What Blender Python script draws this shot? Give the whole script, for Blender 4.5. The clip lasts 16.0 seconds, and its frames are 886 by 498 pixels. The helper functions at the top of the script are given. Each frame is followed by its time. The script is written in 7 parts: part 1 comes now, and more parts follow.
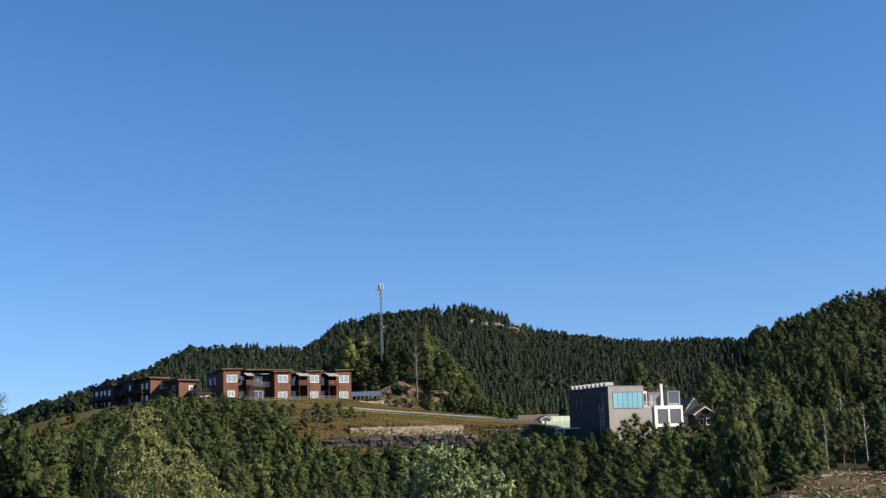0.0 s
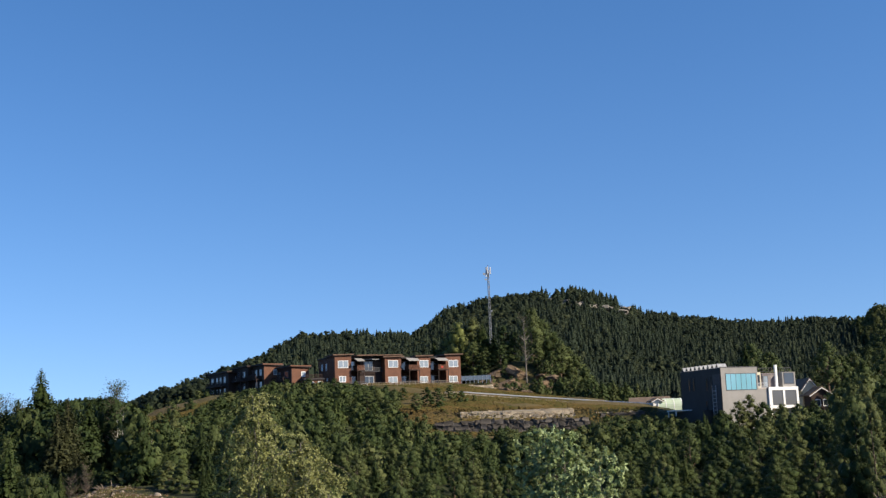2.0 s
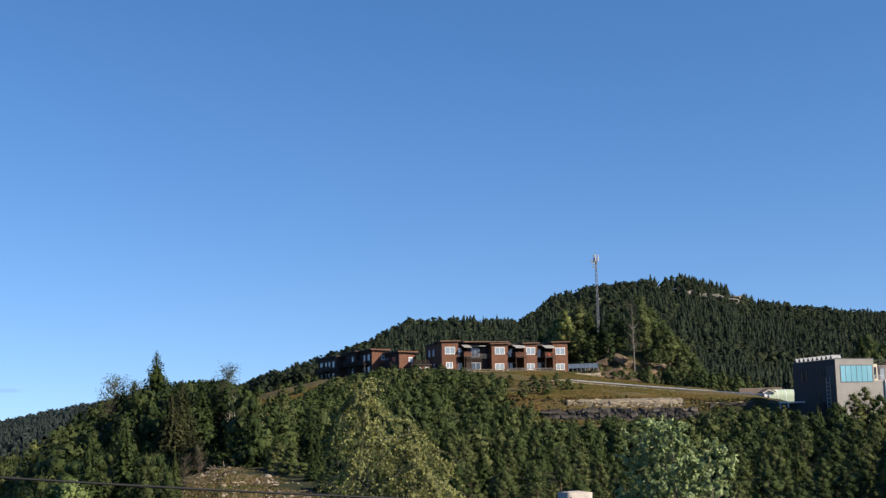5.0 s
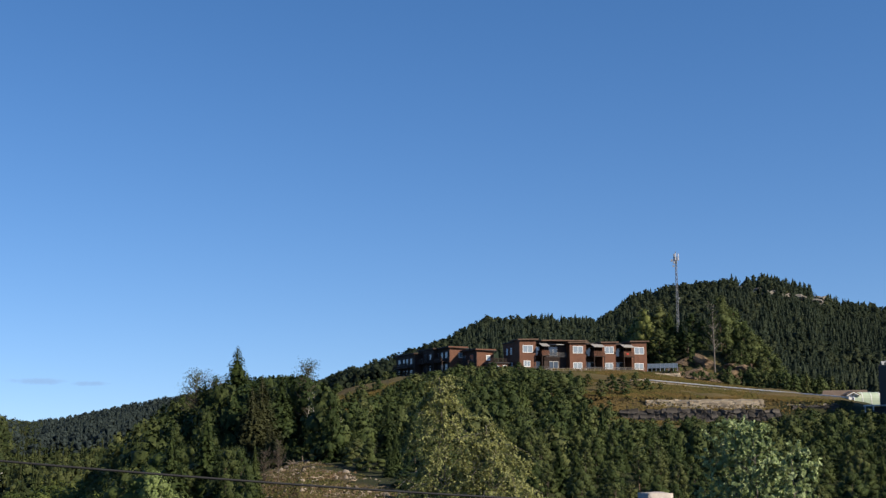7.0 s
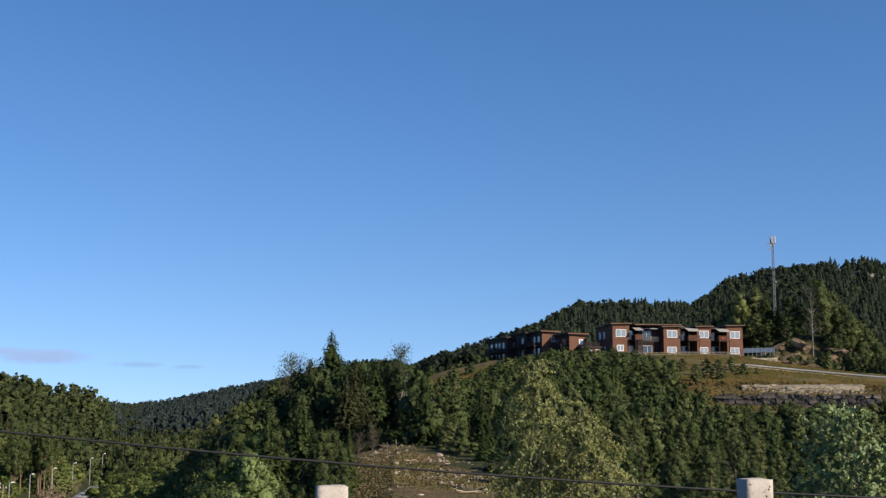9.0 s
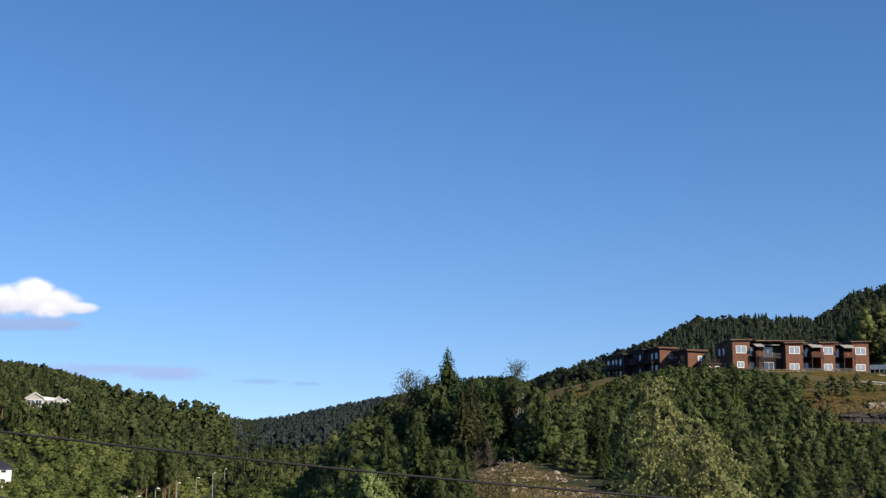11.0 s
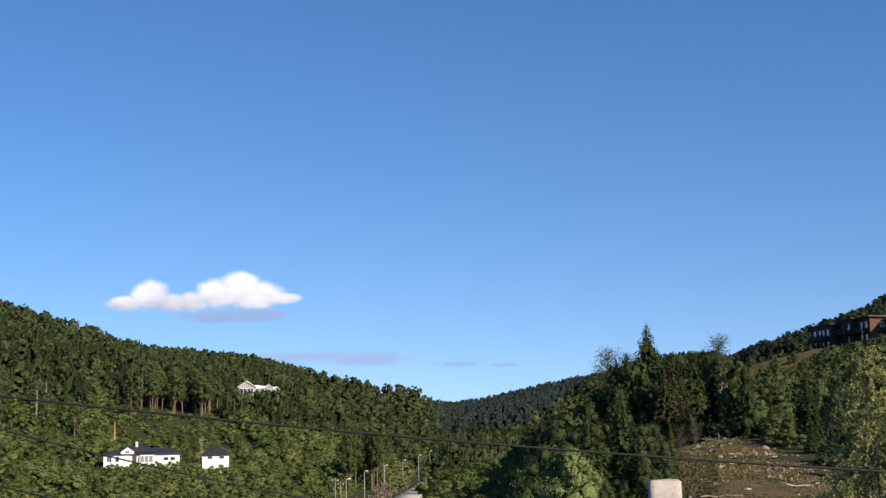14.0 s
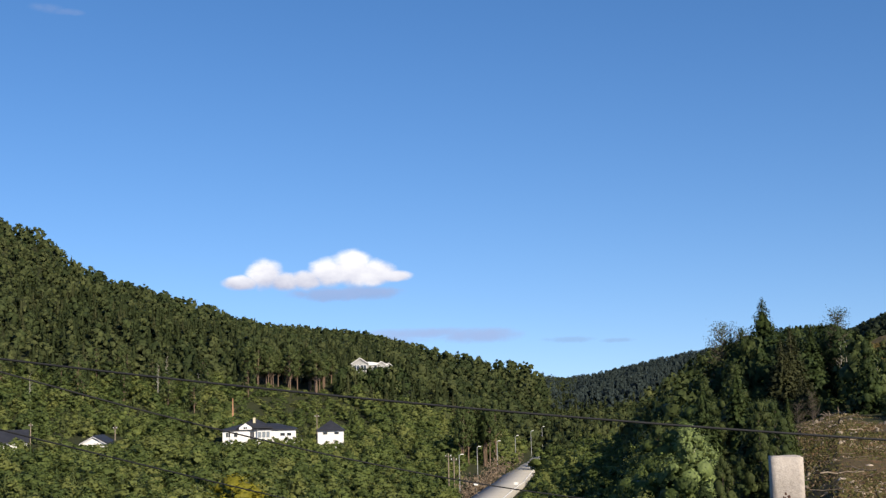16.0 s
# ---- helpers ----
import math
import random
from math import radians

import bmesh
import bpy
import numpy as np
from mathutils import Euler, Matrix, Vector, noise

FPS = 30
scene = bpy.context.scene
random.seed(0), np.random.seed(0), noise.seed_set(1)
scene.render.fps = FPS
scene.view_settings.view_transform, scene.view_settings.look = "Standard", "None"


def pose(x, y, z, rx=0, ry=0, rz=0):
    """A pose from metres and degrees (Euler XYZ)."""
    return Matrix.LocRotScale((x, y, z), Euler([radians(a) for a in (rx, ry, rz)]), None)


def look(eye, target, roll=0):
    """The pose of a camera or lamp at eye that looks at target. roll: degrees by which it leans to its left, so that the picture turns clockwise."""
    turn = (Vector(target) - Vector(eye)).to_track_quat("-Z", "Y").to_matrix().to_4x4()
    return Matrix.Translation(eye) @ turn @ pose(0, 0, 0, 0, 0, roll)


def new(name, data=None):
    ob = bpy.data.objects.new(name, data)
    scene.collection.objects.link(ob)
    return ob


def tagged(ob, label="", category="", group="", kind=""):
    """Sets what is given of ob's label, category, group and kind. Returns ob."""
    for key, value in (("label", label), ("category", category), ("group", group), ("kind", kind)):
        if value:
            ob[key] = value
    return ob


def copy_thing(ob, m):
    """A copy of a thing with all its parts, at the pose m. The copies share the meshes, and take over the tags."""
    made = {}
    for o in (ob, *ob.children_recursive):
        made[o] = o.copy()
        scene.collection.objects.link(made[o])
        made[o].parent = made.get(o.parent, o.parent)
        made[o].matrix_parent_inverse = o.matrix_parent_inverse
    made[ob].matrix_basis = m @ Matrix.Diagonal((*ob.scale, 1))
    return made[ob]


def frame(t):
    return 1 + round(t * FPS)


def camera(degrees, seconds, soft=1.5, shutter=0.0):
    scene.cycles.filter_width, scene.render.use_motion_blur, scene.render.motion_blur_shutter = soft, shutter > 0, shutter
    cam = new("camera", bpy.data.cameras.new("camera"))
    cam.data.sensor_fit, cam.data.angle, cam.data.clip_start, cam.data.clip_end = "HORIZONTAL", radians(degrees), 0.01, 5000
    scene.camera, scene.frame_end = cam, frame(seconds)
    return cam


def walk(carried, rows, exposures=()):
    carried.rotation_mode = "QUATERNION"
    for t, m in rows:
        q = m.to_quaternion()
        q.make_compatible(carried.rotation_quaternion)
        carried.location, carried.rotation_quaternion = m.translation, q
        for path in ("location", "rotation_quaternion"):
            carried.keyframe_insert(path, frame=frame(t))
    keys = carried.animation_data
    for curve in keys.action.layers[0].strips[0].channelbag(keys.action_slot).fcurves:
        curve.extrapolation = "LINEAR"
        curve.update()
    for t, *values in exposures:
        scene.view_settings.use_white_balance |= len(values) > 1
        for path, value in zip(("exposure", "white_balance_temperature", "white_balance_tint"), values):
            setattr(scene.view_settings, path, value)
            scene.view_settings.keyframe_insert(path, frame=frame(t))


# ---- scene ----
EYE = 1.7          # eye height over the terrace
ARM = 0.35         # the camera swings on an outstretched arm
cam = camera(39.94, 16.0, soft=1.35)
ROWS = [           # seconds, tilt, lean, turn
    (0.0, 99.532, 1.796, 0.302),
    (0.5, 99.392, 2.045, 1.559),
    (1.0, 99.107, 2.473, 3.011),
    (1.5, 98.957, 2.313, 4.287),
    (2.0, 98.958, 2.129, 5.431),
    (2.5, 98.950, 2.070, 6.485),
    (3.0, 98.862, 2.110, 7.396),
    (3.5, 98.568, 2.216, 8.227),
    (6.0, 98.471, 0.293, 12.005),
    (6.5, 98.463, 0.245, 13.001),
    (7.0, 98.425, 0.238, 13.946),
    (7.5, 98.229, 0.176, 15.046),
    (8.0, 98.021, 0.154, 16.243),
    (8.5, 97.708, 0.057, 17.236),
    (11.0, 98.457, -0.317, 23.653),
    (11.5, 98.293, -0.143, 25.414),
    (12.0, 98.161, 0.272, 27.101),
    (12.5, 98.203, 0.421, 28.558),
    (13.0, 98.129, 0.827, 30.527),
    (13.5, 97.927, 1.151, 32.157),
    (14.0, 97.591, 1.113, 32.974),
    (14.5, 97.302, 0.931, 33.771),
    (15.0, 97.112, 1.008, 35.165),
    (15.5, 96.723, 1.145, 36.668),
    (16.0, 96.586, 1.291, 38.177),
]
walk(cam, [(t, pose(-ARM * math.sin(radians(rz)), ARM * math.cos(radians(rz)), EYE, rx, ry, rz)) for t, rx, ry, rz in ROWS], exposures=((0.0, 0.78), (3.5, 0.74), (6.0, 0.67), (7.0, 0.53), (11.0, 0.6), (16.0, 0.55)))

# ---- sky and sun ----
SUN_TURN, SUN_HEIGHT = 108.0, 31.0
world = bpy.data.worlds.new("sky")
scene.world = world
world.use_nodes = True
wn = world.node_tree.nodes
sky_node = wn.new("ShaderNodeTexSky")
sky_node.sky_type, sky_node.sun_disc = "NISHITA", False
sky_node.sun_elevation, sky_node.sun_rotation = radians(SUN_HEIGHT), radians(SUN_TURN)
sky_node.air_density, sky_node.dust_density, sky_node.ozone_density = 1.0, 0.3, 3.0
wl = world.node_tree.links
sky_way, sky_lift = wn.new("ShaderNodeTexCoord"), wn.new("ShaderNodeVectorMath")
sky_lift.operation, sky_lift.inputs[1].default_value = "ADD", (0, 0, 0.11)      # clear mountain air: no pale band at the horizon
wl.new(sky_way.outputs["Generated"], sky_lift.inputs[0])
wl.new(sky_lift.outputs[0], sky_node.inputs[0])
sky_hue = wn.new("ShaderNodeHueSaturation")
sky_hue.inputs["Saturation"].default_value = 1.25
wl.new(sky_node.outputs[0], sky_hue.inputs["Color"])
sky_tint = wn.new("ShaderNodeMix")
sky_tint.data_type, sky_tint.blend_type = "RGBA", "MULTIPLY"
sky_tint.inputs[0].default_value, sky_tint.inputs[7].default_value = 1.0, (1.11, 0.98, 1.035, 1)
wl.new(sky_hue.outputs[0], sky_tint.inputs[6])
wl.new(sky_tint.outputs[2], wn["Background"].inputs[0])
wn["Background"].inputs[1].default_value = 0.10
sun = new("sun", bpy.data.lights.new("sun", "SUN"))
sun.data.energy, sun.data.angle, sun.data.color = 5.0, radians(0.6), (1.0, 0.88, 0.70)
sun_way = Vector((math.sin(radians(SUN_TURN)) * math.cos(radians(SUN_HEIGHT)), math.cos(radians(SUN_TURN)) * math.cos(radians(SUN_HEIGHT)), math.sin(radians(SUN_HEIGHT))))
sun.matrix_world = look(sun_way * 50, (0, 0, 0))

rng = np.random.default_rng(7)


# ---- materials ----
def material(name, rough=0.7, metal=0.0, specular=0.3):
    m = bpy.data.materials.new(name)
    m.use_nodes = True
    b = m.node_tree.nodes["Principled BSDF"]
    b.inputs["Roughness"].default_value, b.inputs["Metallic"].default_value = rough, metal
    b.inputs["Specular IOR Level"].default_value = specular
    return m, m.node_tree.nodes, m.node_tree.links, b


def ramp(nodes, stops):
    r = nodes.new("ShaderNodeValToRGB")
    e = r.color_ramp.elements
    while len(e) < len(stops):
        e.new(0.5)
    for i, (p, c) in enumerate(stops):
        e[i].position, e[i].color = p, (*c, 1)
    return r


def noise_node(nodes, links, scale, detail=6, rough=0.6, coords="Object"):
    tc = nodes.new("ShaderNodeTexCoord")
    n = nodes.new("ShaderNodeTexNoise")
    n.inputs["Scale"].default_value, n.inputs["Detail"].default_value, n.inputs["Roughness"].default_value = scale, detail, rough
    links.new(tc.outputs[coords], n.inputs["Vector"])
    return n


def mix(nodes, links, kind, fac, a, b):
    m = nodes.new("ShaderNodeMix")
    m.data_type, m.blend_type = "RGBA", kind
    for sock, v in ((m.inputs[0], fac), (m.inputs[6], a), (m.inputs[7], b)):
        if isinstance(v, (int, float)):
            sock.default_value = v
        elif isinstance(v, tuple):
            sock.default_value = (*v, 1)
        else:
            links.new(v, sock)
    return m.outputs[2]


def grained(name, dark, light, coarse, fine, rough=0.7, bump=0.3, metal=0.0, specular=0.3, depth=0.02, per_piece=0.0):
    """A surface with broad stains and fine grain."""
    m, n, l, b = material(name, rough, metal, specular)
    broad, grain = noise_node(n, l, coarse), noise_node(n, l, fine, 8, 0.7)
    r = ramp(n, ((0.3, dark), (0.7, light)))
    l.new(broad.outputs[0], r.inputs[0])
    g = ramp(n, ((0.25, (0.72, 0.72, 0.72)), (0.75, (1.1, 1.1, 1.1))))
    l.new(grain.outputs[0], g.inputs[0])
    col = mix(n, l, "MULTIPLY", 1.0, r.outputs[0], g.outputs[0])
    if per_piece:
        info = n.new("ShaderNodeObjectInfo")
        pr = ramp(n, ((0.0, (1 - per_piece,) * 3), (1.0, (1 + per_piece,) * 3)))
        l.new(info.outputs["Random"], pr.inputs[0])
        col = mix(n, l, "MULTIPLY", 1.0, col, pr.outputs[0])
    l.new(col, b.inputs["Base Color"])
    bp = n.new("ShaderNodeBump")
    bp.inputs["Strength"].default_value, bp.inputs["Distance"].default_value = bump, depth
    l.new(grain.outputs[0], bp.inputs["Height"])
    l.new(bp.outputs[0], b.inputs["Normal"])
    return m


def foliage(name, stops, translucent=0.3, gloss=0.35, grain=1.6):
    """Leaves: the colour wanders from tree to tree and from spray to spray."""
    m, n, l, b = material(name, 0.6, 0, gloss * 0.5)
    info, attr = n.new("ShaderNodeObjectInfo"), n.new("ShaderNodeAttribute")
    attr.attribute_name = "tint"
    add = n.new("ShaderNodeMath")
    add.operation = "ADD"
    l.new(info.outputs["Random"], add.inputs[0])
    l.new(attr.outputs["Fac"], add.inputs[1])
    fr = n.new("ShaderNodeMath")
    fr.operation = "FRACT"
    l.new(add.outputs[0], fr.inputs[0])
    r = ramp(n, stops)
    l.new(fr.outputs[0], r.inputs[0])
    geo = n.new("ShaderNodeNewGeometry")
    spray = ramp(n, ((0.0, (0.78, 0.8, 0.79)), (0.7, (1.0, 1.0, 1.0)), (1.0, (1.2, 1.18, 1.08))))
    l.new(geo.outputs["Random Per Island"], spray.inputs[0])
    col = mix(n, l, "MULTIPLY", 1.0, r.outputs[0], spray.outputs[0])
    leafy = noise_node(n, l, grain, 3, 0.65)
    mottle = ramp(n, ((0.3, (0.72, 0.73, 0.73)), (0.5, (0.97, 0.97, 0.97)), (0.72, (1.28, 1.25, 1.2))))
    l.new(leafy.outputs[0], mottle.inputs[0])
    col = mix(n, l, "MULTIPLY", 1.0, col, mottle.outputs[0])
    l.new(col, b.inputs["Base Color"])
    bp = n.new("ShaderNodeBump")
    bp.inputs["Strength"].default_value, bp.inputs["Distance"].default_value = 0.55, 0.6 / grain
    l.new(leafy.outputs[0], bp.inputs["Height"])
    l.new(bp.outputs[0], b.inputs["Normal"])
    t = n.new("ShaderNodeBsdfTranslucent")
    l.new(col, t.inputs[0])
    ms = n.new("ShaderNodeMixShader")
    ms.inputs[0].default_value = translucent
    l.new(b.outputs[0], ms.inputs[1])
    l.new(t.outputs[0], ms.inputs[2])
    l.new(ms.outputs[0], n["Material Output"].inputs[0])
    return m


LEAF = foliage("broad_leaves", ((0.0, (0.033, 0.050, 0.017)), (0.35, (0.047, 0.067, 0.022)), (0.7, (0.068, 0.086, 0.030)), (1.0, (0.098, 0.110, 0.042))), 0.24, 0.2)
# darker copy of the leaf green, carries shade on parts of the slope
LEAF_DARK = foliage("dark_shaded_leaves", ((0.0, (0.026, 0.041, 0.014)), (0.5, (0.038, 0.055, 0.018)), (1.0, (0.060, 0.074, 0.026))), 0.2, 0.18)
LEAF_BRIGHT = foliage("young_leaves", ((0.0, (0.068, 0.096, 0.028)), (0.5, (0.108, 0.140, 0.040)), (1.0, (0.165, 0.182, 0.056))), 0.35, 0.3)
LEAF_BIRCH = foliage("birch_leaves", ((0.0, (0.205, 0.225, 0.072)), (1.0, (0.25, 0.26, 0.092))), 0.42, 0.8, 5.0)
LEAF_ASPEN = foliage("silvery_leaves", ((0.0, (0.27, 0.34, 0.15)), (1.0, (0.34, 0.40, 0.19))), 0.4, 1.0, 5.0)
LEAF_YELLOW = foliage("yellow_leaves", ((0.0, (0.17, 0.165, 0.016)), (1.0, (0.21, 0.19, 0.02))))
NEEDLE = foliage("spruce_needles", ((0.0, (0.034, 0.050, 0.017)), (0.6, (0.048, 0.068, 0.021)), (1.0, (0.066, 0.082, 0.026))), 0.2, 0.2)
NEEDLE_PINE = foliage("pine_needles", ((0.0, (0.050, 0.070, 0.023)), (1.0, (0.078, 0.094, 0.033))), 0.1, 0.2)
NEEDLE_DRY = foliage("thin_dry_needles", ((0.0, (0.046, 0.052, 0.023)), (1.0, (0.060, 0.062, 0.029))), 0.2, 0.2)
# far hill greens: haze is painted in as a bluer, lifted leaf colour
FAR_NEEDLE = foliage("far_hazed_needles", ((0.0, (0.026, 0.038, 0.026)), (0.5, (0.034, 0.048, 0.031)), (1.0, (0.046, 0.060, 0.037))), 0.4, 0.15, 0.9)
FAR_LEAF = foliage("far_hazed_leaves", ((0.0, (0.026, 0.038, 0.024)), (0.5, (0.038, 0.051, 0.030)), (1.0, (0.066, 0.078, 0.040))), 0.4, 0.15, 0.9)
HILL_LEAF = foliage("hill_leaves", ((0.0, (0.037, 0.052, 0.020)), (0.5, (0.054, 0.071, 0.027)), (1.0, (0.084, 0.097, 0.038))), 0.3, 0.15, 0.9)
HILL_PINE = foliage("hill_pine_needles", ((0.0, (0.028, 0.038, 0.014)), (0.6, (0.040, 0.050, 0.019)), (1.0, (0.056, 0.060, 0.026))), 0.25, 0.15, 0.9)
LEAF_SAPLING = foliage("pale_young_leaves", ((0.0, (0.16, 0.21, 0.075)), (1.0, (0.20, 0.25, 0.09))))
# bluest of all: the valley haze is part of this foliage colour
DISTANT = foliage("distant_hazed_needles", ((0.0, (0.034, 0.048, 0.048)), (1.0, (0.045, 0.060, 0.057))), 0.25, 0.1, 0.5)
SLASH = foliage("dry_slash", ((0.0, (0.068, 0.050, 0.029)), (0.75, (0.14, 0.092, 0.052)), (1.0, (0.27, 0.21, 0.145))), 0.1, 0.1)
GROUND_PLANT = foliage("low_herbs", ((0.0, (0.055, 0.058, 0.020)), (0.6, (0.085, 0.082, 0.030)), (1.0, (0.11, 0.098, 0.04))), 0.2, 0.1)
BRUSH = foliage("dry_brush", ((0.0, (0.13, 0.105, 0.078)), (1.0, (0.22, 0.165, 0.125))), 0.1, 0.1)
GRASS_BLADE = foliage("meadow_grass", ((0.0, (0.085, 0.070, 0.024)), (0.5, (0.130, 0.088, 0.034)), (1.0, (0.062, 0.068, 0.020))), 0.2, 0.1)
BARK = grained("bark", (0.06, 0.045, 0.035), (0.14, 0.11, 0.085), 3, 30, 0.9, 0.6)
BARK_PINE = grained("pine_bark", (0.13, 0.088, 0.062), (0.22, 0.155, 0.11), 3, 30, 0.9, 0.6)
BARK_PALE = grained("pale_bark", (0.32, 0.29, 0.24), (0.55, 0.52, 0.46), 5, 40, 0.8, 0.4)
BARK_GREY = grained("grey_bark", (0.11, 0.095, 0.08), (0.20, 0.175, 0.15), 5, 40, 0.85, 0.4)
BARK_ORANGE = grained("peeled_trunk", (0.34, 0.17, 0.09), (0.46, 0.27, 0.16), 4, 30, 0.8, 0.4)
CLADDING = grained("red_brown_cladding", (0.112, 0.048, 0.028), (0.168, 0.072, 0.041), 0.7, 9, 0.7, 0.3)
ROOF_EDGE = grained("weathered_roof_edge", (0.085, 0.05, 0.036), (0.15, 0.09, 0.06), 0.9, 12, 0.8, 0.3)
# dark timber, also the painted shade of row fronts and apartment recesses
CLADDING_DARK = grained("dark_and_shaded_cladding", (0.030, 0.018, 0.014), (0.050, 0.028, 0.021), 0.7, 9, 0.75, 0.3)
ROOFING = grained("dark_roof_felt", (0.035, 0.032, 0.032), (0.07, 0.062, 0.06), 1, 20, 0.85, 0.3)
ROOF_TILE = grained("black_roof_tiles", (0.018, 0.019, 0.024), (0.035, 0.036, 0.044), 1, 14, 0.55, 0.4)
ROOF_BROWN = grained("brown_roof", (0.12, 0.085, 0.06), (0.19, 0.14, 0.10), 1, 14, 0.8, 0.4)
WHITE = grained("white_paint", (0.74, 0.73, 0.70), (0.82, 0.81, 0.79), 0.8, 12, 0.6, 0.15)
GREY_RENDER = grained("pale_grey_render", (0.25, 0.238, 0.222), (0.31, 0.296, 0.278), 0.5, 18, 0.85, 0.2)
# grey panels of the side away from the sun, its shade mixed into the colour
GREY_PANEL = grained("dark_shaded_panels", (0.032, 0.031, 0.031), (0.046, 0.044, 0.043), 0.5, 18, 0.6, 0.2)
MAUVE = grained("grey_brown_cladding", (0.17, 0.145, 0.145), (0.22, 0.19, 0.185), 0.5, 12, 0.7, 0.2)
CONCRETE = grained("weathered_concrete", (0.34, 0.295, 0.255), (0.46, 0.41, 0.36), 2.2, 30, 0.9, 0.5)
LICHEN = grained("dark_lichen", (0.05, 0.03, 0.025), (0.10, 0.05, 0.04), 8, 40, 0.95, 0.5)
STONE_PALE = grained("pale_granite", (0.33, 0.265, 0.18), (0.52, 0.43, 0.31), 0.9, 12, 0.9, 0.6, per_piece=0.3, depth=0.05)
STONE_DARK = grained("dark_boulders", (0.04, 0.036, 0.032), (0.115, 0.10, 0.085), 0.9, 9, 0.9, 0.6, per_piece=0.4, depth=0.06)
STONE_SCREE = grained("broken_rock", (0.15, 0.12, 0.09), (0.36, 0.30, 0.24), 1.5, 12, 0.9, 0.5, per_piece=0.55)
STONE_RUBBLE = grained("rubble_stone", (0.14, 0.11, 0.08), (0.36, 0.30, 0.23), 0.35, 9, 0.9, 0.5)
CLIFF = grained("lichened_rock", (0.045, 0.034, 0.024), (0.24, 0.165, 0.10), 2.4, 9, 0.95, 0.9, depth=0.25)
CRAG = grained("bare_crag", (0.075, 0.07, 0.062), (0.25, 0.225, 0.19), 2.4, 9, 0.95, 0.9, depth=0.3)
WOOD_CUT = grained("grey_dead_wood", (0.16, 0.125, 0.09), (0.30, 0.24, 0.18), 3, 25, 0.85, 0.4, per_piece=0.25)
WOOD_POLE = grained("weathered_pole", (0.20, 0.16, 0.12), (0.30, 0.25, 0.20), 3, 25, 0.85, 0.4)
STEEL = grained("galvanised_steel", (0.36, 0.37, 0.39), (0.52, 0.53, 0.55), 2, 30, 0.45, 0.1, metal=0.6)
STEEL_MAST = grained("dull_grey_steel", (0.15, 0.16, 0.18), (0.24, 0.25, 0.27), 2, 30, 0.6, 0.1, metal=0.2)
STEEL_DARK = grained("dark_metal", (0.05, 0.05, 0.055), (0.09, 0.09, 0.095), 2, 30, 0.5, 0.1, metal=0.3)
RUBBER = grained("black_cable", (0.012, 0.012, 0.013), (0.02, 0.02, 0.021), 4, 40, 0.7, 0.1)
ASPHALT = grained("sunlit_asphalt", (0.38, 0.36, 0.32), (0.45, 0.42, 0.38), 0.12, 6, 0.9, 0.3)
GRAVEL = grained("gravel", (0.30, 0.26, 0.20), (0.44, 0.39, 0.31), 0.5, 9, 0.95, 0.6)
PALE_GREEN = grained("pale_green_sheeting", (0.42, 0.50, 0.36), (0.52, 0.60, 0.45), 0.4, 8, 0.5, 0.1)
PALE_YELLOW = grained("cream_boards", (0.52, 0.46, 0.32), (0.62, 0.56, 0.42), 0.5, 12, 0.7, 0.2)
GREY_BOARDS = grained("silver_grey_boards", (0.30, 0.30, 0.29), (0.42, 0.415, 0.40), 0.5, 12, 0.7, 0.2)
RED = grained("red_plastic", (0.55, 0.04, 0.025), (0.68, 0.06, 0.035), 3, 30, 0.45, 0.1)


def glass(name, tone, rough=0.06):
    m, n, l, b = material(name, rough, 0.0, 0.9)
    b.inputs["Base Color"].default_value = (*tone, 1)
    nz = noise_node(n, l, 0.6)
    bp = n.new("ShaderNodeBump")
    bp.inputs["Strength"].default_value, bp.inputs["Distance"].default_value = 0.04, 0.02
    l.new(nz.outputs[0], bp.inputs["Height"])
    l.new(bp.outputs[0], b.inputs["Normal"])
    return m


GLASS = glass("window_glass", (0.035, 0.042, 0.05))
GLASS_BLUE = glass("blue_coated_glass", (0.16, 0.36, 0.44), 0.1)
# curtains plus a pale blue sky reflection, both in the base colour
GLASS_CURTAIN_SKY = glass("curtain_and_sky_glass", (0.20, 0.235, 0.27), 0.12)
GLASS_BLIND = glass("glass_with_grey_blinds", (0.11, 0.115, 0.125), 0.2)
GLASS_RAIL = glass("clouded_railing_glass", (0.22, 0.25, 0.27), 0.1)


# ---- mesh building ----
def mesh_from(name, verts, polys, mat, tint=None, smooth=False, normals=None):
    """A mesh of an array of vertices and a list of polygon arrays (each n x 3 or n x 4)."""
    me = bpy.data.meshes.new(name)
    polys = [np.asarray(p, np.int32) for p in polys if len(p)]
    loops = np.concatenate([p.ravel() for p in polys])
    total = np.concatenate([np.full(len(p), p.shape[1], np.int32) for p in polys])
    me.vertices.add(len(verts))
    me.vertices.foreach_set("co", np.asarray(verts, np.float32).ravel())
    me.loops.add(len(loops))
    me.loops.foreach_set("vertex_index", loops)
    me.polygons.add(len(total))
    me.polygons.foreach_set("loop_start", np.concatenate([[0], np.cumsum(total)[:-1]]).astype(np.int32))
    if smooth:
        me.polygons.foreach_set("use_smooth", np.ones(len(total), bool))
    me.update(calc_edges=True)
    if tint is not None:
        a = me.attributes.new("tint", "FLOAT", "POINT")
        a.data.foreach_set("value", np.asarray(tint, np.float32))
    me.materials.append(mat)
    if normals is not None:
        me.polygons.foreach_set("use_smooth", np.ones(len(total), bool))
        me.normals_split_custom_set_from_vertices(np.asarray(normals, float))
    return me


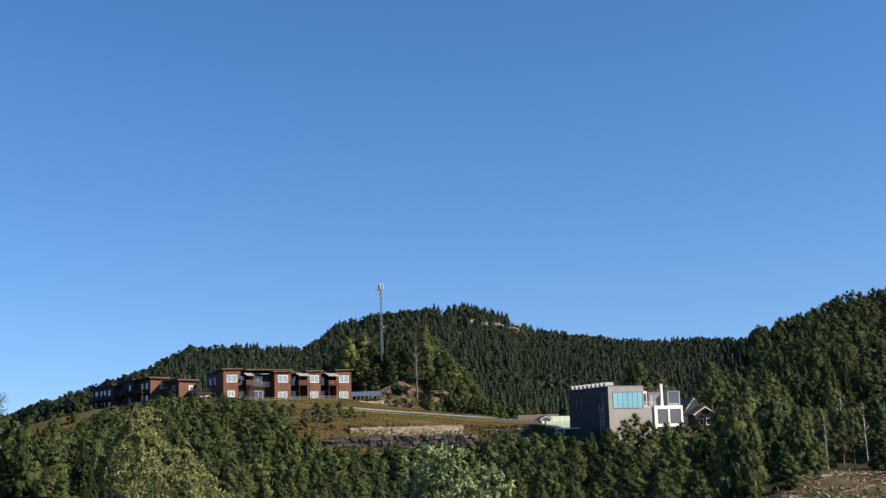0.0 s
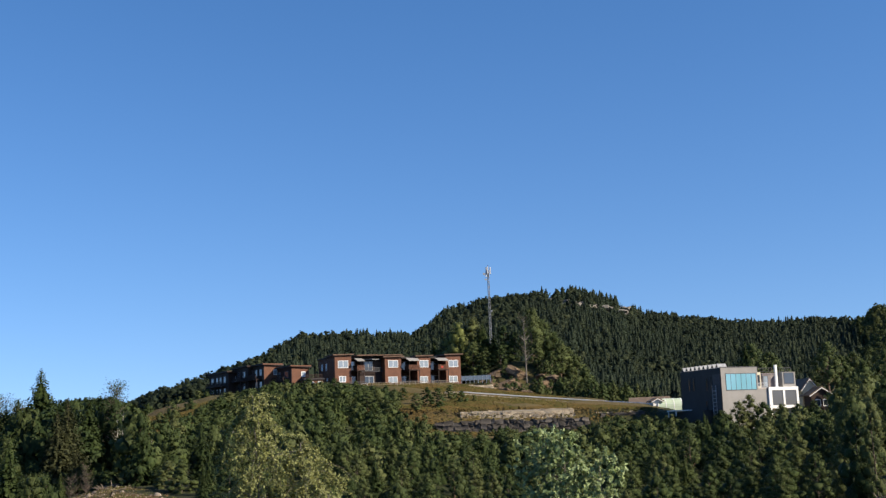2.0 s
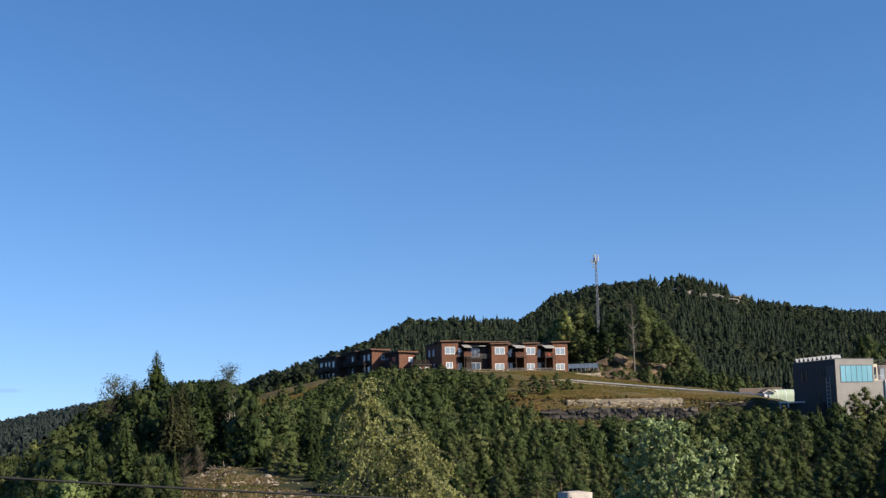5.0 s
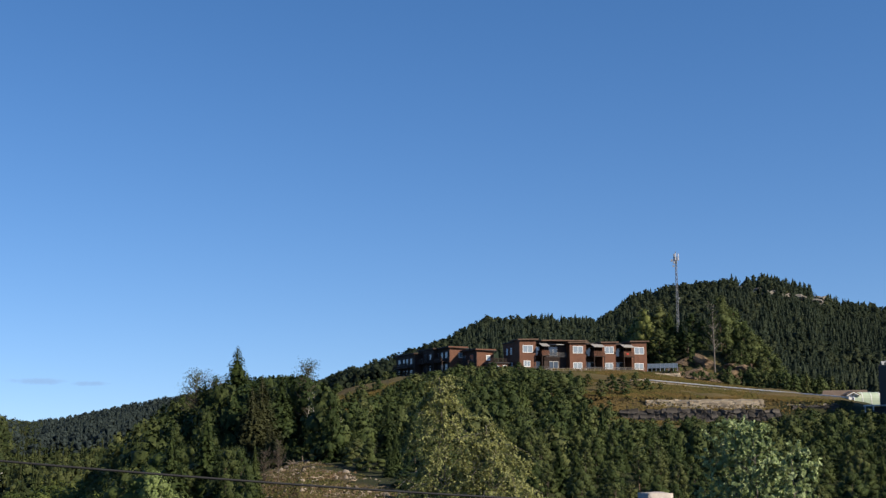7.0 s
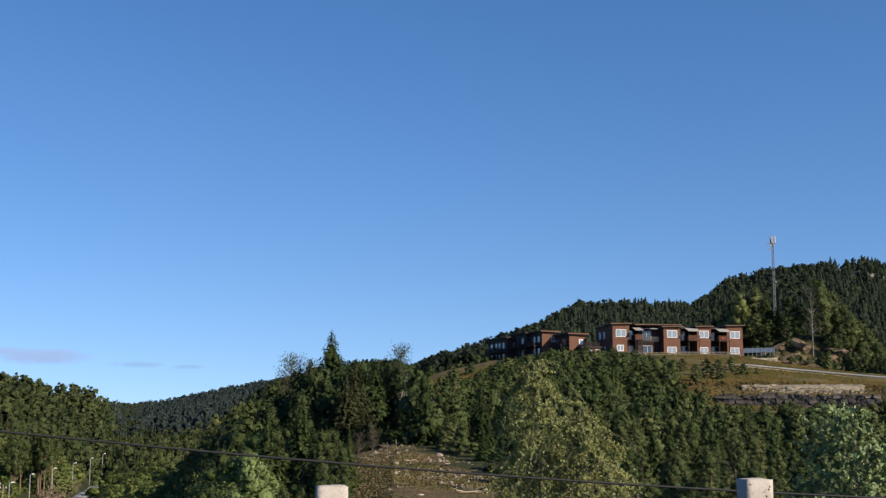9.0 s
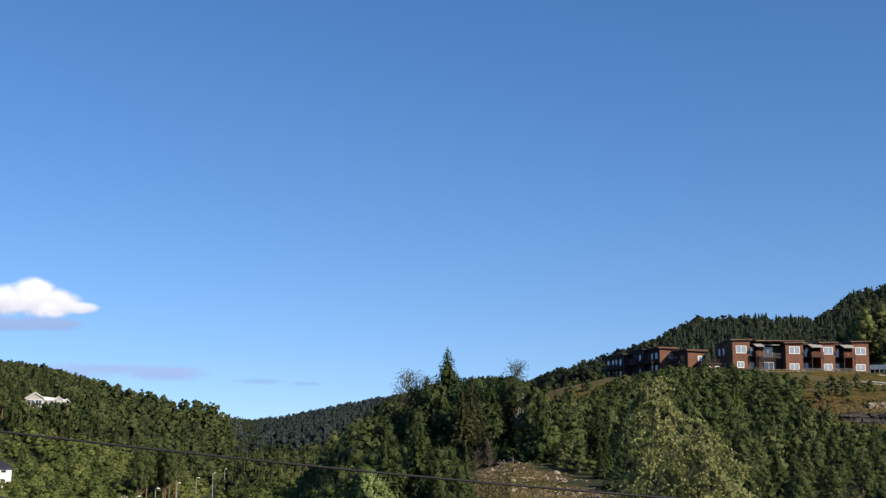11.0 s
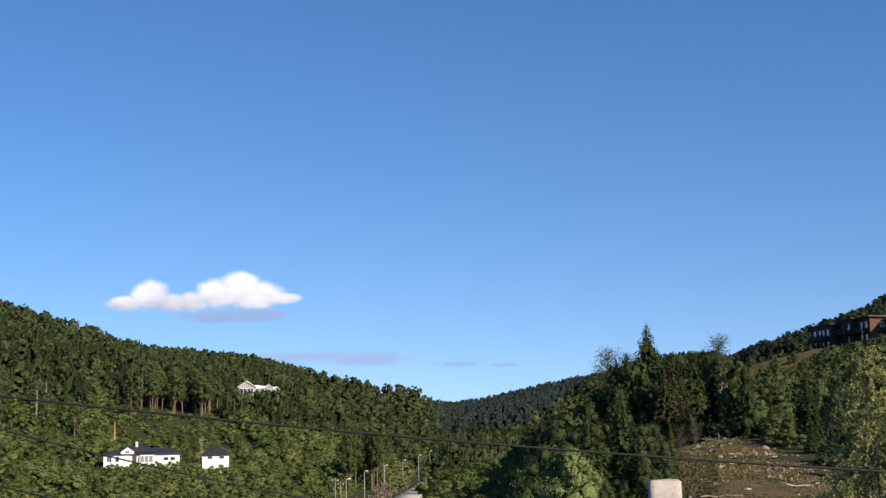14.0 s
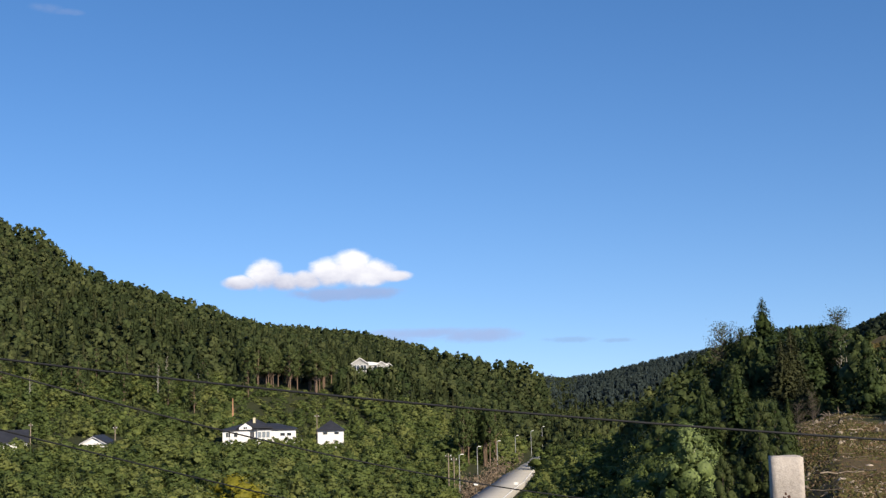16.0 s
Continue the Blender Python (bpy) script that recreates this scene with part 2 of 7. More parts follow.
def part(name, bm, mat, parent, label=""):
    """Links a bmesh (or a mesh) as one object under a thing or a part."""
    if isinstance(bm, bmesh.types.BMesh):
        me = bpy.data.meshes.new(name)
        bmesh.ops.recalc_face_normals(bm, faces=bm.faces)
        bm.to_mesh(me)
        bm.free()
        me.materials.append(mat)
    else:
        me = bm
    ob = new(name, me)
    ob.parent = parent
    return tagged(ob, label)


def thing(name, m, label, category, group="", kind=""):
    ob = new(name)
    ob.empty_display_size = 0.5
    ob.matrix_world = m
    return tagged(ob, label, category, group, kind)


def box(x0, y0, z0, x1, y1, z1, bevel=0.0, bm=None):
    """A box between two corners, with its edges eased."""
    bm = bm or bmesh.new()
    g = bmesh.ops.create_cube(bm, size=1.0, matrix=Matrix.Translation(((x0 + x1) / 2, (y0 + y1) / 2, (z0 + z1) / 2)) @ Matrix.Diagonal((abs(x1 - x0), abs(y1 - y0), abs(z1 - z0), 1)))
    if bevel:
        bmesh.ops.bevel(bm, geom=list({e for v in g["verts"] for e in v.link_edges}), offset=bevel, segments=1, affect="EDGES")
    return bm


def prism(outline, y0, y1, bm=None):
    """An outline in x, z drawn out along y."""
    bm = bm or bmesh.new()
    a = [bm.verts.new((x, y0, z)) for x, z in outline]
    b = [bm.verts.new((x, y1, z)) for x, z in outline]
    bm.faces.new(a)
    bm.faces.new(b[::-1])
    for i in range(len(a)):
        j = (i + 1) % len(a)
        bm.faces.new((a[i], b[i], b[j], a[j]))
    return bm


def rod(p, q, r0, r1=None, sides=8, bm=None):
    bm = bm or bmesh.new()
    p, q = Vector(p), Vector(q)
    m = Matrix.Translation((p + q) / 2) @ (q - p).to_track_quat("Z", "Y").to_matrix().to_4x4()
    bmesh.ops.create_cone(bm, cap_ends=True, segments=sides, radius1=r0, radius2=r1 if r1 is not None else r0, depth=(q - p).length, matrix=m)
    return bm


def polar(az, r):
    return -r * math.sin(radians(az)), r * math.cos(radians(az))


# ---- the lie of the land ----
RINGS = np.array([0, 14, 45, 90, 130, 175, 211, 214, 262, 330, 450.0])
BEARINGS, HEIGHTS = [], []


def bearing(az, *heights):
    """Ground heights along one bearing, at the rings."""
    BEARINGS.append(az)
    HEIGHTS.append((0.0, 0.0) + heights)


bearing(-30, -6, -5, -3, 0, 3, 4, 8, 15, 30)
bearing(-17, -5, -2.8, -1.4, 1.5, 4, 4.5, 9, 17, 32)
bearing(-13, -6, -4.5, -2.5, 1.0, 3, 3.2, 5, 9, 20)
bearing(-9, -7, -7, -5, -1.0, 2.0, 2.6, 3.5, 5, 12)
bearing(-4, -8, -8, -6, -2.0, 2.6, 5.8, 7.6, 7, 12)
bearing(2, -8, -8, -6.5, -2.5, 2.6, 6.7, 11.5, 15, 22)
bearing(5, -8, -8, -6.5, -2.0, 3, 6.9, 13.7, 16, 25)
bearing(10, -8, -7.5, -5, 1, 6, 7, 14.4, 15.5, 26)
bearing(16, -8, -6, -3.3, 0.5, 5, 6, 12.5, 14.5, 20)
bearing(20.5, -8, -5.5, -3.0, -1.1, 2, 2.5, 7, 9, 10)
bearing(25, -10, -11, -8, -3.5, -2, -1.5, 0, -2, -4)
bearing(30, -12, -16, -16, -15, -14, -14, -13, -15, -14)
bearing(34, -13, -18.5, -19.5, -20, -19.6, -19.5, -19, -18.6, -17)
bearing(40, -13, -18, -19.5, -19.5, -19, -18.8, -17.5, -12, 8)
bearing(46, -12, -17, -18.5, -18, -17, -16.8, -14.5, -8, 16)
bearing(60, -10, -16, -16.5, -15.5, -14, -13.8, -11, -4, 30)
BEARINGS, HEIGHTS = np.array(BEARINGS, float), np.array(HEIGHTS, float)

# skyline of the wooded ridges: bearing, degrees over the eye
SKYLINE = np.array([(-30, 7.2), (-20, 6.75), (-17.9, 6.55), (-16.9, 5.95), (-14.6, 5.35), (-13.5, 4.85), (-9, 4.95), (-6.9, 5.25), (-4, 5.72), (-3, 6.3), (-1.1, 6.95), (0.7, 6.9),
                    (3.1, 6.65), (5, 6.25), (6.6, 5.1), (9.7, 5.28), (12, 5.28), (13.8, 4.32), (16.5, 3.4), (18.2, 2.9), (20, 2.2), (24, 1.9), (26.8, 1.45), (28.8, 1.08), (30.9, 0.6)])
SKYLINE_LEFT = np.array([(32.5, 0.42), (33.4, 0.55), (34.2, 1.15), (35.6, 1.2), (37.7, 1.6), (40.4, 2.2), (41.7, 2.6), (44, 2.85), (46.4, 3.1), (48.2, 3.7), (51.3, 4.7), (53.3, 5.2), (55, 6.1), (56.7, 7.5), (58.2, 8.0), (66, 9.0)])
SKYLINE_LEFT[3:, 1] += 0.22
SKYLINE = np.concatenate([SKYLINE, SKYLINE_LEFT])
RIDGE_AT = np.array([(-30, 620), (-14.5, 640), (-12.5, 900), (-5, 980), (5, 900), (6.5, 780), (12, 700), (18, 640), (20.5, 900), (22, 1700), (32.8, 1900), (33.6, 560), (38, 560), (41, 760), (44, 760), (46, 640), (58, 600), (66, 600)])
TREE_TALL = 7.0


def ground_z(x, y):
    """Height of the ground, for arrays or numbers."""
    x, y = np.asarray(x, float), np.asarray(y, float)
    az, r = np.degrees(np.arctan2(-x, y)), np.hypot(x, y)
    azc = np.clip(az, -30, 66)
    i = np.clip(np.searchsorted(BEARINGS, azc) - 1, 0, len(BEARINGS) - 2)
    f = np.clip((azc - BEARINGS[i]) / (BEARINGS[i + 1] - BEARINGS[i]), 0, 1)
    j = np.clip(np.searchsorted(RINGS, r) - 1, 0, len(RINGS) - 2)
    g = np.clip((r - RINGS[j]) / (RINGS[j + 1] - RINGS[j]), 0, 1)
    low = (HEIGHTS[i, j] * (1 - f) + HEIGHTS[i + 1, j] * f) * (1 - g) + (HEIGHTS[i, j + 1] * (1 - f) + HEIGHTS[i + 1, j + 1] * f) * g
    ridge_r = np.interp(azc, RIDGE_AT[:, 0], RIDGE_AT[:, 1])
    ridge_z = EYE + ridge_r * np.tan(np.radians(np.interp(azc, SKYLINE[:, 0], SKYLINE[:, 1]))) - TREE_TALL
    s = np.clip((r - 450) / (ridge_r - 450), 0, 1)
    z = np.where(r > 450, low + (ridge_z - low) * (s ** 1.15), low)
    kx, ky = polar(1.2, 287)
    z = z + 7.5 * np.exp(-(((x - kx) / 13) ** 2 + ((y - ky) / 13) ** 2) ** 1.5)      # the rocky knoll
    past = np.clip((r - ridge_r) / (4000 - ridge_r), 0, 1)
    z = np.where(r > ridge_r, ridge_z * (1 - past) ** 2 - 120 * past, z)
    behind = np.clip((np.abs(az - 18) - 55) / 30, 0, 1)      # behind the camera the terrace runs on level
    flat = np.where(r < 60, 0.0, -0.02 * (r - 60))
    return z * (1 - behind) + flat * behind


def ground_at(x, y):
    return float(ground_z(x, y))


# ---- ground ----
def cover(x, y):
    """0 woodland floor, 1 dry meadow, 2 stony cleared soil, 3 mown terrace."""
    az, r = np.degrees(np.arctan2(-x, y)), np.hypot(x, y)
    c = np.zeros_like(az)
    c = np.where((r > 206) & (r < 275) & (az > np.where(r < 216, -1.2, -5)) & (az < 7.5), 1, c)
    c = np.where((r > 262) & (r < 275) & (az > 0.8) & (az < 4.6), 1, c)
    c = np.where((r > 236) & (r < 300) & (az > 14.8) & (az < 19.5), 1, c)
    c = np.where((r > 60) & (r < 104 + (az - 14) * 7.5) & (r < 152) & (az > 14) & (az < 22.5), 2, c)
    c = np.where((r > 60) & (r < 100 + (-az - 14) * 11) & (r < 132) & (az > -32) & (az < -12.8), 2, c)
    return c


def ground():
    az = np.concatenate([np.arange(-180, -34, 6.0), np.arange(-34, 66, 0.5), np.arange(66, 180, 6.0)])
    rr = np.concatenate([[0.0, 0.5, 4, 8], np.arange(12, 60, 4), np.arange(60, 300, 3.0), np.geomspace(300, 4600, 60)])
    A, Rr = np.meshgrid(np.radians(az), rr, indexing="ij")
    x, y = -Rr * np.sin(A), Rr * np.cos(A)
    z = ground_z(x, y)
    rough = np.array([noise.fractal(Vector((a * 0.05, b * 0.05, 0)), 0.9, 2.1, 5) for a, b in zip(x.ravel(), y.ravel())]).reshape(x.shape)
    road = np.abs(np.degrees(A) - np.interp(Rr, [180, 203, 230, 268, 325, 375, 440], [39.5, 37.8, 36.25, 35.2, 34.35, 33.6, 33.0])) * Rr / 57.3
    calm = np.where((Rr > 170) & (Rr < 460), np.clip((road - 6) / 10, 0, 1), 1.0)      # the valley road lies on a level bed
    z = z + rough * np.clip((Rr - 20) / 60, 0, 1) * np.clip(Rr / 200, 0.4, 3) * calm - 0.7 * (1 - calm)
    na, nr = A.shape
    idx = np.arange(na * nr).reshape(na, nr)
    nxt = np.roll(idx, -1, axis=0)
    quads = np.stack([idx[:, :-1], nxt[:, :-1], nxt[:, 1:], idx[:, 1:]], -1).reshape(-1, 4)
    # woodland floor, meadow and cleared soil
    m, n, l, b = material("ground_cover", 0.95, 0, 0.15)
    fine, broad = noise_node(n, l, 0.9, 8, 0.75), noise_node(n, l, 0.09, 5, 0.6)
    wood = ramp(n, ((0.3, (0.018, 0.022, 0.009)), (0.7, (0.042, 0.046, 0.018))))
    dry = ramp(n, ((0.3, (0.060, 0.056, 0.018)), (0.5, (0.095, 0.074, 0.030)), (0.7, (0.135, 0.090, 0.040))))
    soil = ramp(n, ((0.32, (0.042, 0.036, 0.017)), (0.45, (0.105, 0.070, 0.037)), (0.53, (0.072, 0.058, 0.026)), (0.66, (0.20, 0.105, 0.056))))
    both = n.new("ShaderNodeMath")
    both.operation = "MULTIPLY_ADD"
    both.inputs[1].default_value, both.inputs[2].default_value = 0.5, 0.0
    l.new(fine.outputs[0], both.inputs[0])
    half = n.new("ShaderNodeMath")
    half.operation = "MULTIPLY_ADD"
    half.inputs[1].default_value = 0.5
    l.new(broad.outputs[0], half.inputs[0])
    l.new(both.outputs[0], half.inputs[2])
    for rp in (wood, dry, soil):
        l.new(half.outputs[0], rp.inputs[0])
    attrs = []
    for nm in ("meadow", "cleared"):
        at = n.new("ShaderNodeAttribute")
        at.attribute_name = nm
        attrs.append(at.outputs["Fac"])
    col = mix(n, l, "MIX", attrs[0], wood.outputs[0], dry.outputs[0])
    col = mix(n, l, "MIX", attrs[1], col, soil.outputs[0])
    l.new(col, b.inputs["Base Color"])
    bp = n.new("ShaderNodeBump")
    bp.inputs["Strength"].default_value, bp.inputs["Distance"].default_value = 0.7, 0.35
    l.new(fine.outputs[0], bp.inputs["Height"])
    l.new(bp.outputs[0], b.inputs["Normal"])
    me = mesh_from("ground", np.stack([x, y, z], -1).reshape(-1, 3), [quads], m, smooth=True)
    wob = rough.ravel()
    c = cover(x.ravel() + 6 * wob, y.ravel() + 10 * wob)
    for nm, k in (("meadow", 1), ("cleared", 2)):
        at = me.attributes.new(nm, "FLOAT", "POINT")
        at.data.foreach_set("value", (c == k).astype(np.float32))
    tagged(new("ground", me), "wooded hillsides with dry meadow and stony cleared slopes", "ground", kind="structure")


ground()


# ---- trees ----
def tubes(paths, sides=6):
    """Tapered tubes along paths of (point, radius)."""
    V, Q, base = [], [], 0
    for path in paths:
        pts = np.array([p for p, _ in path], float)
        d = np.gradient(pts, axis=0)
        d /= np.linalg.norm(d, axis=1, keepdims=True) + 1e-9
        up = np.where(np.abs(d[:, 2:3]) > 0.9, np.array([[1.0, 0, 0]]), np.array([[0, 0, 1.0]]))
        u = np.cross(d, up)
        u /= np.linalg.norm(u, axis=1, keepdims=True) + 1e-9
        w = np.cross(d, u)
        a = np.linspace(0, 2 * np.pi, sides, endpoint=False)
        rad = np.array([r for _, r in path])[:, None, None]
        ring = pts[:, None] + rad * (np.cos(a)[None, :, None] * u[:, None] + np.sin(a)[None, :, None] * w[:, None])
        k = len(path)
        V.append(ring.reshape(-1, 3))
        ix = np.arange(k * sides).reshape(k, sides) + base
        nx = np.roll(ix, -1, axis=1)
        Q.append(np.stack([ix[:-1], nx[:-1], nx[1:], ix[1:]], -1).reshape(-1, 4))
        base += k * sides
    return np.concatenate(V), np.concatenate(Q)


def sprays(rg, pos, out, size, droop=0.25, flat=0.9, long=1.7, bent=False):
    """One small leaf spray at each place, turned roughly outwards: a triangle, or two that are bent along the middle. Returns vertices, faces and normals."""
    n = len(pos)
    out = out / (np.linalg.norm(out, axis=1, keepdims=True) + 1e-9)
    nrm = out * flat + rg.normal(size=(n, 3)) * 0.42
    nrm /= np.linalg.norm(nrm, axis=1, keepdims=True) + 1e-9
    t = rg.normal(size=(n, 3)) + np.array([0, 0, -droop * 2])
    t -= nrm * (t * nrm).sum(1, keepdims=True)
    t /= np.linalg.norm(t, axis=1, keepdims=True) + 1e-9
    s = np.cross(nrm, t)
    sz = (np.asarray(size) * rg.uniform(0.6, 1.35, n))[:, None]
    a, c = pos - t * sz * long * 0.5, pos + t * sz * long * 0.5
    b = pos + s * sz * 0.5 + nrm * sz * 0.14
    d = pos - s * sz * 0.5 + nrm * sz * 0.14
    lit = out + nrm * 0.45
    lit /= np.linalg.norm(lit, axis=1, keepdims=True) + 1e-9
    if not bent:
        V = np.stack([a, d + t * sz * 0.25, b + t * sz * 0.25], 1).reshape(-1, 3)
        F = np.arange(n * 3).reshape(-1, 3)
        k = 3
    else:
        V = np.stack([a, b, c, d], 1).reshape(-1, 3)
        i = np.arange(n)[:, None] * 4
        F, k = np.concatenate([i + [[0, 2, 1]], i + [[0, 3, 2]]]), 4
    N = np.repeat(lit, k, axis=0)
    face = np.cross(V[F[:, 1]] - V[F[:, 0]], V[F[:, 2]] - V[F[:, 0]])
    turn = (face * N[F[:, 0]]).sum(1) < 0
    F[turn] = F[turn][:, ::-1]
    return V, F, N


def unit(rg, n):
    v = rg.normal(size=(n, 3))
    return v / np.linalg.norm(v, axis=1, keepdims=True)


BALL = bmesh.new()
bmesh.ops.create_icosphere(BALL, subdivisions=1, radius=1.0)
BALL.verts.ensure_lookup_table()
BALL_V = np.array([v.co[:] for v in BALL.verts])
BALL_F = np.array([[v.index for v in f.verts] for f in BALL.faces])
BALL.free()


def profile(z, point):
    """Half width of a crown over its height: domed, or tapering to a tip."""
    low = np.clip(z / 0.3, 0, 1)
    dome = np.sqrt(np.clip(1 - np.clip((z - 0.3) / 0.72, 0, 1) ** 2, 0, 1))
    tip = np.clip(1.02 - np.clip((z - 0.25) / 0.75, 0, 1), 0, 1) ** 0.8
    return (0.55 + 0.45 * low * (2 - low)) * (dome * (1 - point) + tip * point)


def broad_crown(rg, tall, wide, clumps, leaves, size, low=0.22, point=0.0, heart=0.62, lobe=0.2, knobby=0.75):
    """Boughs as rounded lumps of foliage over a domed crown, frayed by small sprays; returns vertices, faces and normals, and the lump centres."""
    z = (np.arange(clumps) + rg.uniform(0.1, 0.9, clumps)) / clumps
    a = np.arange(clumps) * 2.39996 + rg.normal(0, 0.45, clumps)
    shape = profile(z, point)
    cr = wide * lobe * rg.uniform(0.6, 1.25, clumps) * (0.5 + 0.5 * shape)
    rad = np.clip(wide / 2 * shape * rg.uniform(0.8, 1.12, clumps) - cr * 0.75, 0, None) * np.where(rg.uniform(0, 1, clumps) < 0.16, 0.3, 1.0)
    c = np.stack([rad * np.cos(a), rad * np.sin(a), tall * (low + (1 - low) * z) - cr * 0.8], -1)
    tallness = np.array([1, 1, 0.9])
    # lumps
    wob = 1 + rg.normal(0, 0.22, (clumps, len(BALL_V), 1))
    bv = c[:, None] + BALL_V[None] * wob * (cr * heart)[:, None, None] * tallness
    axis = c * np.array([1, 1, 0])
    axis = axis / (np.linalg.norm(axis, axis=1, keepdims=True) + 0.12 * wide)
    bn = knobby * BALL_V[None] + (1.25 - knobby) * axis[:, None] + np.array([0, 0, 0.5 - 0.45 * knobby])
    bf = (BALL_F[None] + (np.arange(clumps) * len(BALL_V))[:, None, None]).reshape(-1, 3)
    # sprays
    k = np.repeat(np.arange(clumps), leaves)
    u = unit(rg, len(k)) + 0.45 * axis[k] + np.array([0, 0, 0.2])
    u /= np.linalg.norm(u, axis=1, keepdims=True)
    pos = c[k] + u * (cr[k] * rg.uniform(0.5, 1.28, len(k)))[:, None] * tallness
    out = knobby * u + (1.25 - knobby) * axis[k] + np.array([0, 0, 0.5 - 0.45 * knobby])
    sv, sf, sn = sprays(rg, pos, out, size, 0.1, 1.0, 1.5)
    bn = bn.reshape(-1, 3)
    bn = bn / np.linalg.norm(bn, axis=1, keepdims=True)
    return (np.concatenate([bv.reshape(-1, 3), sv]), np.concatenate([bf, sf + bv.shape[0] * bv.shape[1]]), np.concatenate([bn, sn])), c


def tree_thing(name, trunk, crown, bark, leaf, label, category="tree", group=""):
    root = thing(name, Matrix(), label, category, group)
    tv, tq = trunk
    part("trunk", mesh_from("trunk", tv, [tq], bark, smooth=True), bark, root)
    cv, cf, cn = crown
    part("crown", mesh_from("crown", cv, [cf], leaf, normals=cn), leaf, root)
    return root


def limbs(rg, tall, centres, r0, top=0.85, most=14):
    """A trunk with a slight bend, and limbs that reach some of the clumps."""
    n = 7
    bend = rg.normal(0, 0.02 * tall, 2)
    trunk = [((bend[0] * (t ** 2), bend[1] * (t ** 2), tall * top * t - (0.6 if t == 0 else 0)), r0 * (1 - 0.85 * t) + 0.012) for t in np.linspace(0, 1, n)]
    out = [trunk]
    for c in centres[rg.permutation(len(centres))[:most]]:
        t = np.clip((c[2] / tall - 0.16) / top, 0.1, 0.93)
        root = np.array([bend[0] * t ** 2, bend[1] * t ** 2, tall * top * t])
        mid = root * 0.5 + c * 0.5 + np.array([0, 0, -0.03 * tall])
        out.append([(root, r0 * (1 - 0.85 * t) * 0.5 + 0.01), (mid, r0 * 0.22 * (1 - t) + 0.012), (c, 0.008)])
    return tubes(out)


def broadleaf(seed, name, tall, wide, clumps, leaves, size, bark, leaf, label, low=0.2, point=0.0, group=""):
    rg = np.random.default_rng(seed)
    crown, c = broad_crown(rg, tall, wide, clumps, leaves, size, low, point)
    return tree_thing(name, limbs(rg, tall, c, tall * 0.014), crown, bark, leaf, label, "tree", group)


def spruce_crown(rg, tall, wide, whorls, arms, per, low=0.08, ragged=0.25, fine=1.0):
    z = np.linspace(low, 0.985, whorls)
    P, O, S = [], [], []
    for t in z:
        k = max(4, int(arms * (1 - 0.5 * t)))
        a = rg.uniform(0, 2 * np.pi) + np.linspace(0, 2 * np.pi, k, endpoint=False) + rg.normal(0, 0.2, k)
        ln = wide / 2 * (1 - t) ** 0.8 * rg.uniform(1 - ragged, 1 + ragged, k) + 0.004 * tall
        for q in np.linspace(0.3, 1.0, per):
            r = ln * q
            P.append(np.stack([r * np.cos(a), r * np.sin(a), tall * t - 0.28 * r + 0.10 * r * q + rg.normal(0, 0.012 * tall, k)], -1))
            O.append(np.stack([np.cos(a) * 0.6, np.sin(a) * 0.6, np.full(k, 0.6)], -1))
            S.append(ln * 0.40 * (1.15 - 0.45 * q) + 0.008 * tall)
    P, O, S = np.concatenate(P), np.concatenate(O), np.concatenate(S)
    return sprays(rg, P, O, S * 1.15 * fine, 0.7, 0.8, 1.6)


def spruce(seed, name, tall, wide, label, leaf=None, whorls=32, arms=14, per=8, low=0.06, ragged=0.3, group=""):
    rg = np.random.default_rng(seed)
    crown = inner(rg, spruce_crown(rg, tall, wide, whorls, arms, per, low, ragged, 0.62 if per < 10 else 0.45), wide * 0.5, tall * (low + 0.04), tall * 0.9) if leaf is None else spruce_crown(rg, tall, wide, whorls, arms, per, low, ragged, 0.42)
    paths = [[((0, 0, -0.6), tall * 0.013), ((0, 0, tall * 0.5), tall * 0.008), ((0, 0, tall * 0.99), 0.01)]]
    for t in np.linspace(max(0.05, low * 0.4), 0.5, 9):
        a = rg.uniform(0, 6.28)
        q = wide * 0.32 * rg.uniform(0.5, 1)
        paths.append([((0, 0, tall * t), 0.03), ((q * math.cos(a), q * math.sin(a), tall * t - q * 0.25), 0.008)])
    return tree_thing(name, tubes(paths), crown, BARK, leaf or NEEDLE, label, "tree", group)


def pine(seed, name, tall, wide, label, clumps=26, leaves=75, low=0.45, group=""):
    rg = np.random.default_rng(seed)
    crown, c = broad_crown(rg, tall, wide, clumps, leaves, 0.2, low, 0.15, 0.55, 0.17)
    return tree_thing(name, limbs(rg, tall, c, tall * 0.015, 0.9, 18), crown, BARK_PINE, NEEDLE_PINE, label, "tree", group)


